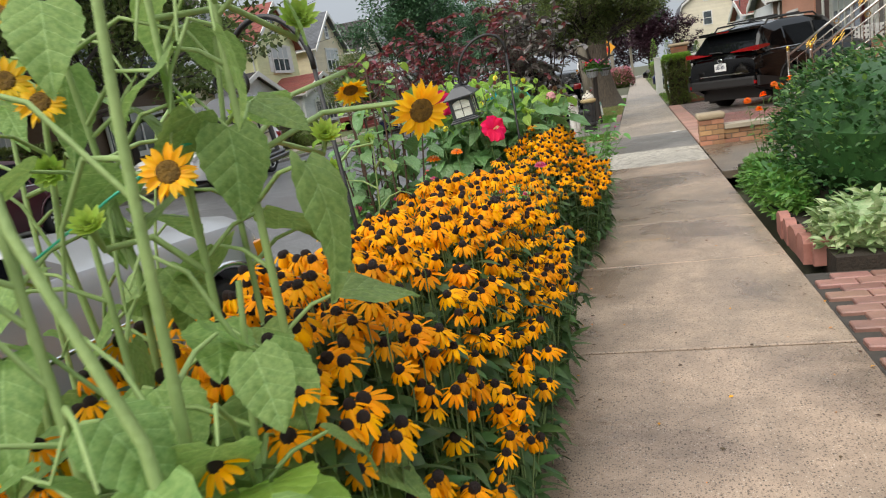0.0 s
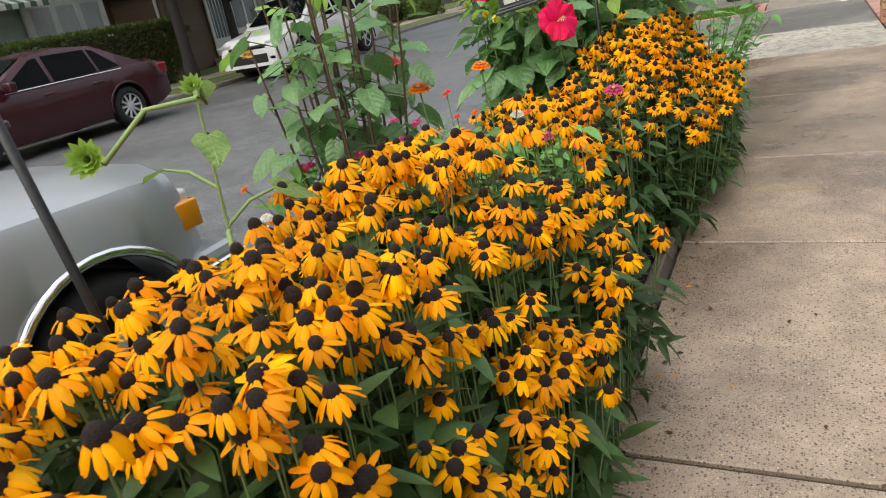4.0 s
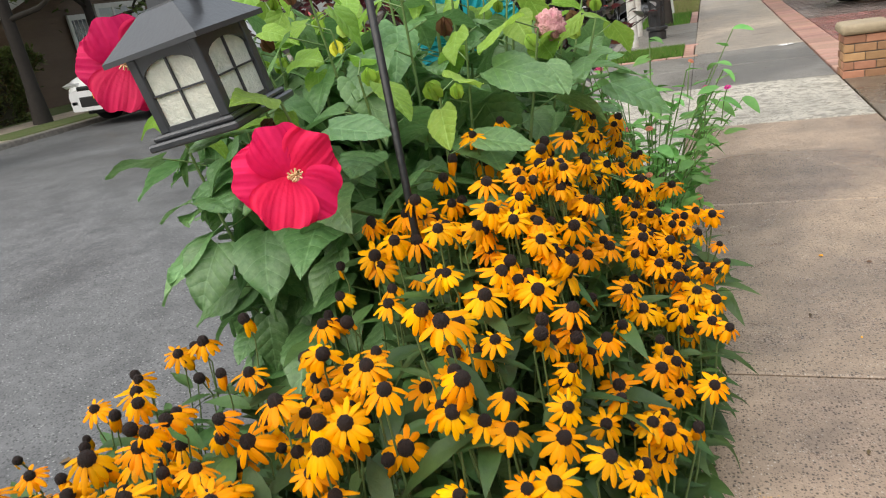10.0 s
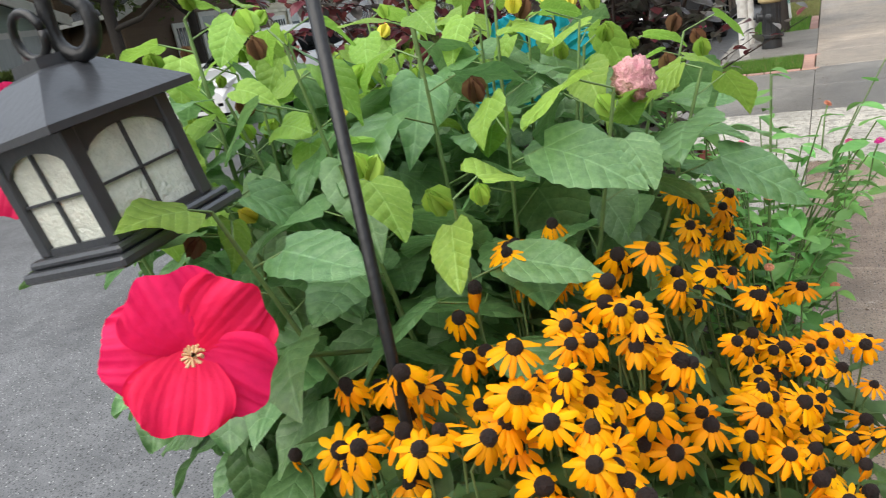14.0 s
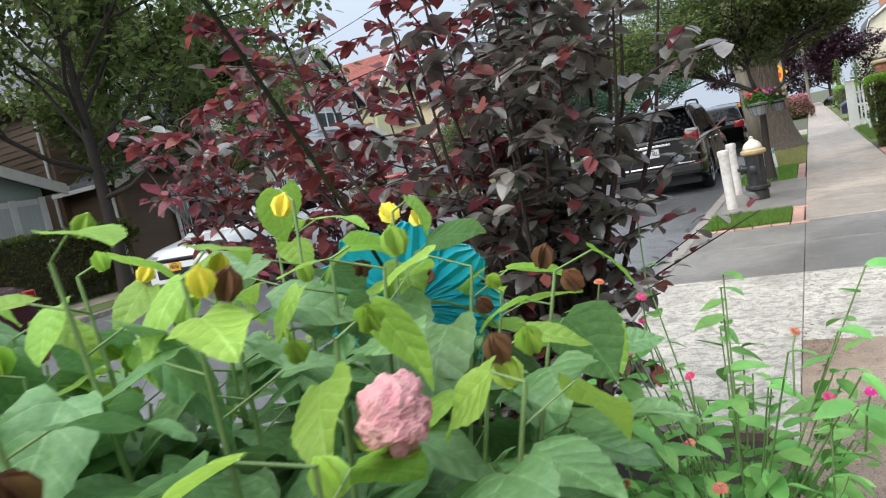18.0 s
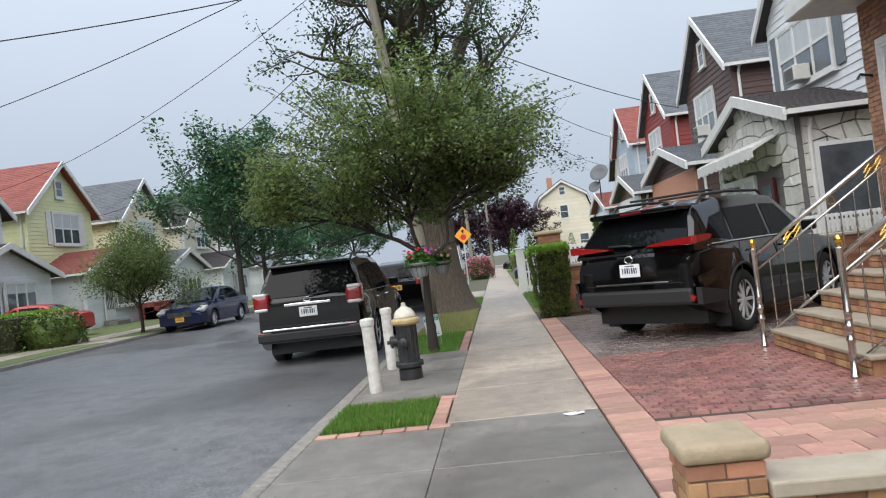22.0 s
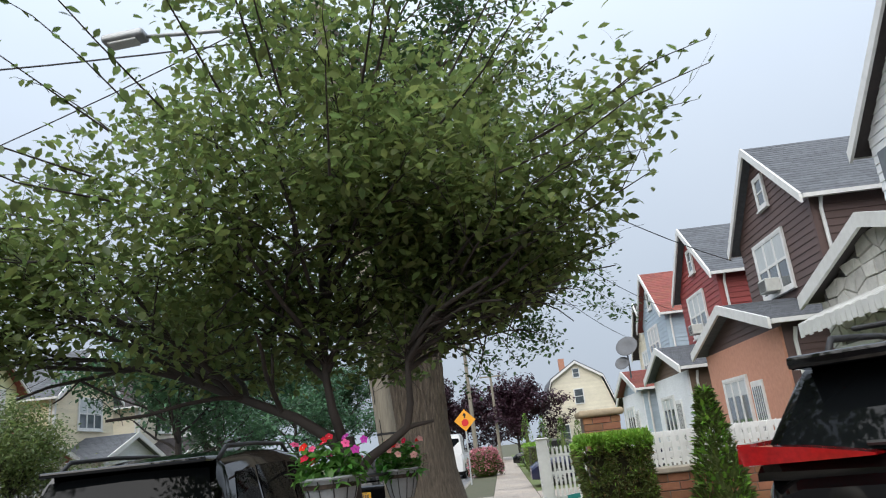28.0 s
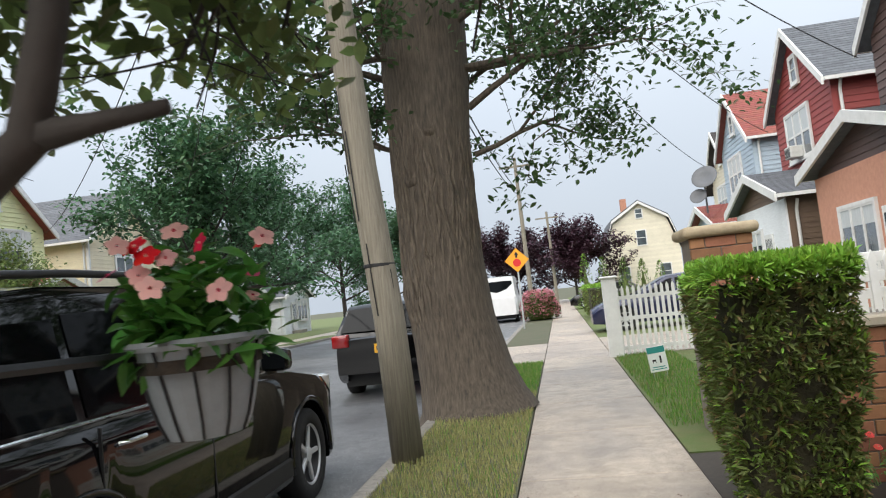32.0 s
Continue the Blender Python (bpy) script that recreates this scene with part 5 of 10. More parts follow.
# ---- purple-leaved plum ----
def plum(cx, cy, seed):
    random.seed(seed)
    thing = empty("purple_plum", "purple-leaved plum bush, dense and dark with reddish shoots", "bush", at=pose(cx, cy, 0.05))
    wood, lv = Mesh(), Mesh()
    v, f = simple_leaf(0.30)
    v2, f2 = blade([0.06, 0.26, 0.33, 0.31, 0.2, 0.0], 0.25, 0.3, 0.02)
    for k in range(46):
        a, r = k * 2.4, math.sqrt((k + 0.5) / 46)
        side = 2.0 if math.cos(a) < -0.2 else 0.95
        x, y = 0.80 * side * r * math.cos(a), 0.68 * r * math.sin(a)
        h = rnd(1.75, 2.35) * (1.0 - 0.12 * r)
        out = 1.35 if x < -0.3 else 1.0
        if y > 0.1 and x + cx > -0.65:
            continue
        p0, p1, p2, p3 = Vector((x * 0.12, y * 0.12, 0)), Vector((x * 0.5, y * 0.5, h * 0.42)), Vector((x * 0.85 * out, y * 0.85, h * 0.72)), Vector((x * out, y, h))
        wood.tube([p0, p1, p2, p3], [0.016, 0.011, 0.007, 0.003], 0, 5)
        for q in range(17):
            t = 0.14 + 0.86 * q / 16
            p = p0.lerp(p1, t / 0.45) if t < 0.45 else p1.lerp(p2, (t - 0.45) / 0.3) if t < 0.75 else p2.lerp(p3, (t - 0.75) / 0.25)
            b = rnd(0, 6.283)
            e = p + Vector((math.cos(b), math.sin(b), rnd(-0.05, 0.6))) * rnd(0.12, 0.34)
            if e.x + cx > 0.04 and e.z > 1.25 or e.y > -0.05 and e.x + cx > -0.45:
                continue
            wood.tube([p, p.lerp(e, 0.5) + Vector((0, 0, 0.02)), e], [0.004, 0.003, 0.0015], 0, 4)
            for s in range(13):
                u = 0.15 + 0.85 * s / 12
                w = p.lerp(e, u)
                c = s * 137.5 + rnd(-30, 30)
                red = h * t > 1.1 and x < 0.0 and random.random() < 0.78 or u > 0.9 and random.random() < 0.5
                vv, ff = (v2, f2) if s % 4 else (v, f)
                lv.add(vv, ff, aim(tuple(w), c, rnd(-45, 40), rnd(-40, 40), rnd(0.055, 0.095)), 1 if red else 0)
    tagged(wood.make("branch", [M_plumwood], thing), kind="stuff")
    tagged(lv.make("leaves", [M_plum, M_plumred], thing), kind="stuff")
    # low shoots that reach towards the pavement
    for k, e in enumerate(((0.86, -0.42, 1.08), (0.60, -0.62, 0.92), (0.5, -0.2, 0.85), (0.66, 0.0, 1.0))):
        sh = Mesh()
        e = Vector(e)
        p = Vector((0.1, 0, 0.55))
        sh.tube([p, p.lerp(e, 0.55) + Vector((0, 0, 0.05)), e], [0.005, 0.0035, 0.0015], 0, 5)
        for s in range(20):
            w = p.lerp(e, 0.25 + 0.75 * s / 19) + Vector((0, 0, 0.03))
            sh.add(v2, f2, aim(tuple(w), s * 137.5, rnd(-10, 50), rnd(-30, 30), rnd(0.04, 0.06)), 1 if s % 3 else 2)
        sh.make("shoot", [M_plumwood, M_plum, M_plumred], thing)
    return thing


plum(-0.80, 8.5, 51)

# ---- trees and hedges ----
# old tree's trunk and limbs: furrow shade is put into this darker bark colour
M_barkshade = material("furrow_shade_bark", (0.15, 0.12, 0.09), 0.95, color2=(0.05, 0.04, 0.032), scale=5.0, streak=(7.0, 7.0, 0.9), bump=1.0, bump_scale=9.0)
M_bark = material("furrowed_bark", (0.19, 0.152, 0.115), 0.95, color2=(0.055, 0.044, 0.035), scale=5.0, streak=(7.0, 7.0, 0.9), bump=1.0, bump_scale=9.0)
M_bark2 = material("dark_smooth_bark", (0.043, 0.035, 0.03), 0.85, color2=(0.025, 0.02, 0.017), scale=8.0, bump=0.6, bump_scale=25.0)
M_leaf_dark = leafy("crab_leaf", (0.17, 0.225, 0.07), (0.105, 0.145, 0.048), 0.42, 0.62, 0.45, spec=0.6)
M_leaf_big = leafy("street_tree_leaf", (0.085, 0.165, 0.06), (0.05, 0.11, 0.04), 0.5, 0.35, 0.35)
M_leaf_ash = leafy("ash_leaf", (0.085, 0.19, 0.085), (0.05, 0.12, 0.06), 0.5, 0.3, 0.35)
M_leaf_purple = leafy("purple_tree_leaf", (0.06, 0.022, 0.035), (0.035, 0.014, 0.022), 0.5, 0.2, 0.4)
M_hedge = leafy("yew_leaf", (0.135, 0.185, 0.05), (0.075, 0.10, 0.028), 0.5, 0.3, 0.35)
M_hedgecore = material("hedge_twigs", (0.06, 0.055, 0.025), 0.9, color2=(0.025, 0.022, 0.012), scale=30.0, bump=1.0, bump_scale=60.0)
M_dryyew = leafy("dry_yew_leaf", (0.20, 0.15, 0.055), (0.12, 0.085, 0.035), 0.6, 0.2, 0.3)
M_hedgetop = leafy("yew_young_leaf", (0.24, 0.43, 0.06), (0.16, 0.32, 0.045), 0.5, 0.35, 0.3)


def leaves_into(ms, at, n, spread, size, index=0, w=0.27, keep=None):
    v, f = simple_leaf(w)
    for _ in range(n):
        p = (at[0] + rnd(-1, 1) * spread, at[1] + rnd(-1, 1) * spread, at[2] + rnd(-1, 1) * spread * 0.8)
        if keep and not keep(*p):
            continue
        ms.add(v, f, aim(p, rnd(0, 360), rnd(-60, 35), rnd(-40, 40), size * rnd(0.7, 1.25)), index)


def grow(ms, lv, p, d, length, radius, depth, rule):
    """One limb, its side limbs and, at the ends, leaves along the twigs."""
    n = 4
    pts, rad = [p], [radius]
    for k in range(n):
        d = (d + Vector((rnd(-1, 1), rnd(-1, 1), rnd(-1, 1))) * rule["wander"] + Vector((0, 0, rule["lift"]))).normalized()
        p = p + d * length / n
        pts.append(p)
        rad.append(radius * (1 - 0.5 * (k + 1) / n))
    keep = rule.get("keep")
    if keep and (depth < 2 and not keep(*pts[0]) or depth == 2 and (pts[2].z < 2.0 or not keep(*pts[1]))):
        return
    ms.tube(pts, rad, 0, 7 if depth > 2 else 4)
    if depth <= rule.get("leaf_depth", 1):
        for q in pts[1:]:
            leaves_into(lv, q, rule["leaves"], rule["spread"], rule["size"], keep=keep)
    if depth == 0:
        return
    for k in range(rule["split"]):
        t = 1 + (k * (n - 1)) // rule["split"] + (1 if k == rule["split"] - 1 else 0)
        t = min(n, max(1, t + random.randint(0, 1)))
        side = Vector((rnd(-1, 1), rnd(-1, 1), rnd(-0.3, 0.7))).normalized()
        way = (d * 0.75 + side * rule["angle"]).normalized()
        grow(ms, lv, pts[t], way, length * rnd(0.55, 0.85), rad[t] * 0.75, depth - 1, rule)


def tree(name, label, base, trunk, limbs, rule, wood, leafmat, seed, flare=1.0):
    """A trunk along points (place, radius), limbs from a place and way with a length, and a crown of leaves."""
    random.seed(seed)
    thing = empty(name, label, "tree", at=pose(*base))
    b = bmesh.new()
    tr = Mesh()
    pts = [Vector(p[:3]) for p in trunk]
    tr.tube(pts, [p[3] for p in trunk], 0, 16)
    tr.make("trunk", [wood], thing)
    b.free()
    lv = Mesh()
    for at, way, length, radius, depth in limbs:
        ms = Mesh()
        grow(ms, lv, Vector(at), Vector(way).normalized(), length, radius, depth, rule)
        ms.make("limb", [wood], thing)
    tagged(lv.make("crown", [leafmat], thing), kind="stuff")
    return thing


# small tree with a flat, spreading crown over the pavement
def small_crown(x, y, z):
    """The crown's room: a broad dome, flat underneath, wider over the street than over the pavement."""
    dx = x + 0.1
    return (dx / (2.8 if dx < 0 else 2.55)) ** 2 + (y / (1.55 if y > 0 else 2.4)) ** 2 + ((z - 3.15) / 1.95) ** 2 < 1.0 and z > 2.06 + (0.05 if dx < 0 else 0.17) * dx * dx and not (x > 0.6 and y > 0.9) and not (y < -0.45 and z < 2.65 and x > -0.6)


limbs = []
for x, y, z, way, ln, r in ((-0.75, 0.05, 2.00, (-0.6, -0.5, 0.5), 1.0, 0.024), (-0.70, 0.05, 1.98, (-0.5, 0.7, 0.45), 1.0, 0.022), (-1.18, 0.05, 2.19, (-0.95, -0.1, 0.35), 1.1, 0.024), (-1.15, 0.05, 2.17, (-0.5, 0.4, 0.8), 1.1, 0.022), (-1.0, 0.05, 2.1, (-0.4, -0.5, 0.8), 1.1, 0.022), (-0.45, 0.03, 1.86, (-0.2, -0.75, 0.5), 0.9, 0.02),
                            (-0.13, 0.0, 2.05, (-0.65, 0.2, 0.85), 1.2, 0.026), (-0.12, 0.0, 2.1, (0.4, 0.3, 0.85), 1.15, 0.026), (-0.14, 0.02, 2.2, (-0.35, -0.65, 0.75), 1.05, 0.022), (-0.15, 0.05, 2.45, (0.0, 0.25, 1.0), 1.1, 0.024), (-0.15, 0.05, 2.5, (-0.55, -0.05, 0.8), 1.2, 0.022), (-0.15, 0.05, 2.5, (0.5, -0.1, 0.8), 1.1, 0.022),
                            (0.44, -0.07, 2.05, (0.25, 0.3, 0.85), 1.1, 0.024), (0.45, -0.06, 2.18, (0.85, 0.15, 0.65), 0.9, 0.022), (0.44, -0.07, 2.1, (0.1, 0.8, 0.4), 0.9, 0.02), (0.45, -0.06, 2.2, (0.7, -0.1, 0.9), 1.1, 0.02), (0.45, -0.06, 2.2, (0.95, -0.25, 0.6), 0.95, 0.02), (0.45, -0.06, 2.2, (0.55, -0.7, 0.75), 1.15, 0.018), (-0.15, 0.05, 2.4, (-0.1, -0.85, 0.6), 1.2, 0.018), (-0.13, 0.06, 2.85, (0.5, -0.5, 0.7), 1.1, 0.018), (-0.13, 0.06, 2.88, (0.85, 0.0, 0.7), 1.1, 0.018), (-0.13, 0.06, 2.88, (-0.85, 0.0, 0.75), 1.35, 0.018), (-0.13, 0.06, 2.88, (0.1, 0.1, 1.0), 1.2, 0.02), (-1.18, 0.05, 2.19, (-0.9, 0.1, 0.9), 1.3, 0.02), (0.45, -0.06, 2.2, (0.95, 0.0, 0.9), 1.0, 0.02), (-1.18, 0.05, 2.19, (-0.9, -0.35, 0.1), 1.0, 0.018), (-0.72, 0.05, 2.0, (-0.35, -0.9, 0.2), 0.95, 0.018), (-0.95, 0.05, 2.1, (-0.5, 0.85, 0.15), 0.95, 0.018)):
    limbs.append(((x, y, z), way, ln, r, 3))
for at, way, ln in (((0.45, -0.06, 2.2), (1, -0.1, 0.65), 0.8), ((0.45, -0.06, 2.15), (1, 0.1, 0.6), 0.75), ((0.44, -0.07, 2.2), (0.9, -0.6, 0.8), 0.8), ((-0.15, 0.05, 2.5), (-0.5, -1, 0.6), 0.85), ((-0.75, 0.05, 2.0), (-0.5, -1, 0.8), 0.85), ((-0.15, 0.05, 2.6), (0.3, -1, 0.8), 0.85), ((0.44, -0.07, 2.05), (0.6, 0.5, 0.45), 0.75), ((0.45, -0.06, 2.2), (0.3, 0.5, 0.6), 0.8), ((-0.14, 0.02, 2.15), (0.5, -0.2, 0.5), 0.75), ((0.44, -0.07, 2.1), (0.55, -0.35, 0.5), 0.75), ((-1.15, 0.05, 2.2), (-0.6, -0.8, 0.8), 0.85)):
    limbs.append((at, way, ln, 0.022, 3))
small_tree = tree("small_street_tree", "small spreading street tree with dark bark and dense green leaves", (-0.55, 19.85, -0.02),
     [(0.0, 0.06, 0, 0.105), (0.0, 0.05, 0.12, 0.085), (-0.01, 0.03, 0.6, 0.062), (0.01, 0, 1.2, 0.053), (0.0, 0.0, 1.5, 0.055), (-0.01, 0, 1.66, 0.045)], limbs,
     {"wander": 0.20, "lift": -0.03, "split": 3, "angle": 0.95, "leaves": 8, "spread": 0.21, "size": 0.076, "leaf_depth": 1, "keep": small_crown}, M_bark2, M_leaf_dark, 61)
part("limb", tube([(0.0, 0, 1.38), (0.15, -0.06, 1.52), (0.30, -0.11, 1.60), (0.41, -0.11, 1.68), (0.44, -0.10, 1.83), (0.44, -0.08, 2.05), (0.45, -0.06, 2.2)], [0.038, 0.032, 0.028, 0.027, 0.024, 0.021, 0.018], 10), M_bark2, small_tree, smooth=True)
part("limb", tube([(-0.02, 0, 1.5), (-0.12, 0.0, 1.66), (-0.35, 0.02, 1.82), (-0.75, 0.05, 2.0), (-1.2, 0.05, 2.2)], [0.046, 0.040, 0.034, 0.029, 0.022], 10), M_bark2, small_tree, smooth=True)
part("limb", tube([(-0.03, 0, 1.6), (-0.10, 0.0, 1.85), (-0.13, 0.0, 2.05), (-0.15, 0.05, 2.5), (-0.13, 0.06, 2.9)], [0.038, 0.031, 0.027, 0.022, 0.015], 10), M_bark2, small_tree, smooth=True)
part("limb", tube([(0.41, -0.11, 1.68), (0.49, -0.10, 1.69), (0.58, -0.09, 1.70)], [0.022, 0.014, 0.010], 7), M_bark2, small_tree, smooth=True)

# loose leafy twigs that stand out of the crown
random.seed(64)
tw = Mesh()
lf_v, lf_f = simple_leaf(0.27)
for k in range(46):
    a = k * 2.4
    e = rnd(-0.15, 0.85)
    way = Vector((math.cos(a) * math.cos(e), math.sin(a) * math.cos(e), math.sin(e)))
    p = Vector((-0.1 + 2.3 * way.x, (1.3 if way.y > 0 else 2.0) * way.y, 3.05 + 1.65 * way.z))
    if p.z < 2.45 + (0.22 * (p.x - 0.3) ** 2 if p.x > 0.3 else 0) or p.x > 0.4 and p.y > 0.6:
        continue
    q = p + Vector((way.x, way.y, way.z * 0.5 + 0.1)).normalized() * rnd(0.45, 0.8)
    root = p - way * 0.5
    mid = p.lerp(q, 0.5) + Vector((0, 0, 0.05))
    tw.tube([root, p, mid, q], [0.008, 0.005, 0.004, 0.002], 0, 4)
    for n_ in range(18):
        t = n_ / 17
        c_ = root.lerp(p, 0.4 + 0.6 * t * 2.5) if t < 0.4 else p.lerp(mid, (t - 0.4) / 0.3) if t < 0.7 else mid.lerp(q, (t - 0.7) / 0.3)
        tw.add(lf_v, lf_f, aim(tuple(c_), n_ * 137.5, rnd(-50, 40), rnd(-40, 40), rnd(0.06, 0.09)), 1)
# short leafy shoots on the inner limbs
for k in range(60):
    root = Vector(((-0.13, 0.0, 2.15), (0.44, -0.07, 2.12), (-0.14, 0.04, 2.45), (0.1, 0.1, 2.4))[k % 4])
    a = k * 2.4
    q = root + Vector((0.62 * math.cos(a), 0.55 * math.sin(a), rnd(0.05, 0.45))) * rnd(0.6, 1.15)
    tw.tube([root, root.lerp(q, 0.5) + Vector((0, 0, 0.05)), q], [0.006, 0.004, 0.002], 0, 4)
    for n_ in range(13):
        tw.add(lf_v, lf_f, aim(tuple(root.lerp(q, 0.3 + 0.7 * n_ / 12) + Vector((rnd(-0.04, 0.04), rnd(-0.04, 0.04), rnd(-0.03, 0.05)))), n_ * 137.5, rnd(-50, 40), rnd(-40, 40), rnd(0.06, 0.09)), 1)
tagged(tw.make("leafy_twig", [M_bark2, M_leaf_dark], small_tree), kind="stuff")

# old street tree
limbs = [((-0.25, 0, 5.2), (-0.5, -0.3, 1.0), 2.6, 0.26, 4), ((0.15, 0, 5.2), (0.5, 0.1, 1.0), 2.6, 0.24, 4), ((0, 0.1, 5.4), (0.0, 0.6, 1.0), 2.4, 0.2, 4), ((0.0, 0, 6.0), (0.1, -0.4, 1.2), 2.4, 0.2, 4),
         ((0.3, 0, 3.9), (1, -0.1, 0.35), 1.7, 0.05, 3), ((0.3, 0.1, 3.3), (1, 0.3, 0.2), 1.3, 0.04, 3), ((-0.5, 0.1, 3.4), (-1, 0.1, 0.3), 1.4, 0.04, 3), ((-0.4, -0.2, 4.6), (-0.9, -0.5, 0.1), 1.5, 0.05, 3), ((0.3, -0.1, 4.4), (0.9, -0.4, 0.1), 1.4, 0.05, 3), ((-0.35, 0, 4.2), (-1, 0.2, 0.35), 1.6, 0.06, 3), ((0.25, 0.2, 4.5), (0.8, 0.6, 0.3), 1.5, 0.06, 3), ((-0.2, 0.2, 3.9), (-0.9, 0.7, 0.25), 1.6, 0.06, 3), ((-0.1, -0.2, 4.9), (-0.8, -0.5, 0.4), 1.5, 0.06, 3), ((0.3, -0.2, 5.0), (0.8, -0.5, 0.4), 1.4, 0.06, 3)]
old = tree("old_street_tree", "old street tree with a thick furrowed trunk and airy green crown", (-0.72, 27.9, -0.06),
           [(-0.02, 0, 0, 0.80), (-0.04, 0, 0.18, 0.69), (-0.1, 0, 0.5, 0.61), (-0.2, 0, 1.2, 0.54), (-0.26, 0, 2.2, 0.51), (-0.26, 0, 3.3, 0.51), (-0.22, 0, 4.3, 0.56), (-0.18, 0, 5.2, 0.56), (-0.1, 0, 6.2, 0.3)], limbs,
           {"wander": 0.22, "lift": -0.02, "split": 3, "angle": 0.95, "leaves": 9, "spread": 0.26, "size": 0.10, "leaf_depth": 1}, M_barkshade, M_leaf_big, 62)
random.seed(63)
for a, z, s in ((-100, 2.05, 0.11), (-60, 2.0, 0.10), (-75, 1.35, 0.12), (-115, 3.0, 0.14), (-80, 3.6, 0.15), (-95, 0.9, 0.08)):
    r, knots = 0.47, Mesh()
    knots.tube([(-0.26 + (r - 0.06) * math.cos(radians(a)), (r - 0.06) * math.sin(radians(a)), z), (-0.26 + (r + 0.035) * math.cos(radians(a)), (r + 0.035) * math.sin(radians(a)), z), (-0.26 + (r + 0.05) * math.cos(radians(a)), (r + 0.05) * math.sin(radians(a)), z + 0.01)], [s, s * 0.75, s * 0.3], 0, 9)
    knots.make("knot", [M_bark], old)
# bark ridges, paler than the trunk, whose colour holds the furrows' shade
ridges = Mesh()
for k in range(900):
    a, z = rnd(0, 6.283), rnd(0.0, 4.9)
    ln, thick = rnd(0.25, 0.8), rnd(0.7, 1.25)
    def rr(z_):
        return 0.52 if z_ > 1.0 else 0.52 + 0.19 * (1 - z_) ** 2
    p = []
    for q in range(5):
        zz = z + ln * q / 4
        R = rr(zz) - (0.016 if zz > 1.6 else 0.0)
        aa = a + 0.05 * math.sin(q * 1.7 + k)
        p.append((-0.26 * min(1, zz / 1.6) ** 0.8 + R * math.cos(aa), R * math.sin(aa), zz))
    ridges.tube(p, [0.004 * thick, 0.022 * thick, 0.026 * thick, 0.022 * thick, 0.004 * thick], 0, 5)
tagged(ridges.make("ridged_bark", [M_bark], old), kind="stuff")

AIRY = {"wander": 0.2, "lift": 0.05, "split": 3, "angle": 0.9, "leaves": 26, "spread": 0.42, "size": 0.20, "leaf_depth": 1}


def round_tree(name, label, base, height, width, leafmat, seed, rule=AIRY, stem=0.14, wood=None, size=None):
    random.seed(seed)
    limbs = []
    r = dict(rule)
    if size:
        r["size"] = size
    for k in range(13):
        a, t = k * 2.4, k / 12
        z = height * (0.26 + 0.42 * t)
        limbs.append(((0, 0, z), (math.cos(a), math.sin(a), 0.25 + 1.3 * t), width * (0.62 - 0.15 * t), stem * 0.45, 2))
    return tree(name, label, base, [(0, 0, 0, stem * 1.5), (0.02, 0, height * 0.1, stem), (0, 0.02, height * 0.4, stem * 0.8), (0, 0, height * 0.75, stem * 0.35)], limbs, r, wood or M_bark2, leafmat, seed)


round_tree("street_tree", "leafy green street tree across the street", (-11.6, 41.5, 0), 8.4, 4.6, M_leaf_ash, 71)
round_tree("street_tree", "leafy green street tree across the street", (-12.4, 47.5, 0), 7.4, 5.0, M_leaf_ash, 72)
round_tree("street_tree", "leafy green street tree across the street", (-12.4, 60.0, 0), 7.5, 5.0, M_leaf_ash, 73)
round_tree("street_tree", "dark leafy tree across the street", (-13.2, 16.0, 0), 8.5, 6.2, M_leaf_dark, 74, size=0.2)
round_tree("street_tree", "dark leafy tree across the street", (-15.5, 20.5, 0), 7.5, 5.0, M_leaf_dark, 79, size=0.2)
round_tree("young_tree", "young small-leaved tree in a front lawn", (-12.3, 33.2, 0), 2.9, 2.3, M_leaf_dark, 75, size=0.10, stem=0.06)
round_tree("purple_tree", "dark purple-leaved tree at the end of the street", (2.0, 84.0, 0), 4.3, 5.5, M_leaf_purple, 76, size=0.3)
round_tree("purple_tree", "dark purple-leaved tree at the end of the street", (-4.6, 90.0, 0), 4.4, 6.0, M_leaf_purple, 77, size=0.3)
round_tree("street_tree", "leafy green street tree across the street", (-13.0, 76.0, 0), 8.0, 6.0, M_leaf_ash, 78, size=0.25)


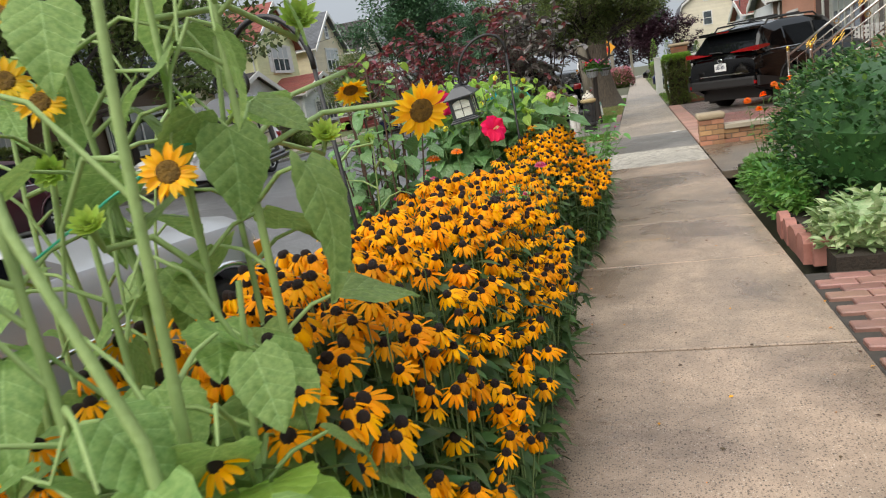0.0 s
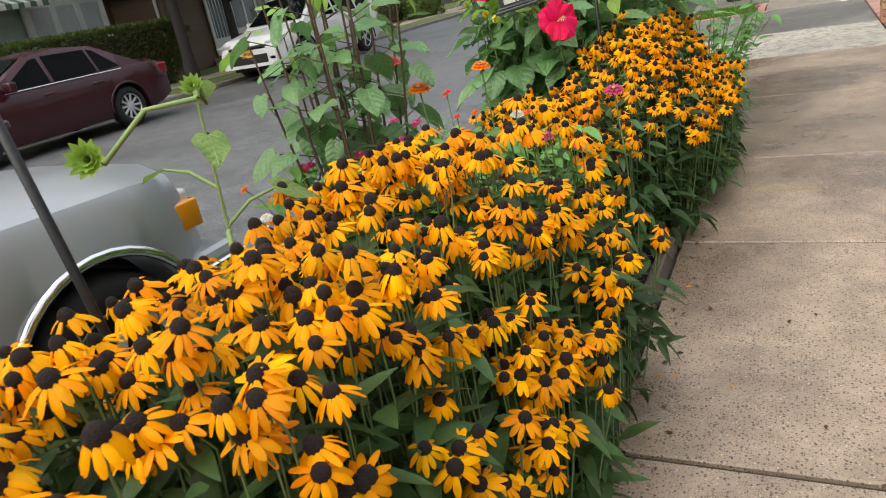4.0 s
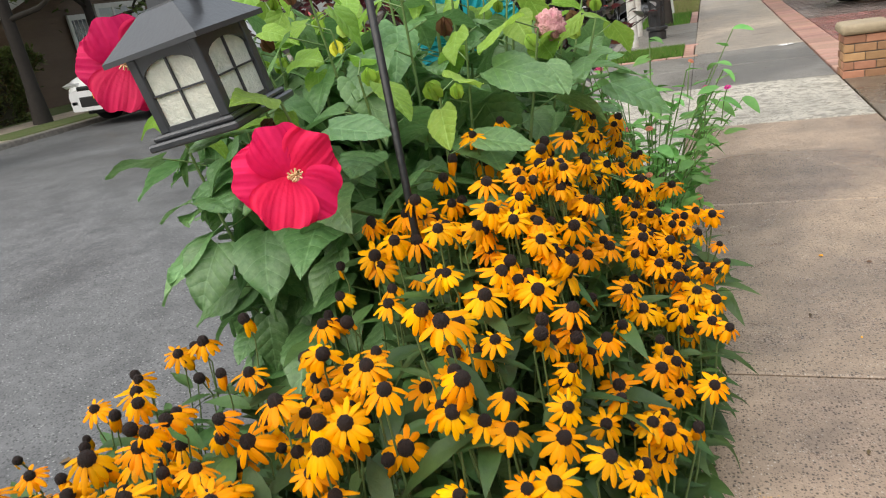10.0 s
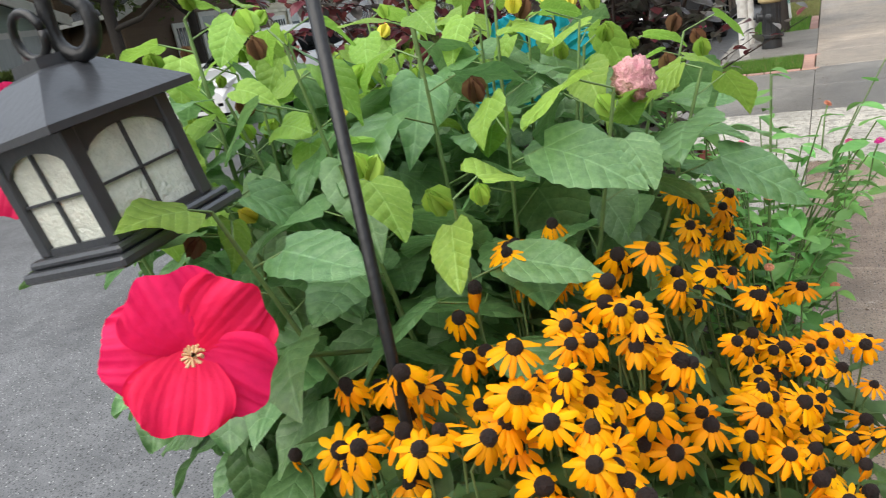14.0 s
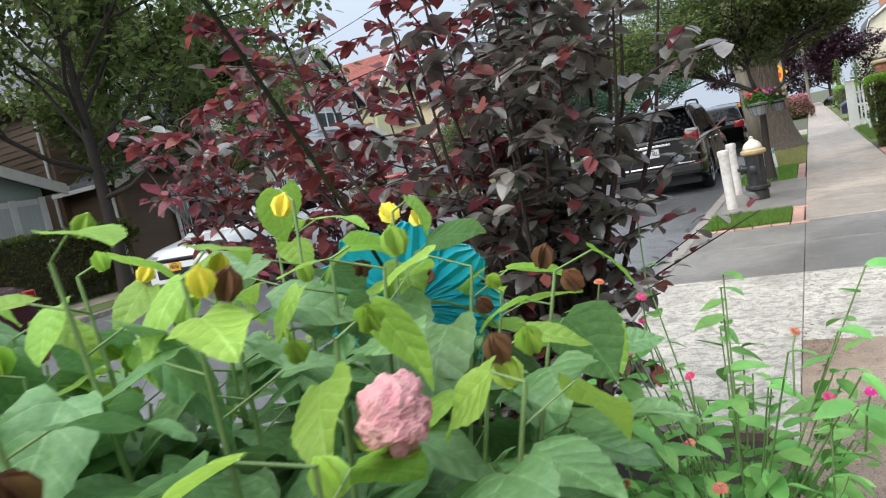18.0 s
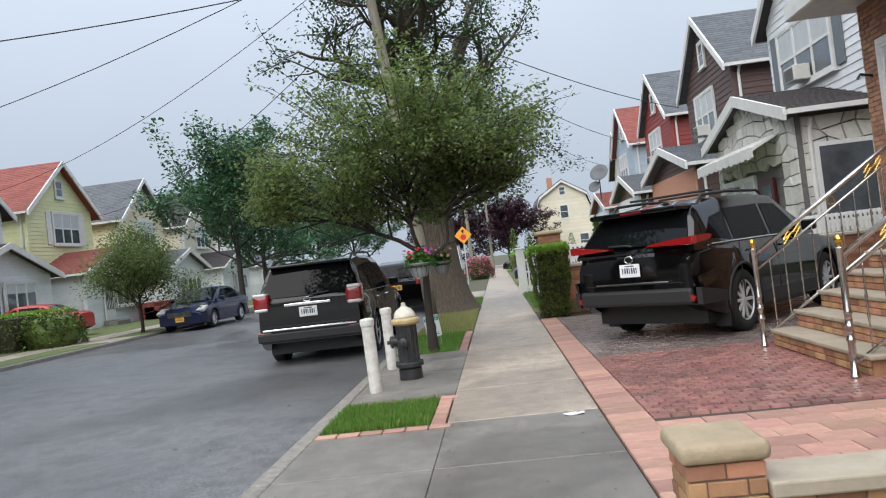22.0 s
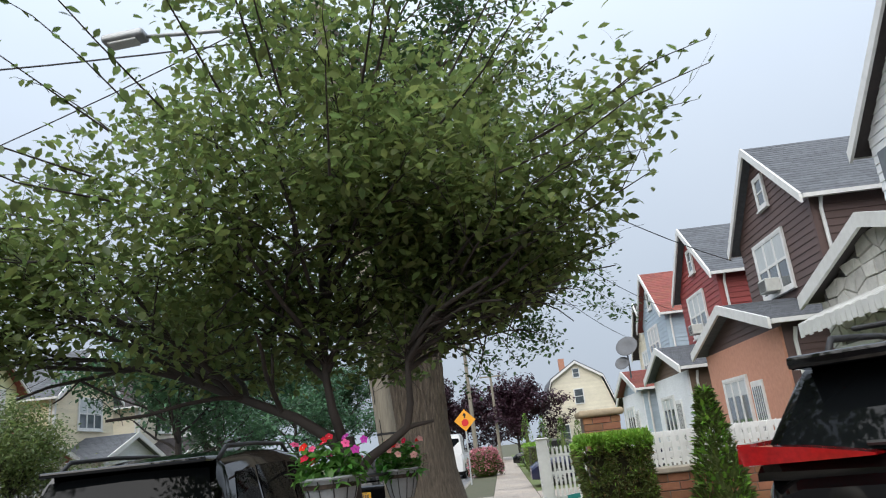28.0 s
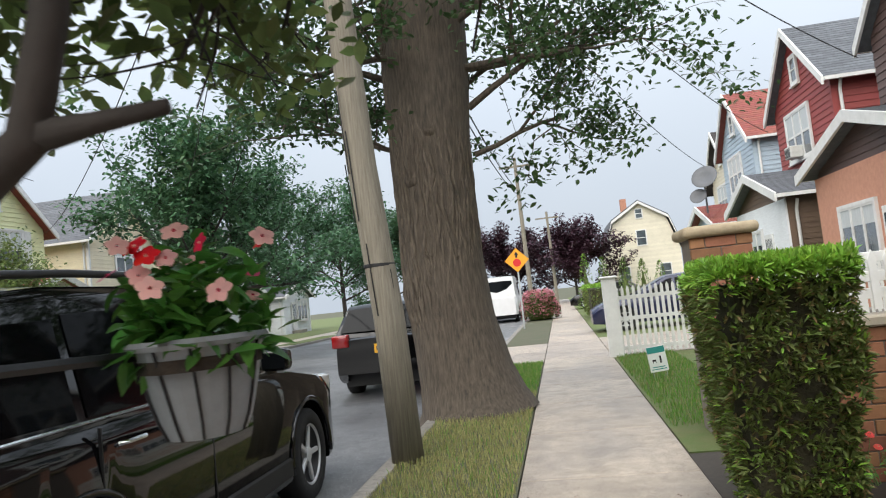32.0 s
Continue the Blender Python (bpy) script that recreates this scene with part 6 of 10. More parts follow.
def hedge_block(name, label, x0, y0, x1, y1, h, n, seed, top=0.10, size=0.045, lower=M_hedge, upper=M_hedgetop):
    """A clipped hedge: a dark woody core and many short shoots over its faces."""
    random.seed(seed)
    thing = empty(name, label, "hedge", at=pose((x0 + x1) / 2, (y0 + y1) / 2, 0))
    dx, dy = (x1 - x0) / 2, (y1 - y0) / 2
    part("twig_core", box(-dx * 0.66, -dy * 0.66, 0, dx * 0.66, dy * 0.66, h * 0.93, 0.03), M_hedgecore, thing)
    ms = Mesh()
    v, f = simple_leaf(0.14)
    for _ in range(n):
        z = h * random.random() ** 0.8
        s = random.choice((0, 1, 2, 3, 4, 4))
        taper = 0.72 + 0.28 * min(1.0, 1.4 * z / h)
        bulge = 1 + 0.06 * math.sin(z * 9 + s)
        if s == 4:
            p, yaw, pitch = (rnd(-dx, dx), rnd(-dy, dy), h * rnd(0.96, 1.02)), rnd(0, 360), rnd(35, 85)
        else:
            side = [(0, -1), (1, 0), (0, 1), (-1, 0)][s]
            along = rnd(-1, 1)
            p = ((side[0] if side[0] else along) * dx * taper * bulge * rnd(0.9, 1.02), (side[1] if side[1] else along) * dy * taper * bulge * rnd(0.9, 1.02), z)
            yaw, pitch = math.degrees(math.atan2(-side[0], side[1])) + rnd(-50, 50), rnd(-20, 60)
            if noise.noise(Vector((p[0] * 9, p[1] * 9, p[2] * 7))) < -0.22:
                continue
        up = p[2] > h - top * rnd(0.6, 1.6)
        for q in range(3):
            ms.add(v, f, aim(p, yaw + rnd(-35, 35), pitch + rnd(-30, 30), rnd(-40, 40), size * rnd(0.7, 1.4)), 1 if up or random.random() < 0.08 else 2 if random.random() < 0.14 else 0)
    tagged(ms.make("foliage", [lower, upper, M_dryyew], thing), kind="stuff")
    return thing


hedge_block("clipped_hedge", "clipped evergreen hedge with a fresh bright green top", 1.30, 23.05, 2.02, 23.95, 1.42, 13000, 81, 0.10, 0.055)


def cone_bush(x, y, h, r, seed, n=900):
    random.seed(seed)
    thing = empty("cone_evergreen", "narrow cone-shaped evergreen bush in a garden", "shrub", "cone evergreens", at=pose(x, y, 0))
    ms = Mesh()
    v, f = simple_leaf(0.2)
    for _ in range(n):
        t = random.random() ** 1.3
        a, R = rnd(0, 6.283), r * (1 - t) ** 0.8 * rnd(0.75, 1.08) + 0.02
        ms.add(v, f, aim((R * math.cos(a), R * math.sin(a), 0.08 + h * t), math.degrees(a) - 90 + rnd(-40, 40), rnd(10, 80), rnd(-40, 40), rnd(0.06, 0.12) * (0.6 + r)), 0 if random.random() < 0.7 else 1)
    part("stem", cyl(0, 0, 0, h * 0.8, r * 0.55, 0.01, 10), M_hedge, thing)
    tagged(ms.make("foliage", [M_hedge, M_hedgetop], thing), kind="stuff")


cone_bush(2.75, 23.3, 1.75, 0.36, 82, 3600)
for k, (x, y) in enumerate(((1.9, 57), (2.9, 58), (4.0, 58), (5.0, 58.5), (6.0, 59))):
    cone_bush(x, y, 2.9 - 0.18 * k, 0.55, 83 + k)

# ---- grass: tufts of blades ----
M_blade = leafy("grass_blade", (0.17, 0.34, 0.05), (0.10, 0.23, 0.035), 0.6, 0.35, 0.35)
M_dryblade = leafy("dry_grass_blade", (0.40, 0.35, 0.16), (0.25, 0.26, 0.10), 0.7, 0.3, 0.35)


def grass(name, label, x0, x1, y0, y1, n, h, seed, mats, dry=lambda x, y: 0.0, skip=None):
    random.seed(seed)
    ms = Mesh()
    ident = Matrix.Identity(4)
    for _ in range(n):
        x, y = rnd(x0, x1), rnd(y0, y1)
        if skip and skip(x, y):
            continue
        a, hh, w = rnd(0, 6.283), h * rnd(0.5, 1.3), rnd(0.002, 0.004)
        cx, cy, lx, ly = math.cos(a) * w, math.sin(a) * w, rnd(-0.5, 0.5) * hh, rnd(-0.5, 0.5) * hh
        ms.add([(x - cx, y - cy, -0.015), (x + cx, y + cy, -0.015), (x + lx * 0.5 + cx * 0.7, y + ly * 0.5 + cy * 0.7, hh * 0.6), (x + lx * 0.5 - cx * 0.7, y + ly * 0.5 - cy * 0.7, hh * 0.6), (x + lx, y + ly, hh)],
               [(0, 1, 2, 3), (3, 2, 4)], ident, 1 if random.random() < dry(x, y) else 0)
    return ms.make(name, mats, None, kind="stuff", label=label, category="grass")


grass("grass_patch", "small patch of bright green mown grass edged with brick", -1.12, -0.15, 14.92, 16.02, 9000, 0.05, 91, [M_blade, M_dryblade], lambda x, y: 0.06)
grass("tree_lawn", "strip of grass, dry and trodden round the tree roots", -1.13, -0.02, 19.72, 33.0, 32000, 0.055, 92, [M_blade, M_dryblade], lambda x, y: 0.08 if y < 22.3 else 0.9 if y < 29 else 0.2, lambda x, y: x > -0.16 and y < 22.4)
grass("yard_grass", "green grass and weeds beside the pavement", 1.36, 2.4, 26.0, 32.9, 9000, 0.06, 93, [M_blade, M_dryblade], lambda x, y: 0.2)

# ---- parked vehicles ----
def paint(name, color, rough=0.22, flake=0.0):
    return material(name, color, rough, metal=flake, coat=0.22, color2=tuple(c * 0.93 for c in color), scale=3.0, spec=0.4)


M_black = paint("black_car_paint", (0.003, 0.003, 0.0034), 0.05)
M_silver = paint("silver_car_paint", (0.42, 0.43, 0.45), 0.3, 0.35)
M_white = paint("white_car_paint", (0.80, 0.80, 0.80))
M_maroon = paint("maroon_car_paint", (0.045, 0.008, 0.013), 0.25)
M_navy = paint("navy_car_paint", (0.012, 0.016, 0.05), 0.25)
M_redcar = paint("red_car_paint", (0.45, 0.015, 0.015), 0.25)
M_autoglass = material("tinted_car_glass", (0.005, 0.006, 0.007), 0.04, spec=0.16)
M_rubber = material("tyre_rubber", (0.018, 0.018, 0.018), 0.85, var=0.3, scale=60.0, bump=0.3)
M_trim = material("black_plastic_trim", (0.018, 0.018, 0.019), 0.6, var=0.2, scale=50.0)
M_chrome = material("chrome", (0.85, 0.85, 0.86), 0.12, metal=1.0)
M_alloy = material("alloy_rim", (0.62, 0.63, 0.64), 0.42, metal=0.35)
M_taillight = material("red_lamp_lens", (0.34, 0.008, 0.01), 0.12, coat=1.0, var=0.4, scale=30.0)
M_clearlight = material("clear_lamp_lens", (0.72, 0.72, 0.7), 0.12, coat=1.0, var=0.3, scale=40.0)
M_amber = material("amber_lamp_lens", (0.8, 0.28, 0.01), 0.2, coat=1.0)
M_plate = material("number_plate", (0.78, 0.8, 0.8), 0.5, var=0.1, scale=20.0)
M_plateyellow = material("yellow_number_plate", (0.85, 0.45, 0.03), 0.5, var=0.1, scale=20.0)
M_ink = material("dark_plate_bars", (0.03, 0.035, 0.07), 0.6)


def lerp(pairs, x):
    """Linear through (x, value) pairs."""
    if x <= pairs[0][0]:
        return pairs[0][1]
    for (a, u), (b, v) in zip(pairs, pairs[1:]):
        if x <= b:
            return u + (v - u) * (x - a) / (b - a)
    return pairs[-1][1]


def wheel_parts(parent, x, y, r, width, side, spokes, rim_mat):
    turn = pose(x, y, r, 0, 90 * side, 0)
    prof = [(r * 0.62, -width / 2), (r * 0.93, -width / 2), (r, -width * 0.36), (r, width * 0.36), (r * 0.93, width / 2), (r * 0.66, width / 2), (r * 0.64, width * 0.3), (r * 0.62, 0)]
    tyre = part("wheel", lathe(prof, 28), M_rubber, parent, smooth=True)
    tyre.matrix_basis = turn
    rim = bmesh.new()
    lathe([(r * 0.66, width * 0.18), (r * 0.665, width * 0.44), (r * 0.62, width * 0.44), (r * 0.60, width * 0.30), (r * 0.58, width * 0.1), (0.01, width * 0.08)], 28, rim)
    part("rim_well", rim, M_trim, tyre, smooth=True)
    sp = bmesh.new()
    for k in range(spokes):
        a = 360 * k / spokes
        own = box(-r * 0.055, r * 0.08, width * 0.26, r * 0.055, r * 0.63, width * 0.38, 0.006)
        merge(sp, own, pose(0, 0, 0, 0, 0, a))
    lathe([(r * 0.17, width * 0.2), (r * 0.16, width * 0.4), (r * 0.08, width * 0.43), (0.003, width * 0.43)], 14, sp)
    tube([(r * 0.64 * math.cos(a), r * 0.64 * math.sin(a), width * 0.41) for a in (2 * math.pi * k / 28 for k in range(29))], r * 0.035, 6, sp, False)
    part("rim", sp, rim_mat, tyre)
    return tyre


def car(name, label, at, c, paint_mat):
    """A car that faces +y, built from its profile: c holds its sizes in metres."""
    L, W, H = c["L"], c["W"], c["H"]
    thing = empty(name, label, "car", c.get("group", ""), at=at)
    yf, yr = L / 2 - c["front"], -L / 2 + c["rear"]
    r, ra = c["r"], c["r"] + 0.065
    N = int(L / 0.055)
    secs = []
    for k in range(N + 1):
        y = -L / 2 + L * k / N
        end = max(0.0, (abs(y) - (L / 2 - 0.55)) / 0.55)
        w = W / 2 * (1 - (0.16 if y > 0 else 0.10) * end ** 2.2)
        top = lerp(c["top"], y)
        low = lerp(c["low"], y)
        for yw in (yf, yr):
            if abs(y - yw) < ra:
                low = max(low, r + math.sqrt(ra * ra - (y - yw) ** 2))
        mid = min(top - 0.08, max(low + 0.03, c["belt"] * 0.72))
        secs.append([(w * 0.80, low), (w - 0.015, low), (w, low + 0.025), (w + 0.012 * (1 - end), mid), (w - 0.012, top - 0.09), (w - 0.05, top - 0.02), (w * 0.78, top + c.get("crown", 0.02)), (w * 0.4, top + c.get("crown", 0.02) * 1.5), (0, top + c.get("crown", 0.02) * 1.7)])
    b = bmesh.new()
    rings = []
    for k, sec in enumerate(secs):
        y = -L / 2 + L * k / N
        rings.append([b.verts.new((x, y, z)) for x, z in sec] + [b.verts.new((-x, y, z)) for x, z in reversed(sec[:-1])])
    for p, q in zip(rings, rings[1:]):
        for i in range(len(p) - 1):
            b.faces.new((p[i], q[i], q[i + 1], p[i + 1]))
    b.faces.new(rings[0])
    b.faces.new(list(reversed(rings[-1])))
    bmesh.ops.recalc_face_normals(b, faces=b.faces[:])
    body = part("body", b, paint_mat, thing, smooth=True)
    es = body.modifiers.new("crease", "EDGE_SPLIT")
    es.split_angle = radians(38)
    part("underbody", box(-W / 2 + 0.14, -L / 2 + 0.35, 0.2, W / 2 - 0.14, L / 2 - 0.35, 0.62), M_trim, thing)
    # cabin
    belt, wb, wr = c["belt"], W / 2 - 0.055, W / 2 - c.get("tumble", 0.24)
    roof = c["roof"]
    ya, yb = roof[0][0], roof[-1][0]
    cab = bmesh.new()
    M = 40
    rings = []
    for k in range(M + 1):
        y = ya + (yb - ya) * k / M
        h = lerp(roof, y)
        f = max(0.0, (h - belt) / (H - belt))
        wt = wb + (wr - wb) * f
        base = min(belt - 0.04, h - 0.02)
        sec = [(wb + 0.004, base), (wb + (wt - wb) * 0.9, base + (h - base) * 0.9), (wt - 0.03, h), (wt * 0.6, h + 0.022 * f), (0, h + 0.03 * f)]
        rings.append([cab.verts.new((x, y, z)) for x, z in sec] + [cab.verts.new((-x, y, z)) for x, z in reversed(sec[:-1])])
    for p, q in zip(rings, rings[1:]):
        for i in range(len(p) - 1):
            cab.faces.new((p[i], q[i], q[i + 1], p[i + 1]))
    cab.faces.new(rings[0])
    cab.faces.new(list(reversed(rings[-1])))
    bmesh.ops.recalc_face_normals(cab, faces=cab.faces[:])
    cabin = part("cabin", cab, paint_mat, thing, smooth=True)
    es = cabin.modifiers.new("crease", "EDGE_SPLIT")
    es.split_angle = radians(34)

    def side_x(y, z):
        h = lerp(roof, y)
        f = max(0.0, (h - belt) / (H - belt))
        wt = wb + (wr - wb) * f
        base = min(belt - 0.04, h - 0.02)
        t = max(0.0, min(1.0, (z - base) / max(0.05, (h - base) * 0.9)))
        return wb + 0.004 + (wb + (wt - wb) * 0.9 - wb - 0.004) * t

    for s in (1, -1):
        for quad in c["windows"]:
            g = bmesh.new()
            n = 6
            grid = []
            for i in range(n + 1):
                u = i / n
                (y0, z0), (y1, z1), (y2, z2), (y3, z3) = quad
                row = []
                for j in range(4):
                    v = j / 3
                    y = (y0 * (1 - u) + y1 * u) * (1 - v) + (y3 * (1 - u) + y2 * u) * v
                    z = (z0 * (1 - u) + z1 * u) * (1 - v) + (z3 * (1 - u) + z2 * u) * v
                    row.append(g.verts.new((s * (side_x(y, z) + 0.006), y, z)))
                grid.append(row)
            for i in range(n):
                for j in range(3):
                    g.faces.new((grid[i][j], grid[i + 1][j], grid[i + 1][j + 1], grid[i][j + 1]))
            bmesh.ops.solidify(g, geom=g.faces[:], thickness=0.004)
            bmesh.ops.recalc_face_normals(g, faces=g.faces[:])
            part("side_window", g, M_autoglass, thing)
        part("window_trim", tube([(s * (wb + 0.012), c["windows"][0][0][0] + 0.02, belt + 0.012), (s * (wb + 0.012), (c["windows"][-1][1][0] + c["windows"][0][0][0]) / 2, belt + 0.015), (s * (wb + 0.012), c["windows"][-1][1][0] - 0.02, belt + 0.01)], 0.008, 6), c.get("trim", M_chrome), thing)
        # mirror and door handles
        ym = c["mirror"]
        mb = box(-0.10, -0.06, -0.075, 0.10, 0.07, 0.075, 0.035, seg=3)
        mo = part("mirror", mb, paint_mat, thing, smooth=True)
        mo.matrix_basis = pose(s * (W / 2 + 0.075), ym, belt + 0.09)
        part("mirror_glass", box(-0.085, -0.064, -0.055, 0.085, -0.0605, 0.055), M_autoglass, mo)
        for yd in c["handles"]:
            part("door_handle", tube([(s * (W / 2 - 0.012), yd - 0.09, belt - 0.12), (s * (W / 2 + 0.028), yd - 0.07, belt - 0.115), (s * (W / 2 + 0.028), yd + 0.07, belt - 0.115), (s * (W / 2 - 0.012), yd + 0.09, belt - 0.12)], 0.012, 6), c.get("handle", paint_mat), thing)
        for yw in (yf, yr):
            wheel_parts(thing, s * (W / 2 - 0.115), yw, r, 0.225, s, c.get("spokes", 10), M_alloy)
            arch = tube([(s * (W / 2 + 0.004), yw + (ra + 0.012) * math.cos(a), r + (ra + 0.012) * math.sin(a)) for a in (radians(-8 + 196 * k / 20) for k in range(21))], 0.022, 6)
            part("arch_trim", arch, c.get("arch", paint_mat), thing, smooth=True)
    # front and rear glass
    for (y0, z0, y1, z1, side) in (c["screen"], c["back"]):
        h0, h1 = lerp(roof, y0), lerp(roof, y1)
        g = bmesh.new()
        wts = [(wb + (wr - wb) * max(0, (z - belt) / (H - belt))) - 0.075 for z in (z0, z1)]
        d = 0.012 * side
        rows_ = []
        for i in range(5):
            t = i / 4
            w_, y_, z_ = wts[0] + (wts[1] - wts[0]) * t, y0 + (y1 - y0) * t, z0 + (z1 - z0) * t
            rows_.append([g.verts.new((w_ * u, y_ + d + side * 0.02 * (1 - u * u), z_ + 0.012 + 0.02 * (1 - u * u) * t)) for u in (-1, -0.6, 0, 0.6, 1)])
        for i in range(4):
            for j in range(4):
                g.faces.new((rows_[i][j], rows_[i][j + 1], rows_[i + 1][j + 1], rows_[i + 1][j]))
        bmesh.ops.recalc_face_normals(g, faces=g.faces[:])
        part("windscreen" if side > 0 else "rear_window", g, M_autoglass, thing, smooth=True)
    return thing


def plate(thing, x, y, z, mat, face, turn=0.0, tip=0.0):
    p = part("number_plate", box(-0.155, -0.004, -0.08, 0.155, 0.004, 0.08, 0.003), mat, thing)
    p.matrix_basis = pose(x, y, z, tip, 0, 180 if face > 0 else 0)
    bars = bmesh.new()
    for k in range(7):
        box(-0.115 + 0.035 * k, -0.0062, -0.035, -0.115 + 0.035 * k + (0.022 if k % 3 else 0.014), -0.0042, 0.035, bm=bars)
    box(-0.07, -0.0062, 0.05, 0.07, -0.0042, 0.064, bm=bars)
    tagged(part("plate_bars", bars, M_ink, p), kind="stuff")
    return p


def lamp(name, thing, x0, y0, z0, x1, y1, z1, mat, bevel=0.025):
    return part(name, box(x0, y0, z0, x1, y1, z1, bevel, seg=2), mat, thing, smooth=True)


# older black SUV at the kerb
c = {"L": 4.79, "W": 1.91, "H": 1.74, "front": 0.93, "rear": 1.06, "r": 0.365, "belt": 1.09, "group": "cars parked on the near side",
     "top": [(-2.4, 1.05), (-2.2, 1.09), (0.95, 1.09), (1.3, 1.06), (2.1, 0.93), (2.4, 0.72)], "low": [(-2.4, 0.42), (-2.1, 0.33), (-1.9, 0.27), (1.9, 0.25), (2.4, 0.3)],
     "roof": [(-2.33, 1.09), (-2.02, 1.66), (-1.2, 1.735), (-0.3, 1.74), (0.35, 1.69), (1.15, 1.09)],
     "windows": [((-1.95, 1.13), (-1.25, 1.12), (-1.22, 1.58), (-1.72, 1.56)), ((-1.18, 1.12), (-0.22, 1.11), (-0.20, 1.62), (-1.15, 1.60)), ((-0.13, 1.11), (0.78, 1.12), (0.30, 1.58), (-0.11, 1.61))],
     "mirror": 0.72, "handles": (-0.95, 0.05), "screen": (1.06, 1.16, 0.42, 1.65, 1), "back": (-2.29, 1.15, -2.06, 1.60, -1), "spokes": 5, "handle": M_chrome}
suv = car("suv", "black older SUV with roof rails, parked at the kerb", pose(-2.75, 23.28, -0.14) @ Matrix.Diagonal((1.04, 1.02, 1.055, 1)), c, M_black)
for s in (1, -1):
    tl = lamp("tail_light", suv, s * 0.66, -2.43, 0.98, s * 0.93, -2.12, 1.24, M_taillight, 0.04)
    lamp("reversing_lens", tl, s * 0.68, -2.442, 0.955, s * 0.915, -2.14, 1.015, M_clearlight)
    lamp("lamp_top", tl, s * 0.69, -2.438, 1.20, s * 0.92, -2.13, 1.262, M_clearlight)
    lamp("reflector", suv, s * 0.66, -2.425, 0.55, s * 0.9, -2.37, 0.61, M_taillight, 0.008)
    rail = tube([(s * 0.70, -1.95, 1.66), (s * 0.70, -1.75, 1.775), (s * 0.70, -1.0, 1.80), (s * 0.69, -0.1, 1.80), (s * 0.68, 0.15, 1.70)], 0.02, 8)
    part("roof_rail", rail, M_trim, suv, smooth=True)
    lamp("headlight", suv, s * 0.55, 2.1, 0.72, s * 0.86, 2.36, 0.92, M_clearlight)
    part("door_sill", box(s * 0.93, -0.95, 0.30, s * 0.975, 1.0, 0.44, 0.012), M_trim, suv)
    for yd in (-1.2, -0.17):
        part("door_seam", box(s * 0.952, yd - 0.004, 0.42, s * 0.968, yd + 0.004, 1.07), M_trim, suv)
part("chrome_bar", box(-0.40, -2.425, 1.005, 0.40, -2.375, 1.055, 0.012, seg=2), M_chrome, suv)
part("rear_bumper", box(-0.9, -2.45, 0.44, 0.9, -2.2, 0.60, 0.03, seg=2), M_trim, suv)
part("bumper_strip", box(-0.80, -2.462, 0.625, 0.80, -2.38, 0.655, 0.008), M_chrome, suv)
part("tailgate_seam", box(-0.68, -2.412, 0.69, 0.68, -2.4, 0.70), M_trim, suv)
part("rear_wiper", tube([(0.0, -2.345, 1.15), (0.1, -2.36, 1.17), (0.36, -2.34, 1.19)], 0.012, 6), M_trim, suv)
part("spoiler", box(-0.70, -2.20, 1.655, 0.70, -1.85, 1.70, 0.018, seg=2), M_black, suv)
part("badge", tube([(0.055 * math.cos(a), -2.408, 1.10 + 0.038 * math.sin(a)) for a in (2 * math.pi * k / 18 for k in range(19))], 0.006, 5), M_chrome, suv)
plate(suv, 0.0, -2.41, 0.90, M_plate, -1)

# newer black SUV on the driveway
c = {"L": 4.95, "W": 1.93, "H": 1.72, "front": 0.95, "rear": 1.15, "r": 0.385, "belt": 1.12, "arch": M_trim,
     "top": [(-2.48, 1.02), (-2.35, 1.12), (0.95, 1.10), (1.35, 1.07), (2.2, 0.95), (2.48, 0.74)], "low": [(-2.48, 0.48), (-2.2, 0.36), (-1.9, 0.28), (1.9, 0.26), (2.48, 0.32)],
     "roof": [(-2.42, 1.12), (-2.02, 1.60), (-1.3, 1.70), (-0.4, 1.72), (0.35, 1.68), (1.25, 1.10)],
     "windows": [((-2.02, 1.22), (-1.38, 1.15), (-1.36, 1.52), (-1.72, 1.46)), ((-1.32, 1.15), (-0.28, 1.14), (-0.26, 1.58), (-1.28, 1.55)), ((-0.19, 1.14), (0.85, 1.14), (0.32, 1.56), (-0.17, 1.58))],
     "mirror": 0.8, "handles": (-1.0, 0.0), "screen": (1.15, 1.17, 0.42, 1.64, 1), "back": (-2.37, 1.18, -2.07, 1.545, -1), "spokes": 10, "tumble": 0.27}
suv2 = car("suv", "shiny black newer SUV with slim tail lights on the driveway", pose(4.09, 20.12, 0.0, 0, 0, -44.5) @ Matrix.Diagonal((1.0, 1.0, 1.08, 1)), c, M_black)
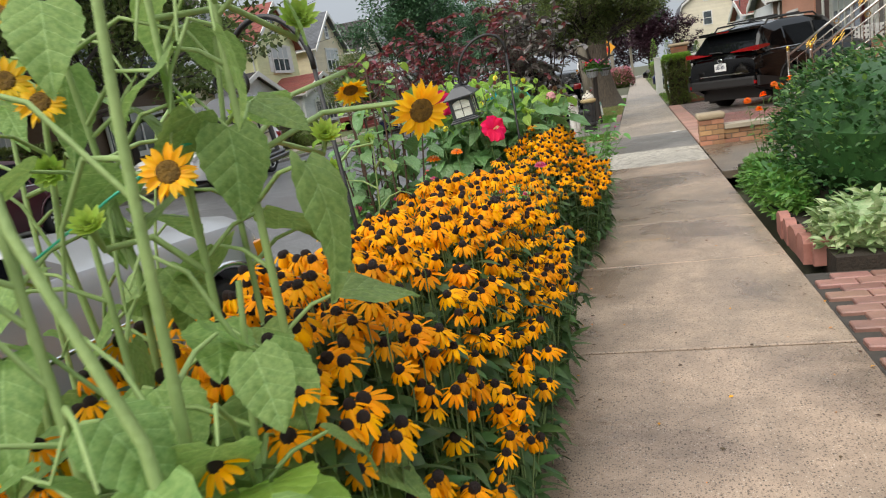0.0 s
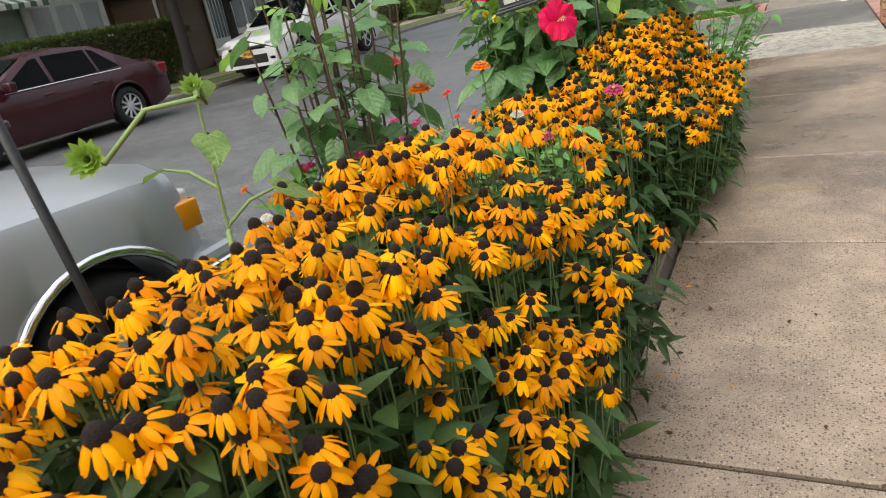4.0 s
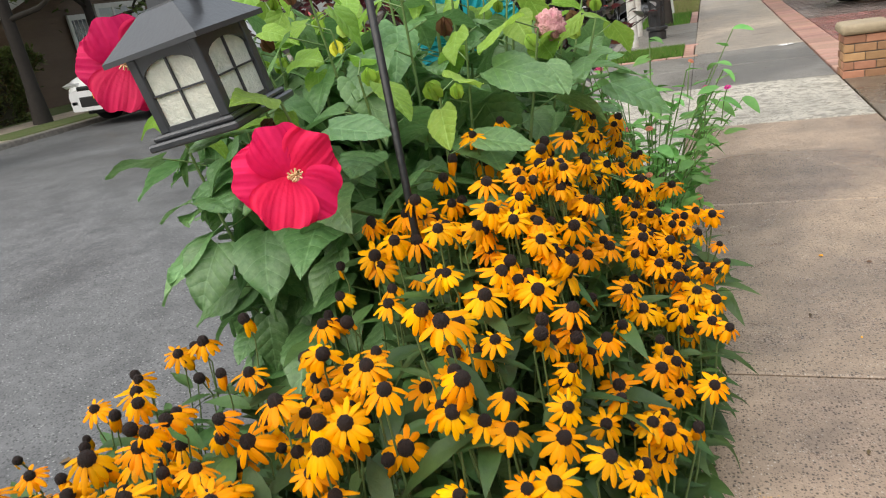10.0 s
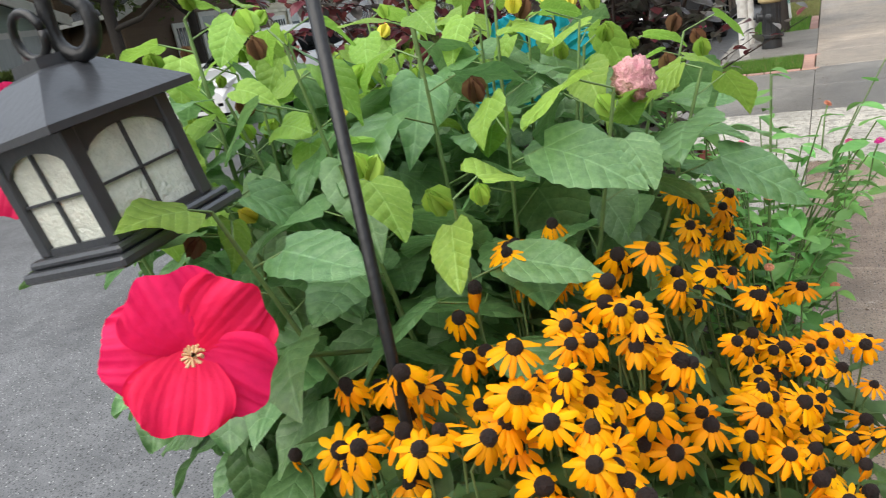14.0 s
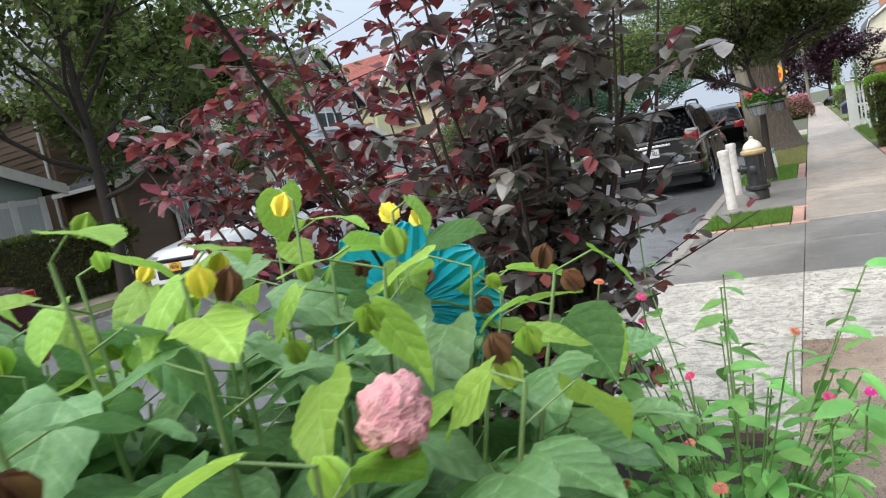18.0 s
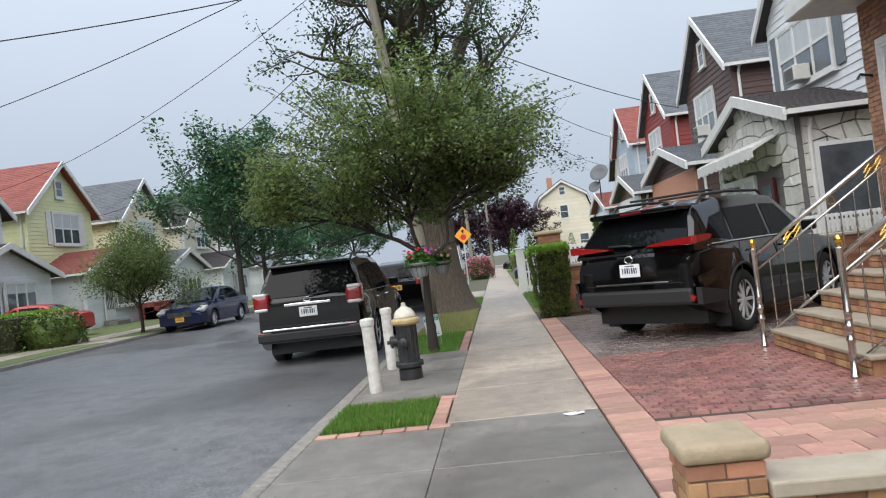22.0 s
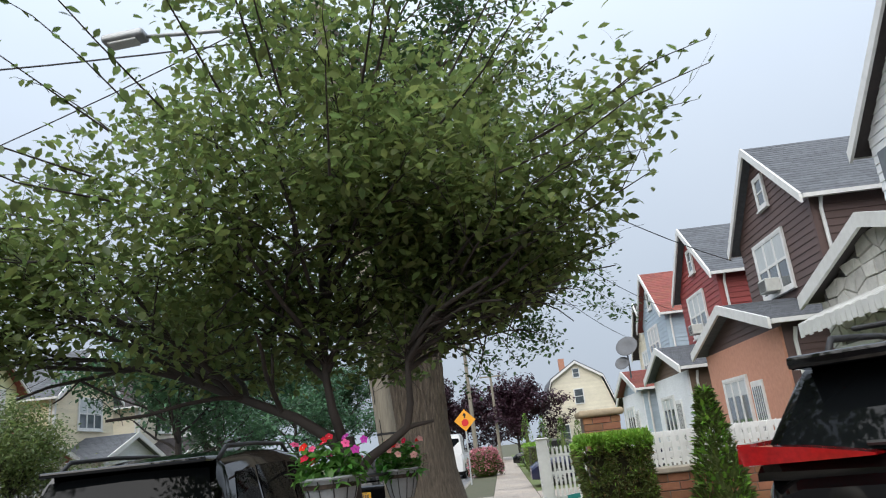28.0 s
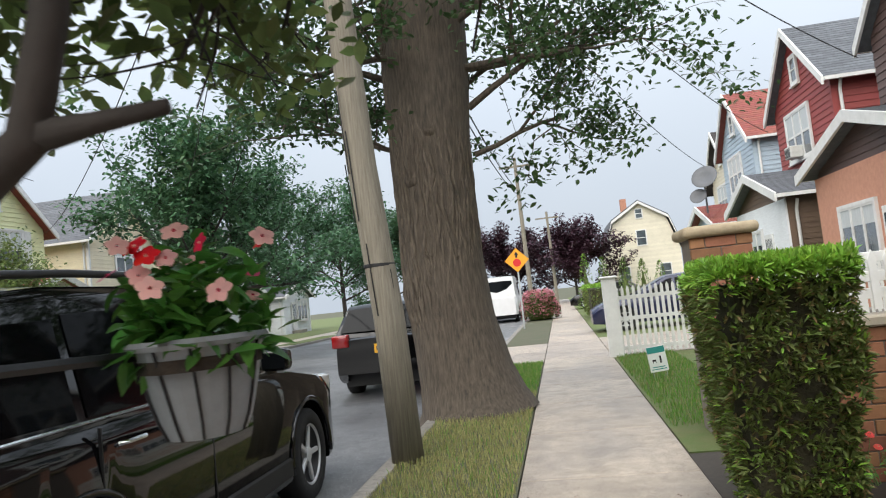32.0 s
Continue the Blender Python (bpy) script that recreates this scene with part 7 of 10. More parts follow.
for s in (1, -1):
    tl = part("tail_light", prism([(s * 0.30, 1.175), (s * 0.62, 1.165), (s * 0.93, 1.158), (s * 0.945, 1.25), (s * 0.62, 1.228), (s * 0.30, 1.186)], "y", -2.515, -2.38), M_taillight, suv2)
    part("side_lens", prism([(-2.47, 1.165), (-2.12, 1.195), (-2.06, 1.235), (-2.12, 1.26), (-2.45, 1.255)], "x", s * 0.90, s * 0.974), M_taillight, suv2)
    part("reversing_lens", prism([(s * 0.74, 1.165), (s * 0.90, 1.155), (s * 0.92, 1.184), (s * 0.74, 1.193)], "y", -2.512, -2.38), M_clearlight, suv2)
    part("reflector", prism([(s * 0.66, 0.56), (s * 0.88, 0.50), (s * 0.90, 0.56), (s * 0.70, 0.64)], "y", -2.51, -2.42), M_taillight, suv2)
    part("roof_rail", tube([(s * 0.67, -1.80, 1.62), (s * 0.67, -1.66, 1.74), (s * 0.66, -0.9, 1.775), (s * 0.66, 0.0, 1.77), (s * 0.65, 0.2, 1.68)], 0.02, 8), M_trim, suv2, smooth=True)
    part("bumper_flank", prism([(-2.46, 0.78), (-2.0, 0.86), (-2.02, 0.72), (-2.4, 0.64)], "x", s * 0.93, s * 0.978), M_black, suv2)
    part("bumper_side", prism([(-2.47, 0.46), (-1.80, 0.44), (-1.80, 0.56), (-2.05, 0.60), (-2.47, 0.66)], "x", s * 0.90, s * 0.974), M_trim, suv2)
    part("sill_trim", box(s * 0.945, -0.85, 0.28, s * 0.975, 1.05, 0.46, 0.01), M_trim, suv2)
    part("mud_flap", box(s * 0.74, -1.80, 0.12, s * 0.95, -1.77, 0.46, 0.004), M_trim, suv2)
    for yd in (-1.35, -0.23):
        part("door_seam", box(s * 0.962, yd - 0.004, 0.42, s * 0.978, yd + 0.004, 1.10), M_trim, suv2)
part("rear_bumper", box(-0.86, -2.52, 0.46, 0.86, -2.25, 0.66, 0.04, seg=2), M_trim, suv2)
part("bumper_strip", box(-0.56, -2.522, 0.735, 0.56, -2.45, 0.752, 0.004), M_chrome, suv2)
part("tailgate_seam", box(-0.74, -2.502, 0.722, 0.74, -2.48, 0.73), M_trim, suv2)
part("rear_wiper", tube([(0.0, -2.40, 1.20), (-0.1, -2.42, 1.22), (-0.36, -2.40, 1.22)], 0.012, 6), M_trim, suv2)
part("spoiler", box(-0.68, -2.33, 1.575, 0.68, -1.9, 1.64, 0.02, seg=2), M_black, suv2)
part("brake_lamp", box(-0.16, -2.334, 1.60, 0.16, -2.30, 1.618), M_taillight, suv2)
for yb in (-1.3, -0.5):
    part("roof_bar", box(-0.66, yb - 0.03, 1.79, 0.66, yb + 0.03, 1.82, 0.01), M_trim, suv2)
part("badge", tube([(0.06 * math.cos(a), -2.505, 1.04 + 0.042 * math.sin(a)) for a in (2 * math.pi * k / 18 for k in range(19))], 0.007, 5), M_chrome, suv2)
plate(suv2, 0.0, -2.505, 0.905, M_plate, -1)

SEDAN = {"L": 4.6, "W": 1.79, "H": 1.45, "front": 0.9, "rear": 1.02, "r": 0.32, "belt": 0.93, "tumble": 0.27,
         "top": [(-2.3, 0.88), (-2.1, 0.98), (-1.4, 0.99), (-1.2, 0.94), (0.95, 0.93), (1.3, 0.90), (2.0, 0.78), (2.3, 0.60)], "low": [(-2.3, 0.36), (-2.0, 0.26), (-1.7, 0.2), (1.7, 0.2), (2.3, 0.25)],
         "roof": [(-1.85, 0.97), (-1.05, 1.38), (-0.4, 1.45), (0.1, 1.42), (1.15, 0.93)],
         "windows": [((-1.35, 0.99), (-0.95, 0.97), (-0.92, 1.33), (-1.02, 1.30)), ((-0.9, 0.97), (-0.1, 0.96), (-0.1, 1.36), (-0.86, 1.34)), ((-0.03, 0.96), (0.78, 0.97), (0.12, 1.33), (-0.02, 1.35))],
         "mirror": 0.72, "handles": (-0.8, 0.1), "screen": (1.05, 0.99, 0.18, 1.38, 1), "back": (-1.72, 1.02, -1.14, 1.34, -1), "spokes": 10, "group": "cars parked across the street"}
sed = car("sedan", "maroon sedan parked across the street", pose(-10.5, 9.6, 0.0, 0, 0, 180), SEDAN, M_maroon)
for s in (1, -1):
    lamp("tail_light", sed, s * 0.55, -2.31, 0.72, s * 0.85, -2.0, 0.9, M_taillight)
    lamp("headlight", sed, s * 0.5, 1.95, 0.58, s * 0.82, 2.22, 0.74, M_clearlight)
plate(sed, 0, -2.31, 0.75, M_plateyellow, -1)
nav = car("sedan", "dark blue sedan facing up the street, parked on the far side", pose(-10.7, 35.1, -0.01, 0, 0, 180), SEDAN, M_navy)
for s in (1, -1):
    part("headlight", prism([(1.75, 0.76), (2.2, 0.62), (2.27, 0.70), (1.85, 0.84)], "x", s * 0.60, s * 0.86), M_clearlight, nav)
    lamp("fog_lamp", nav, s * 0.55, 2.2, 0.36, s * 0.7, 2.29, 0.43, M_clearlight, 0.01)
    lamp("tail_light", nav, s * 0.55, -2.31, 0.72, s * 0.85, -2.0, 0.9, M_taillight)
gr = part("grille", box(-0.44, 2.2, 0.50, 0.44, 2.315, 0.68, 0.02), M_trim, nav)
for k in range(5):
    part("grille_bar", box(-0.43, 2.30, 0.515 + 0.035 * k, 0.43, 2.325, 0.532 + 0.035 * k), M_chrome, gr)
plate(nav, 0, 2.32, 0.42, M_plateyellow, 1)
CROSS = {"L": 4.6, "W": 1.85, "H": 1.69, "front": 0.95, "rear": 0.98, "r": 0.36, "belt": 1.06, "arch": M_trim, "group": "cars parked across the street",
         "top": [(-2.3, 1.0), (-2.15, 1.07), (0.9, 1.05), (1.3, 1.03), (2.1, 0.90), (2.3, 0.68)], "low": [(-2.3, 0.44), (-2.0, 0.32), (-1.8, 0.25), (1.8, 0.24), (2.3, 0.3)],
         "roof": [(-2.24, 1.06), (-1.85, 1.58), (-1.1, 1.67), (-0.2, 1.69), (0.3, 1.65), (1.2, 1.05)],
         "windows": [((-1.85, 1.18), (-1.25, 1.1), (-1.22, 1.5), (-1.6, 1.44)), ((-1.18, 1.1), (-0.25, 1.09), (-0.22, 1.55), (-1.15, 1.53)), ((-0.16, 1.09), (0.82, 1.1), (0.28, 1.52), (-0.14, 1.55))],
         "mirror": 0.75, "handles": (-0.9, 0.05), "screen": (1.1, 1.12, 0.38, 1.61, 1), "back": (-2.18, 1.14, -1.9, 1.52, -1), "spokes": 5}
wht = car("compact_suv", "white compact SUV facing up the street, parked across the street", pose(-10.55, 17.45, 0.0, 0, 0, 180), CROSS, M_white)
for s in (1, -1):
    part("headlight", prism([(1.8, 0.84), (2.2, 0.74), (2.28, 0.80), (1.85, 0.92)], "x", s * 0.52, s * 0.885), M_clearlight, wht)
    lamp("fog_lamp", wht, s * 0.6, 2.2, 0.42, s * 0.76, 2.30, 0.50, M_clearlight, 0.01)
    lamp("tail_light", wht, s * 0.6, -2.3, 0.92, s * 0.9, -2.0, 1.1, M_taillight)
part("grille", box(-0.55, 2.18, 0.66, 0.55, 2.30, 0.76, 0.02), M_trim, wht)
part("air_intake", box(-0.55, 2.2, 0.36, 0.55, 2.315, 0.58, 0.03), M_trim, wht)
plate(wht, 0, 2.325, 0.6, M_plateyellow, 1)

# silver car at the kerb beside the bed
BIG = {"L": 4.9, "W": 1.9, "H": 1.62, "front": 0.62, "rear": 1.2, "r": 0.35, "belt": 1.02, "group": "cars parked on the near side", "trim": M_chrome,
       "top": [(-2.45, 0.95), (-2.2, 1.02), (0.7, 1.03), (1.0, 1.02), (2.1, 0.97), (2.40, 0.93), (2.45, 0.72)], "low": [(-2.45, 0.4), (-2.0, 0.3), (1.9, 0.3), (2.45, 0.36)],
       "roof": [(-2.0, 1.02), (-1.5, 1.56), (-0.6, 1.62), (0.0, 1.6), (0.95, 1.03)],
       "windows": [((-1.6, 1.07), (-0.75, 1.06), (-0.72, 1.5), (-1.4, 1.48)), ((-0.68, 1.06), (0.6, 1.07), (0.05, 1.5), (-0.65, 1.52))],
       "mirror": 0.55, "handles": (-0.5,), "screen": (0.85, 1.09, 0.08, 1.55, 1), "back": (-1.92, 1.08, -1.56, 1.5, -1), "spokes": 5, "arch": M_chrome, "crown": 0.035}
sil = car("silver_car", "silver older car with chrome wheel arches, parked beside the flower bed", pose(-2.62, 1.98, -0.135), BIG, M_silver)
for s in (1, -1):
    hl = lamp("headlight", sil, s * 0.45, 2.3, 0.66, s * 0.80, 2.47, 0.84, M_clearlight)
    lamp("marker_lamp", sil, s * 0.76, 2.30, 0.68, s * 0.865, 2.44, 0.80, M_amber, 0.01)
    part("side_strip", box(s * 0.945, -2.2, 0.72, s * 0.965, 1.4, 0.745, 0.006), M_chrome, sil)
part("grille", box(-0.43, 2.36, 0.62, 0.43, 2.468, 0.84, 0.01), M_trim, sil)
part("front_bumper", box(-0.92, 2.3, 0.40, 0.92, 2.56, 0.58, 0.04, seg=2), M_silver, sil)
part("bumper_strip", box(-0.93, 2.32, 0.50, 0.93, 2.575, 0.525, 0.008), M_chrome, sil)

# more cars further along
blk = car("compact_suv", "dark SUV parked further along the kerb", pose(-2.6, 33.0, -0.13), CROSS, M_black)
for s in (1, -1):
    lamp("tail_light", blk, s * 0.6, -2.33, 0.9, s * 0.9, -2.0, 1.12, M_taillight)
plate(blk, 0, -2.31, 0.85, M_plateyellow, -1)
rd = car("sedan", "red sedan parked across the street", pose(-18.2, 35.4, 0.09, 0, 0, 100), SEDAN, M_redcar)
rd2 = car("sedan", "red sedan parked across the street", pose(-10.2, 66.0, 0.0, 0, 0, 180), SEDAN, M_redcar)
rd3 = car("compact_suv", "red compact SUV parked across the street", pose(-10.3, 73.0, 0.0, 0, 0, 180), CROSS, M_redcar)
blu = car("sedan", "dark blue sedan parked on a drive behind the white fence", pose(3.6, 40.5, 0.0, 0, 0, 90), SEDAN, M_navy)
bl2 = car("sedan", "dark sedan parked on a drive", pose(3.4, 62.0, 0.0, 0, 0, 80), SEDAN, M_black)
VAN = dict(CROSS, L=5.2, H=2.45, W=2.0, belt=1.35, top=[(-2.6, 1.3), (-2.4, 1.35), (1.2, 1.35), (1.7, 1.25), (2.4, 1.05), (2.6, 0.8)], low=[(-2.6, 0.4), (2.6, 0.35)],
           roof=[(-2.55, 1.35), (-2.45, 2.35), (0.0, 2.45), (0.8, 2.4), (1.75, 1.35)], windows=[((0.1, 1.4), (1.3, 1.42), (0.85, 2.05), (0.1, 2.05))], mirror=1.3, handles=(0.2,), screen=(1.65, 1.42, 0.88, 2.25, 1), back=(-2.5, 1.45, -2.46, 2.15, -1), tumble=0.14)
car("van", "white delivery van parked further down the street", pose(-2.75, 58.0, -0.13), VAN, M_white)

# ---- houses ----
def siding(name, color, dark=0.85, rough=0.65, kind=0.05):
    return material(name, color, rough, color2=tuple(c * dark for c in color), scale=4.0, streak=(1.0, 1.0, 6.0), bump=0.15, bump_scale=30.0, per_island=kind, stains=0.2, stain_color=tuple(c * 0.6 for c in color))


M_trimw = material("white_house_trim", (0.74, 0.74, 0.72), 0.55, color2=(0.62, 0.62, 0.6), scale=5.0, stains=0.15, stain_color=(0.45, 0.43, 0.4))
M_houseglass = material("window_glass", (0.10, 0.125, 0.14), 0.05, spec=0.8, coat=0.4, color2=(0.05, 0.06, 0.07), scale=1.5)
M_blind = material("pale_curtain", (0.55, 0.58, 0.58), 0.8, color2=(0.42, 0.45, 0.46), scale=3.0, streak=(12, 12, 0.5))
M_roofgrey = material("grey_shingle", (0.13, 0.14, 0.155), 0.85, color2=(0.075, 0.08, 0.09), scale=7.0, bump=0.5, per_island=0.16)
M_roofdark = material("dark_shingle", (0.055, 0.045, 0.045), 0.85, color2=(0.03, 0.026, 0.026), scale=7.0, bump=0.5, per_island=0.16)
M_roofred = material("red_shingle", (0.27, 0.075, 0.055), 0.8, color2=(0.18, 0.05, 0.04), scale=7.0, bump=0.5, per_island=0.14)
M_wwhite, M_wbrown, M_wred = siding("white_siding", (0.80, 0.82, 0.84)), siding("brown_siding", (0.115, 0.072, 0.064)), siding("red_siding", (0.30, 0.055, 0.05))
M_wblue, M_wyellow, M_wbeige, M_wcream = siding("pale_blue_siding", (0.42, 0.52, 0.60)), siding("pale_yellow_siding", (0.80, 0.81, 0.47)), siding("beige_siding", (0.82, 0.72, 0.52)), siding("cream_siding", (0.74, 0.68, 0.54))
M_wgreen, M_wtan = siding("grey_green_siding", (0.36, 0.44, 0.385)), siding("brown_shingle_siding", (0.16, 0.105, 0.07))
M_salmon = material("salmon_brick", (0.52, 0.27, 0.18), 0.8, color2=(0.42, 0.2, 0.13), scale=8.0, bump=0.4, per_island=0.15)
M_housebrick = material("tan_brick", (0.38, 0.205, 0.12), 0.8, color2=(0.26, 0.13, 0.075), scale=9.0, bump=0.4, per_object=0.2, per_island=0.22)
M_mortar = material("mortar", (0.22, 0.19, 0.16), 0.9, var=0.3, scale=20.0)
M_stone = material("pale_stone_facing", (0.66, 0.65, 0.60), 0.8, color2=(0.50, 0.49, 0.45), scale=6.0, bump=0.6, per_island=0.18)
M_stonejoint = material("dark_stone_joint", (0.16, 0.155, 0.15), 0.9, var=0.3, scale=10.0)
M_ac = material("air_conditioner_case", (0.62, 0.62, 0.58), 0.6, var=0.2, scale=10.0)
M_pipe = material("white_downpipe", (0.70, 0.70, 0.68), 0.5, var=0.1, scale=4.0)
M_shutter = material("grey_shutter", (0.16, 0.18, 0.20), 0.6, var=0.2, scale=10.0)


class Front:
    """A frame on a house front: u along the street (+y), d out from the wall, z up."""

    def __init__(self, x, y, side):
        self.x, self.y, self.side = x, y, side

    def p(self, u, d, z):
        return (self.x - self.side * d, self.y + u, z)

    def box(self, u0, d0, z0, u1, d1, z1, bevel=0.0, bm=None):
        a, b = self.p(u0, d0, z0), self.p(u1, d1, z1)
        return box(min(a[0], b[0]), a[1], a[2], max(a[0], b[0]), b[1], b[2], bevel, bm)


def boards(fr, thing, mat, u0, u1, d, z0, z1, step, edge=lambda z: (None, None), name="siding", along="u", d1=0.0):
    """Lap boards up a wall; edge(z) gives the ends in a gable. along 'u': the front; 'd': a side wall at u0 from d to d1."""
    v, f = [], []
    z = z0
    while z < z1 - 0.01:
        t = min(z + step, z1)
        a0, b0 = edge(z)
        a1, b1 = edge(t)
        if along == "u":
            a0, b0 = (u0 if a0 is None else max(u0, a0)), (u1 if b0 is None else min(u1, b0))
            a1, b1 = (u0 if a1 is None else max(u0, a1)), (u1 if b1 is None else min(u1, b1))
            if b0 - a0 < 0.05:
                break
            k = len(v)
            v += [fr.p(a0, d + 0.03, z), fr.p(b0, d + 0.03, z), fr.p(b1, d + 0.008, t), fr.p(a1, d + 0.008, t), fr.p(a0, d, z), fr.p(b0, d, z)]
        else:
            k = len(v)
            v += [fr.p(u0 - 0.03, d, z), fr.p(u0 - 0.03, d1, z), fr.p(u0 - 0.008, d1, t), fr.p(u0 - 0.008, d, t), fr.p(u0, d, z), fr.p(u0, d1, z)]
        f += [(k, k + 1, k + 2, k + 3), (k + 4, k + 5, k + 1, k)]
        z = t
    return raw(name, v, f, mat, thing, kind="stuff")


def roof_slope(fr, thing, mat, u_eave, z_eave, u_ridge, z_ridge, d_front, d_back, name="roof"):
    """One slope, laid in overlapping courses, with its underside."""
    v, f = [], []
    n = max(6, int(math.hypot(u_ridge - u_eave, z_ridge - z_eave) / 0.17))
    step = 0.6
    for k in range(n):
        t0, t1 = k / n, (k + 1) / n
        d = d_back + (0.3 if k % 2 else 0.0)
        while d < d_front:
            e = min(d + step, d_front)
            a = len(v)
            p0, p1 = (u_eave + (u_ridge - u_eave) * t0, z_eave + (z_ridge - z_eave) * t0), (u_eave + (u_ridge - u_eave) * t1, z_eave + (z_ridge - z_eave) * t1)
            v += [fr.p(p0[0], d + 0.004, p0[1] + 0.018), fr.p(p0[0], e - 0.004, p0[1] + 0.018), fr.p(p1[0], e - 0.004, p1[1] + 0.004), fr.p(p1[0], d + 0.004, p1[1] + 0.004), fr.p(p0[0], d + 0.004, p0[1]), fr.p(p0[0], e - 0.004, p0[1])]
            f += [(a, a + 1, a + 2, a + 3), (a + 4, a + 5, a + 1, a)]
            d = e
    raw("shingles", v, f, mat, thing, kind="stuff")
    b = bmesh.new()
    q = [fr.p(u_eave, d_front, z_eave), fr.p(u_eave, d_back, z_eave), fr.p(u_ridge, d_back, z_ridge), fr.p(u_ridge, d_front, z_ridge)]
    lo, hi = [b.verts.new((x, y, z - 0.13)) for x, y, z in q], [b.verts.new((x, y, z - 0.002)) for x, y, z in q]
    b.faces.new(lo), b.faces.new(hi)
    for i in range(4):
        b.faces.new((lo[i], lo[(i + 1) % 4], hi[(i + 1) % 4], hi[i]))
    bmesh.ops.recalc_face_normals(b, faces=b.faces[:])
    return part(name, b, mat, thing)


def window(fr, thing, u, z, w, h, d=0.0, sashes=1, blind=0.4, kind="sash", mat=None):
    """A window proud of the wall: a frame, posts between sashes, panes, a sill; blinds behind the glass."""
    mat = mat or M_trimw
    fw = 0.085
    b = bmesh.new()
    fr.box(u - w / 2 - fw, d, z - fw, u + w / 2 + fw, d + 0.075, z, bm=b)
    fr.box(u - w / 2 - fw, d, z + h, u + w / 2 + fw, d + 0.075, z + h + fw, bm=b)
    fr.box(u - w / 2 - fw, d, z + 0.001, u - w / 2, d + 0.075, z + h - 0.001, bm=b)
    fr.box(u + w / 2, d, z + 0.001, u + w / 2 + fw, d + 0.075, z + h - 0.001, bm=b)
    win = part("window", b, mat, thing)
    part("sill", fr.box(u - w / 2 - fw - 0.03, d, z - fw - 0.05, u + w / 2 + fw + 0.03, d + 0.12, z - fw - 0.003), mat, win)
    sw = w / sashes
    for k in range(sashes):
        a = u - w / 2 + k * sw
        part("pane", fr.box(a + 0.02, d + 0.036, z + 0.02, a + sw - 0.02, d + 0.042, z + h - 0.02), M_houseglass, win)
        if blind:
            part("blind", fr.box(a + 0.045, d + 0.043, z + h * (1 - blind), a + sw - 0.045, d + 0.046, z + h - 0.05), M_blind, win)
        bars = bmesh.new()
        fr.box(a + 0.0, d + 0.037, z, a + 0.045, d + 0.068, z + h, bm=bars)
        fr.box(a + sw - 0.045, d + 0.037, z, a + sw, d + 0.068, z + h, bm=bars)
        fr.box(a + 0.046, d + 0.037, z + h - 0.05, a + sw - 0.046, d + 0.064, z + h, bm=bars)
        fr.box(a + 0.046, d + 0.037, z, a + sw - 0.046, d + 0.064, z + 0.05, bm=bars)
        if kind == "sash":
            fr.box(a + 0.046, d + 0.037, z + h * 0.48, a + sw - 0.046, d + 0.066, z + h * 0.53, bm=bars)
        part("sash", bars, mat, win)
    return win


def air_con(fr, thing, u, z, d):
    b = part("air_conditioner", fr.box(u - 0.3, d + 0.02, z, u + 0.3, d + 0.45, z + 0.4, 0.02), M_ac, thing)
    for k in range(7):
        part("louvre", fr.box(u - 0.26, d + 0.45, z + 0.05 + 0.045 * k, u + 0.26, d + 0.462, z + 0.07 + 0.045 * k), M_trim, b)


def barge(fr, thing, u_e, z_e, u_r, z_r, d, wide=0.24, thick=0.07):
    """A white board along a gable's edge."""
    b = bmesh.new()
    q = [fr.p(u_e, d, z_e - wide), fr.p(u_e, d, z_e + 0.03), fr.p(u_r, d, z_r + 0.03), fr.p(u_r, d, z_r - wide)]
    o = [fr.p(u_e, d + thick, z_e - wide), fr.p(u_e, d + thick, z_e + 0.03), fr.p(u_r, d + thick, z_r + 0.03), fr.p(u_r, d + thick, z_r - wide)]
    lo, hi = [b.verts.new(p) for p in q], [b.verts.new(p) for p in o]
    b.faces.new(lo), b.faces.new(hi)
    for i in range(4):
        b.faces.new((lo[i], lo[(i + 1) % 4], hi[(i + 1) % 4], hi[i]))
    bmesh.ops.recalc_face_normals(b, faces=b.faces[:])
    part("bargeboard", b, M_trimw, thing)


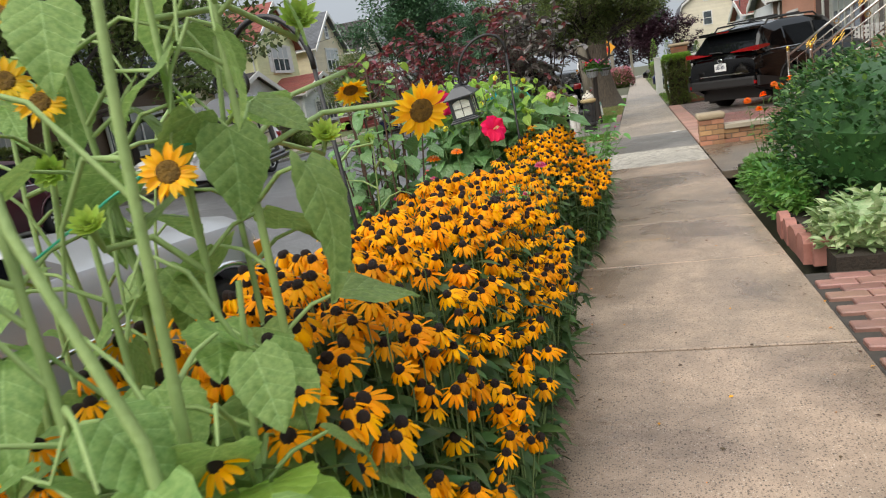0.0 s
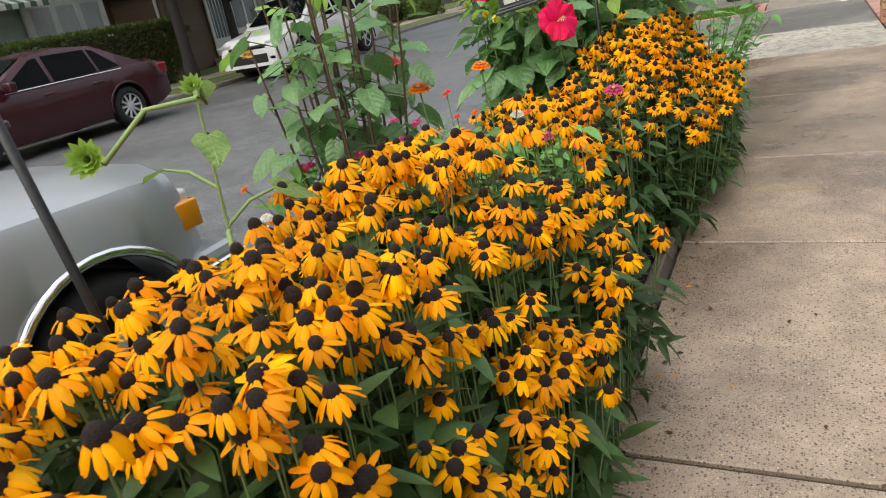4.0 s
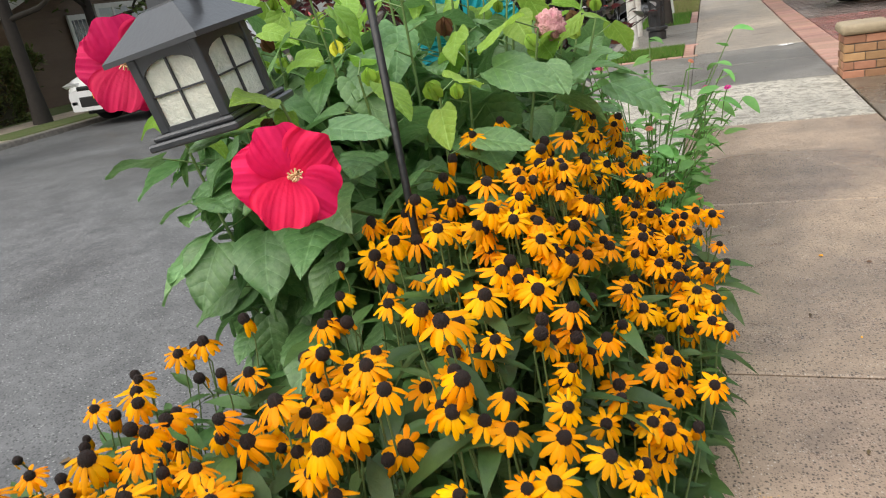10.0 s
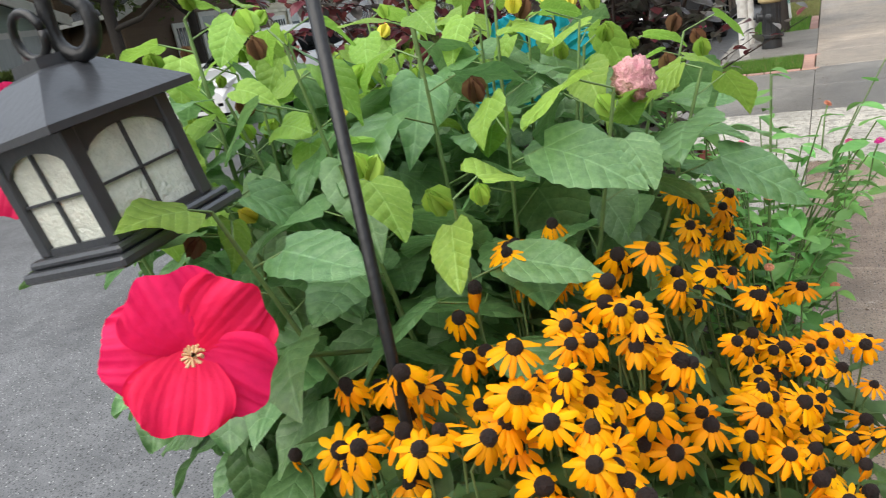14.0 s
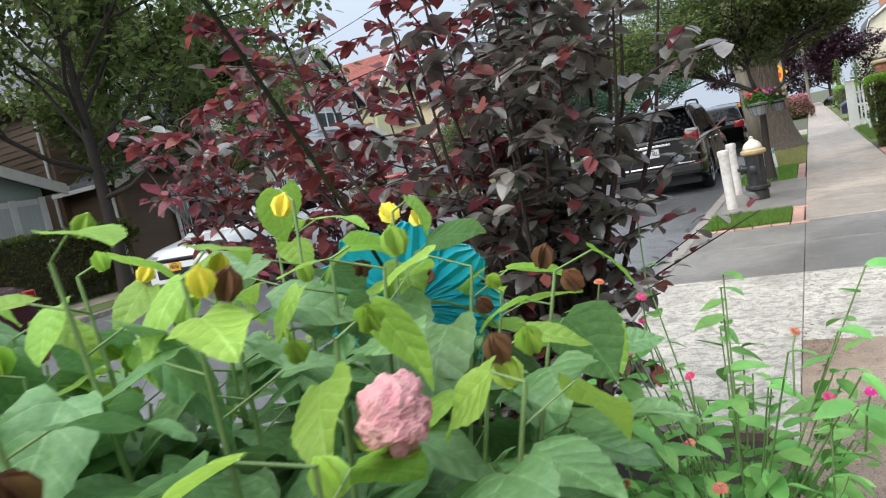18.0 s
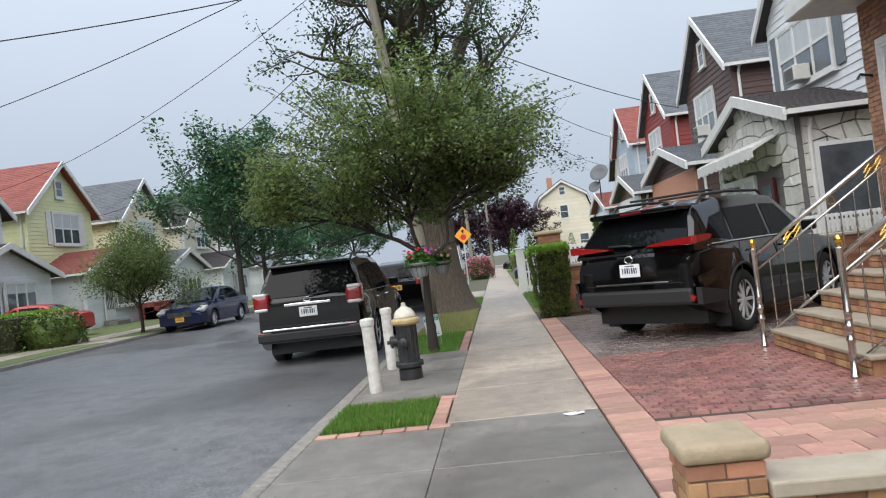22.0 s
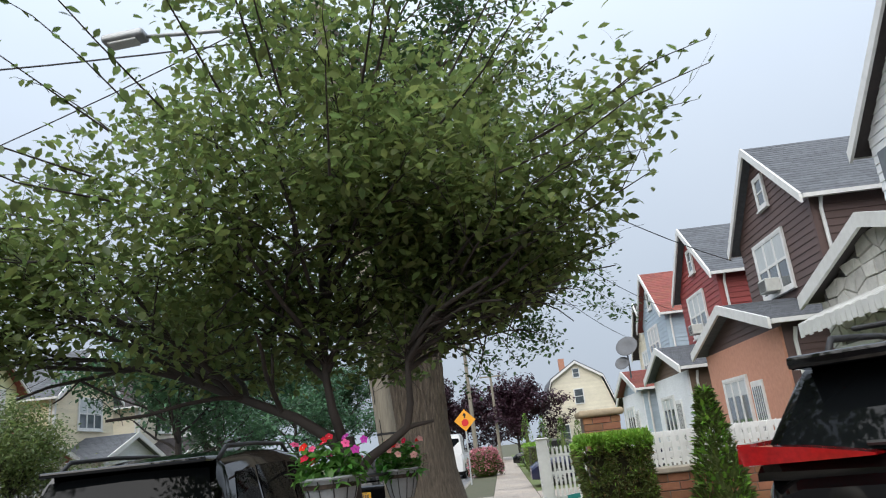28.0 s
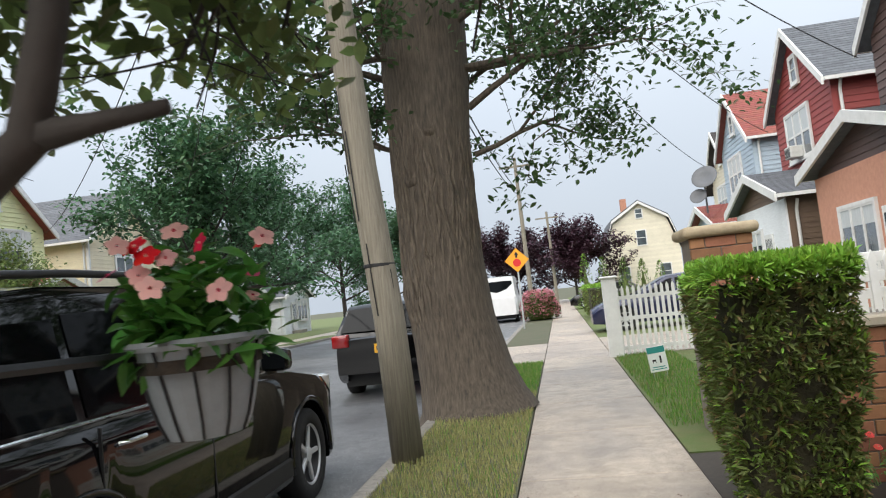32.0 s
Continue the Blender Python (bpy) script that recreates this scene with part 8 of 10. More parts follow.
def gable(fr, thing, width, depth, d0, z0, eave, peak, mat, roofmat, step=0.2, over=0.42, back_over=0.2, name="wall", shift=0.0):
    """A block with a gable to the street: core walls, boards, two slopes, bargeboards, gutters."""
    hw = width / 2
    slope = (peak - eave) / hw
    part(name, prism([(fr.y - hw + 0.01, z0), (fr.y + hw - 0.01, z0), (fr.y + hw - 0.01, eave), (fr.y, peak - 0.02), (fr.y - hw + 0.01, eave)], "x", fr.p(0, d0 - 0.002, 0)[0], fr.p(0, d0 - depth, 0)[0]), mat, thing)
    boards(fr, thing, mat, -hw, hw, d0, z0, peak - 0.1, step, lambda z: (None, None) if z <= eave else (-hw + (z - eave) / slope, hw - (z - eave) / slope))
    boards(fr, thing, mat, -hw, 0, d0 - depth, z0, eave, step, along="d", d1=d0)
    for s in (-1, 1):
        ue, ze = s * (hw + over), eave - slope * over
        roof_slope(fr, thing, roofmat, ue, ze + 0.13, 0, peak + 0.13, d0 + over, d0 - depth - back_over)
        barge(fr, thing, ue, ze + 0.13, 0, peak + 0.13, d0 + over)
        part("gutter", fr.box(min(ue, ue + s * 0.11), d0 - depth, ze - 0.0, max(ue, ue + s * 0.11), d0 + over, ze + 0.11), M_trimw, thing)
    part("corner_board", fr.box(-hw - 0.035, d0 - 0.1, z0, -hw + 0.09, d0 + 0.036, eave), mat if name == "porch_wall" else M_trimw if mat in (M_wwhite, M_wbeige, M_wcream) else mat, thing)
    part("downpipe", tube([fr.p(-hw - 0.12, d0 - 0.25, eave - 0.2), fr.p(-hw - 0.08, d0 - 0.2, eave - 0.5), fr.p(-hw - 0.08, d0 - 0.2, z0 + 0.2)], 0.05, 8), M_pipe, thing)


def two_storey(label, x, y, side, width, wall, roofmat, eave=6.3, peak=9.4, depth=9.0, base=0.0, porch=None, ac=False, shutters=None, sill=4.6, shift=0.35, wide=2.2, over=0.42, porch_shift=0.0, name="house", porch_window=(0.75, 1.9, 1.5)):
    fr = Front(x, y, side)
    thing = empty(name, label, "house", "houses along the street")
    gable(fr, thing, width, depth, 0.0, base, eave, peak, wall, roofmat, over=over)
    window(fr, thing, 0.0, peak - 1.75, 0.55, 0.85, 0.03, 1, 0.0)
    z = sill + base
    window(fr, thing, shift, z, wide, 1.6, 0.03, 3, 0.5)
    if ac:
        air_con(fr, thing, shift, z, 0.06)
    if shutters:
        for s in (-1, 1):
            part("shutter", fr.box(shift + s * (wide / 2 + 0.34) - 0.2, 0.03, z - 0.05, shift + s * (wide / 2 + 0.34) + 0.2, 0.075, z + 1.65, 0.01), shutters, thing)
    if porch:
        pw, pd, pe, pp, pmat, proof, pbase = porch
        fr = Front(x, y + porch_shift, side)
        gable(fr, thing, pw, pd, pd, base, pe, pp, pmat, proof, 0.16, 0.4, 0.0, name="porch_wall")
        if pbase:
            part("porch_front", fr.box(-pw / 2 - 0.02, pd + 0.03, base, pw / 2 + 0.02, pd + 0.10, pe - 0.15), pbase, thing)
        wu, ww, wh = porch_window
        window(fr, thing, wu, base + 2.55 - wh, ww, wh, pd + 0.10, 3, 0.5 if ww > 2 else 0.3, "sash" if ww > 2 else "fixed")
        for k in range(4 if ww > 2 else 0):
            part("porch_post", fr.box(wu - ww / 2 + k * ww / 3 - 0.085, pd + 0.177, base + 2.45 - wh, wu - ww / 2 + k * ww / 3 + 0.085, pd + 0.20, base + 2.66), M_trimw, thing)
        dr = part("front_door", fr.box(-1.35, pd + 0.08, base + 0.35, -0.5, pd + 0.15, base + 2.4, 0.01), M_trimw, thing)
        part("door_glass", fr.box(-1.25, pd + 0.151, base + 0.9, -0.6, pd + 0.157, base + 2.25), M_houseglass, dr)
        for k in range(4):
            part("door_grille", fr.box(-1.2 + 0.15 * k, pd + 0.158, base + 0.9, -1.18 + 0.15 * k, pd + 0.17, base + 2.25), M_trimw, dr)
        part("door_step", fr.box(-1.6, pd + 0.11, base, -0.3, pd + 0.8, base + 0.3, 0.02), M_kerb, thing)
    return fr, thing


# right-hand side
fr, stone_house = two_storey("white-sided two-storey house with a stone-faced porch", 9.2, 27.25, 1, 5.4, M_wwhite, M_roofdark, 7.0, 9.4, ac=True, shutters=M_shutter, sill=4.95, shift=0.45, wide=2.9, over=0.3)
gable(fr, stone_house, 5.3, 1.8, 1.8, 0.0, 3.74, 4.55, M_stonejoint, M_roofdark, 0.4, 0.33, 0.0, name="porch_wall")
random.seed(101)


def stones(fr, thing, u0, u1, d, z0, z1, inside, size=0.42, along="u", holes=()):
    """Irregular flat stones with dark joints, each a block of its own shape."""
    v, f = [], []
    nu, nz = int((u1 - u0) / size), int((z1 - z0) / (size * 0.8))
    jit = {}
    for i in range(nu + 1):
        for j in range(nz + 1):
            e = 0 if i in (0, nu) else 0.36
            g = 0 if j in (0, nz) else 0.36
            jit[i, j] = (u0 + (u1 - u0) * (i + rnd(-e, e)) / nu, z0 + (z1 - z0) * (j + rnd(-g, g)) / nz)
    for i in range(nu):
        for j in range(nz):
            q = [jit[i, j], jit[i + 1, j], jit[i + 1, j + 1], jit[i, j + 1]]
            cu, cz = sum(p[0] for p in q) / 4, sum(p[1] for p in q) / 4
            if not inside(cu, cz) or any(a < cu < b and c_ < cz < e_ for a, b, c_, e_ in holes):
                continue
            s = [(cu + (p[0] - cu) * 0.95, cz + (p[1] - cz) * 0.95) for p in q]
            t = [(cu + (p[0] - cu) * 0.88, cz + (p[1] - cz) * 0.88) for p in q]
            k, out = len(v), rnd(0.045, 0.075)
            def at(p, o):
                return fr.p(p[0], d + o, p[1]) if along == "u" else fr.p(d - o, p[0], p[1])
            v += [at(p, 0.0) for p in s] + [at(p, out) for p in t]
            f += [(k + 4, k + 5, k + 6, k + 7)] + [(k + m, k + (m + 1) % 4, k + 4 + (m + 1) % 4, k + 4 + m) for m in range(4)]
    return raw("stone_facing", v, f, M_stone, thing, kind="stuff")


stones(fr, stone_house, -2.63, 2.63, 1.83, 0.05, 4.45, lambda u, z: z < 3.6 or abs(u) < 2.6 * (4.5 - z) / 0.85, 0.36, "u", ((-1.75, 2.4, 0.3, 2.75),))
stones(fr, stone_house, 0.05, 1.75, -2.685, 0.05, 3.6, lambda u, z: True, 0.36, "d")
window(fr, stone_house, 1.1, 1.0, 2.2, 1.55, 1.83, 3, 0.3, "fixed")
dr = part("front_door", fr.box(-1.3, 1.84, 0.35, -0.4, 1.92, 2.45, 0.01), material("dark_red_door", (0.08, 0.012, 0.012), 0.4, var=0.3, scale=8.0), stone_house)
part("door_glass", fr.box(-1.15, 1.921, 1.2, -0.55, 1.927, 2.3), M_houseglass, dr)
awn = bmesh.new()
M_awning = material("white_metal_awning", (0.72, 0.72, 0.70), 0.5, color2=(0.6, 0.6, 0.58), scale=3.0, stains=0.3, stain_color=(0.5, 0.49, 0.46))
for k in range(22):
    u = -1.9 + 4.4 * k / 22
    a, b2 = fr.p(u + 0.005, 1.88, 3.25), fr.p(u + 0.195, 2.52, 2.72)
    prism([(a[0], 3.42 + 0.02 * (k % 2)), (b2[0], 3.16 + 0.02 * (k % 2)), (b2[0], 3.08), (b2[0] + 0.02, 3.08), (a[0], 3.39)], "y", a[1], b2[1], awn)
tagged(part("awning", awn, M_awning, stone_house), kind="stuff")
for k in range(22):
    u = -1.9 + 4.4 * k / 22
    part("awning_scallop", fr.box(u + 0.01, 2.51, 2.93 - 0.03 * (k % 2), u + 0.19, 2.525, 3.09), M_awning, stone_house)
part("side_window", box(7.75, 24.45, 1.3, 8.85, 24.51, 2.9), M_houseglass, stone_house)
part("side_window_frame", box(7.65, 24.47, 1.2, 8.95, 24.50, 3.0), M_trimw, stone_house)

two_storey("brown-sided two-storey house with grey shingle roof and gabled porch", 9.2, 35.9, 1, 5.4, M_wbrown, M_roofgrey, 7.0, 9.3, ac=True, sill=4.95, over=0.3, porch_shift=-0.3, porch=(6.2, 1.72, 3.65, 4.5, M_wbrown, M_roofgrey, M_salmon))
two_storey("red-sided two-storey house with grey shingle roof and gabled porch", 9.2, 44.2, 1, 5.4, M_wred, M_roofgrey, 6.95, 9.25, ac=True, sill=4.95, over=0.3, porch=(5.6, 1.72, 3.5, 4.4, M_wtan, M_roofgrey, M_wwhite))
two_storey("pale blue two-storey house with a red roof and gabled porch", 9.2, 52.9, 1, 5.4, M_wblue, M_roofred, 7.0, 9.35, sill=4.95, over=0.3, porch=(5.4, 1.72, 3.4, 4.3, M_wblue, M_roofred, M_wwhite))
two_storey("cream two-storey house with a brown roof", 10.4, 61.0, 1, 5.8, M_wcream, M_roofdark, 6.4, 9.2, porch=(5.2, 1.7, 3.0, 4.2, M_wcream, M_roofdark, None))

# cream house at the bend, its gambrel front turned to the street
gam = empty("house", "cream house with a broad gambrel gable and white trim", "house", "houses along the street")
GX, GY = 8.7, 88.0
outline = [(-3.5, 4.0), (-2.5, 7.1), (0.0, 8.75), (2.5, 7.1), (3.5, 4.0)]
part("wall", prism([(GX - 3.45, 0.0)] + [(GX + x * 0.985, z - 0.05) for x, z in outline] + [(GX + 3.45, 0.0)], "y", GY, GY + 9), M_wcream, gam)
v, f = [], []
z = 0.2
while z < 8.5:
    def half(h):
        return lerp([(0.0, 3.45), (4.0, 3.45), (7.1, 2.45), (8.75, 0.0)], h)
    k = len(v)
    v += [(GX - half(z), GY - 0.03, z), (GX + half(z), GY - 0.03, z), (GX + half(z + 0.2), GY - 0.008, z + 0.2), (GX - half(z + 0.2), GY - 0.008, z + 0.2)]
    f.append((k, k + 1, k + 2, k + 3))
    z += 0.2
raw("siding", v, f, M_wcream, gam, kind="stuff")
for (x0, z0), (x1, z1) in zip(outline, outline[1:]):
    part("roof", prism([(GX + x0 * 1.06, z0), (GX + x1 * 1.06, z1), (GX + x1 * 1.06, z1 + 0.16), (GX + x0 * 1.06, z0 + 0.16)], "y", GY - 0.35, GY + 9.3), M_roofgrey, gam)
    part("bargeboard", prism([(GX + x0 * 1.05, z0 - 0.2), (GX + x1 * 1.05, z1 - 0.2), (GX + x1 * 1.05, z1 + 0.05), (GX + x0 * 1.05, z0 + 0.05)], "y", GY - 0.42, GY - 0.355), M_trimw, gam)
for x, z, w, h in ((0.0, 7.2, 0.55, 0.8), (0.0, 4.6, 0.8, 1.35), (-1.9, 1.2, 0.9, 1.4), (1.9, 1.2, 0.9, 1.4)):
    wn_ = part("window", box(GX + x - w / 2 - 0.1, GY - 0.09, z - 0.1, GX + x + w / 2 + 0.1, GY - 0.032, z + h + 0.1), M_trimw, gam)
    part("pane", box(GX + x - w / 2, GY - 0.098, z, GX + x + w / 2, GY - 0.091, z + h / 2 - 0.03), M_houseglass, wn_)
    part("pane", box(GX + x - w / 2, GY - 0.098, z + h / 2 + 0.03, GX + x + w / 2, GY - 0.091, z + h), M_houseglass, wn_)
part("chimney", box(GX - 1.2, GY + 4, 7.0, GX - 0.6, GY + 4.7, 9.6), M_housebrick, gam)

# left-hand side
LB = 0.02
for k, (y, wall, roofm, lab, sh) in enumerate(((44.3, M_wyellow, M_roofred, "pale yellow two-storey house with a red roof and enclosed porch", M_trimw), (52.9, M_wbeige, M_roofgrey, "beige two-storey house with grey roof and porch", None), (61.6, M_wcream, M_roofdark, "cream two-storey house with a dark roof", None), (70.3, M_wwhite, M_roofgrey, "white two-storey house with grey roof", None))):
    f2, th = two_storey(lab, -22.0, y, -1, 5.6, wall, roofm, 6.4, 8.85, 9.0, LB, (5.4, 2.6, 2.9, 4.0, M_wwhite, roofm, None), shutters=sh)
for y, wall, roofm, lab in ((-4.0, M_wbeige, M_roofdark, "beige house with a dark roof and porch"), (5.0, M_wtan, M_roofdark, "brown house with a dark roof and porch"), (14.0, M_wgreen, M_roofdark, "grey-green house with white-framed porch windows"), (22.2, M_wtan, M_roofgrey, "brown-shingled house with a porch"), (30.2, M_wcream, M_roofgrey, "cream house with a grey roof"), (36.6, M_wwhite, M_roofdark, "white house with a dark roof")):
    two_storey(lab, -19.0 if y < 30 else -22.0, y, -1, 6.4, wall, roofm, 6.0, 8.8, 9.0, LB, (6.0, 2.2, 2.9, 4.1, wall, roofm, None), porch_window=(1.72, 2.25, 1.75) if y == 14.0 else (0.75, 1.9, 1.5))

M_awngreen = material("green_awning_stripe", (0.10, 0.17, 0.13), 0.5, var=0.2, scale=5.0)
awning = empty("door_awning", "green and white striped metal awning over a porch door", "awning")
for k in range(12):
    y = 12.75 + 0.16 * k
    part("awning_slat", prism([(-16.66, 2.95), (-15.75, 2.62), (-15.75, 2.50), (-15.77, 2.50), (-15.79, 2.60), (-16.66, 2.91)], "y", y, y + 0.155), M_awngreen if k % 2 else M_trimw, awning)

# ---- low brick wall with a capped pier beside the drive ----
M_cap = material("tan_cast_stone", (0.46, 0.375, 0.25), 0.75, color2=(0.33, 0.26, 0.17), scale=7.0, bump=0.6, bump_scale=30.0, stains=0.3, stain_color=(0.25, 0.2, 0.14))
M_capgrey = material("pale_cast_stone", (0.48, 0.43, 0.34), 0.7, color2=(0.36, 0.31, 0.24), scale=7.0, bump=0.4, stains=0.4, stain_color=(0.27, 0.23, 0.17))
M_wallbrick = material("mixed_tan_brick", (0.44, 0.235, 0.13), 0.75, color2=(0.33, 0.165, 0.09), scale=10.0, bump=0.4, per_object=0.35)


def brick_wall(thing, x0, y0, x1, y1, z0, z1, along, mat, size=(0.2, 0.065), joint=0.01, faces=("lo",), cap=300):
    """Bricks in courses, each an object, over the faces of a mortar core. along: the axis of the wall."""
    part("mortar_core", box(x0 + 0.012, y0 + 0.012, z0, x1 - 0.012, y1 - 0.012, z1 - 0.004), M_mortar, thing)
    lo, hi = (x0, x1) if along == "x" else (y0, y1)
    n = 0
    rows_ = max(1, int((z1 - z0) / (size[1] + joint)))
    h = (z1 - z0) / rows_ - joint
    for r in range(rows_):
        z = z0 + r * (h + joint) + joint / 2 + h
        p = lo - (size[0] + joint) * (0.5 if r % 2 else 0.0)
        while p < hi - 0.02:
            a, b = max(p, lo), min(p + size[0], hi)
            if b - a > 0.03 and n < cap:
                for fc in faces:
                    if along == "x":
                        yy = y0 + 0.03 if fc == "lo" else y1 - 0.03
                        brick(thing, (a + b) / 2, yy, z, round(b - a, 2), 0.06, round(h, 3), mat, name="brick", bevel=0.004)
                    else:
                        xx = x0 + 0.03 if fc == "lo" else x1 - 0.03
                        brick(thing, xx, (a + b) / 2, z, 0.06, round(b - a, 2), round(h, 3), mat, name="brick", bevel=0.004)
                    n += 1
            p += size[0] + joint


random.seed(201)
low_wall = empty("garden_wall", "low tan brick wall with a pale stone coping", "wall")
brick_wall(low_wall, 1.67, 12.04, 6.0, 12.24, -0.02, 0.20, "x", M_wallbrick, (0.2, 0.058))
for k in range(4):
    part("coping", box(1.672 + k * 1.08, 11.99, 0.2, 1.672 + k * 1.08 + 1.07, 12.30, 0.275, 0.012, seg=2), M_capgrey, low_wall)
pier = empty("brick_pier", "short brick pier with a rounded tan stone cap", "pier")
brick_wall(pier, 1.325, 12.02, 1.665, 12.36, -0.02, 0.37, "x", M_wallbrick, (0.165, 0.056))
brick_wall(pier, 1.325, 12.085, 1.665, 12.36, -0.02, 0.37, "y", M_wallbrick, (0.165, 0.056))
part("cap", box(1.295, 11.985, 0.372, 1.695, 12.395, 0.465, 0.035, seg=3), M_cap, pier, smooth=True)

# ---- front steps with steel rails, brick house ----
M_step = material("stone_tread", (0.40, 0.34, 0.255), 0.6, color2=(0.28, 0.235, 0.175), scale=6.0, bump=0.3, stains=0.3, stain_color=(0.2, 0.17, 0.13))
M_steel = material("polished_steel", (0.62, 0.60, 0.57), 0.22, metal=1.0, var=0.2, scale=12.0)
M_brass = material("polished_brass", (0.80, 0.50, 0.10), 0.22, metal=1.0)
steps = empty("front_steps", "brick front steps with stone treads", "steps")
RISE, RUN, N = 0.19, 0.285, 9
for k in range(N):
    x, z = 3.62 + RUN * k, RISE * (k + 1)
    part("riser", box(x + 0.045, 15.06, -0.02, x + RUN + 0.044, 17.12, z - 0.048), M_housebrick, steps)
    part("tread", box(x - 0.01, 14.98, z - 0.047, x + RUN + 0.05, 17.18, z, 0.014, seg=2), M_step, steps)
    for j in range(10):
        brick(steps, x + 0.03, 15.17 + 0.207 * j, z - 0.052, 0.03, 0.196, 0.065, M_wallbrick)
        brick(steps, x + 0.03, 15.17 + 0.207 * j, z - 0.125, 0.03, 0.196, 0.06, M_wallbrick)


def stair_rail(y, label):
    thing = empty("stair_rail", label, "railing", "rails of the front steps")
    def along(x, dz):
        return (x, y, (x - 3.62) * RISE / RUN + dz)
    prof = [(0.042, 0.0), (0.042, 0.012), (0.03, 0.02), (0.03, 0.30), (0.038, 0.31), (0.038, 0.33), (0.03, 0.34), (0.03, 0.42), (0.038, 0.43), (0.038, 0.45), (0.03, 0.46), (0.03, 0.54), (0.038, 0.55), (0.03, 0.57), (0.03, 1.10), (0.034, 1.11), (0.034, 1.125), (0.02, 1.13)]
    part("newel_post", lathe(prof, 14, at=(3.53, y, 0.0)), M_steel, thing, smooth=True)
    part("finial", lathe([(0.02, 1.13), (0.034, 1.14), (0.022, 1.155), (0.036, 1.175), (0.038, 1.195), (0.026, 1.222), (0.004, 1.235)], 14, at=(3.53, y, 0.0)), M_brass, thing, smooth=True)
    x1 = 6.05
    part("hand_rail", tube([along(3.53, 1.10), along(x1, 1.10)], 0.026, 10), M_steel, thing, smooth=True)
    part("upper_rail", tube([along(3.53, 0.93), along(x1, 0.93)], 0.014, 8), M_steel, thing, smooth=True)
    part("lower_rail", tube([along(3.53, 0.16), along(x1, 0.16)], 0.018, 8), M_steel, thing, smooth=True)
    for k in range(14):
        x = 3.70 + 0.168 * k
        a, b = along(x, 0.16), along(x, 0.93)
        L = b[2] - a[2]
        p = [(0.008, 0)] + [(0.008 + (0.006 if 6 <= q <= 12 and q % 2 else 0.0), L * q / 18) for q in range(1, 18)] + [(0.008, L)]
        part("baluster", lathe(p, 7, at=a), M_steel, thing, smooth=True)
    for k, x in enumerate((3.98, 4.95)):
        c = along(x, 1.015)
        orn_ = bmesh.new()
        for q in range(3):
            for s in (-1, 1):
                o = -0.045 + 0.045 * q
                tube([(c[0] + o - 0.06, y, c[2] - 0.005 + s * 0.04 + o * 0.6), (c[0] + o + 0.06, y, c[2] + 0.005 - s * 0.04 + o * 0.6)], 0.005, 5, orn_)
        for s in (-1, 1):
            tube([(c[0] - 0.10, y, c[2] - 0.09 + 0.03 * s), (c[0] - 0.02, y, c[2] + 0.02 + 0.035 * s)], 0.006, 5, orn_)
            tube([(c[0] + 0.10, y, c[2] + 0.09 + 0.03 * s), (c[0] + 0.02, y, c[2] - 0.02 + 0.035 * s)], 0.006, 5, orn_)
        part("brass_ornament", orn_, M_brass, thing)
    for x in (4.45, 5.4):
        c = along(x, 1.015)
        part("brass_ring", tube([(c[0] + 0.045 * math.cos(a), y, c[2] + 0.045 * math.sin(a)) for a in (2 * math.pi * q / 14 for q in range(15))], 0.008, 6), M_brass, thing)
    part("top_post", lathe([(0.035, 0), (0.03, 0.02), (0.03, 1.2), (0.04, 1.22), (0.01, 1.28)], 12, at=(6.05, y, RISE * 8.6)), M_steel, thing, smooth=True)
    return thing


stair_rail(15.10, "polished steel stair rail with brass finial and ornaments")
stair_rail(17.14, "polished steel stair rail with brass finial and ornaments")

bh = empty("brick_house", "tan brick house with a raised entrance and wide window", "house")
part("wall", box(6.2, 5.0, 0, 15.0, 19.4, 6.6), M_mortar, bh)
v, f = [], []
for face in ("front", "side"):
    lo, hi = (9.8, 19.4) if face == "front" else (6.2, 12.0)
    r, z = 0, 0.0
    while z < 6.5:
        p = lo - (0.11 if r % 2 else 0)
        while p < hi:
            a, b = max(p, lo) + 0.005, min(p + 0.21, hi) - 0.005
            if b > a + 0.02 and not (face == "front" and 16.55 < (a + b) / 2 < 18.95 and 2.25 < z < 3.75):
                k, o = len(v), rnd(0.008, 0.016)
                if face == "front":
                    q = [(6.2 - o, a, z), (6.2 - o, b, z), (6.2 - o, b, z + 0.06), (6.2 - o, a, z + 0.06), (6.2, a, z), (6.2, b, z), (6.2, b, z + 0.06), (6.2, a, z + 0.06)]
                else:
                    q = [(a, 19.4 + o, z), (b, 19.4 + o, z), (b, 19.4 + o, z + 0.06), (a, 19.4 + o, z + 0.06), (a, 19.4, z), (b, 19.4, z), (b, 19.4, z + 0.06), (a, 19.4, z + 0.06)]
                v += q
                f += [(k, k + 1, k + 2, k + 3)] + [(k + m, k + (m + 1) % 4, k + 4 + (m + 1) % 4, k + 4 + m) for m in range(4)]
            p += 0.21
        z += 0.07
        r += 1
raw("bricks", v, f, M_housebrick, bh, kind="stuff")
frb = Front(6.2, 17.75, 1)
window(frb, bh, 0.0, 2.35, 2.2, 1.3, 0.0, 4, 0.3, "fixed")
part("eave", box(5.3, 5.0, 4.35, 15.0, 19.7, 4.62, 0.02), M_trimw, bh)
part("upper_wall", box(5.5, 5.0, 4.63, 15.0, 19.5, 7.4), M_housebrick, bh)
part("landing", box(6.19, 14.6, 0, 6.199, 17.4, 1.70), M_housebrick, bh)
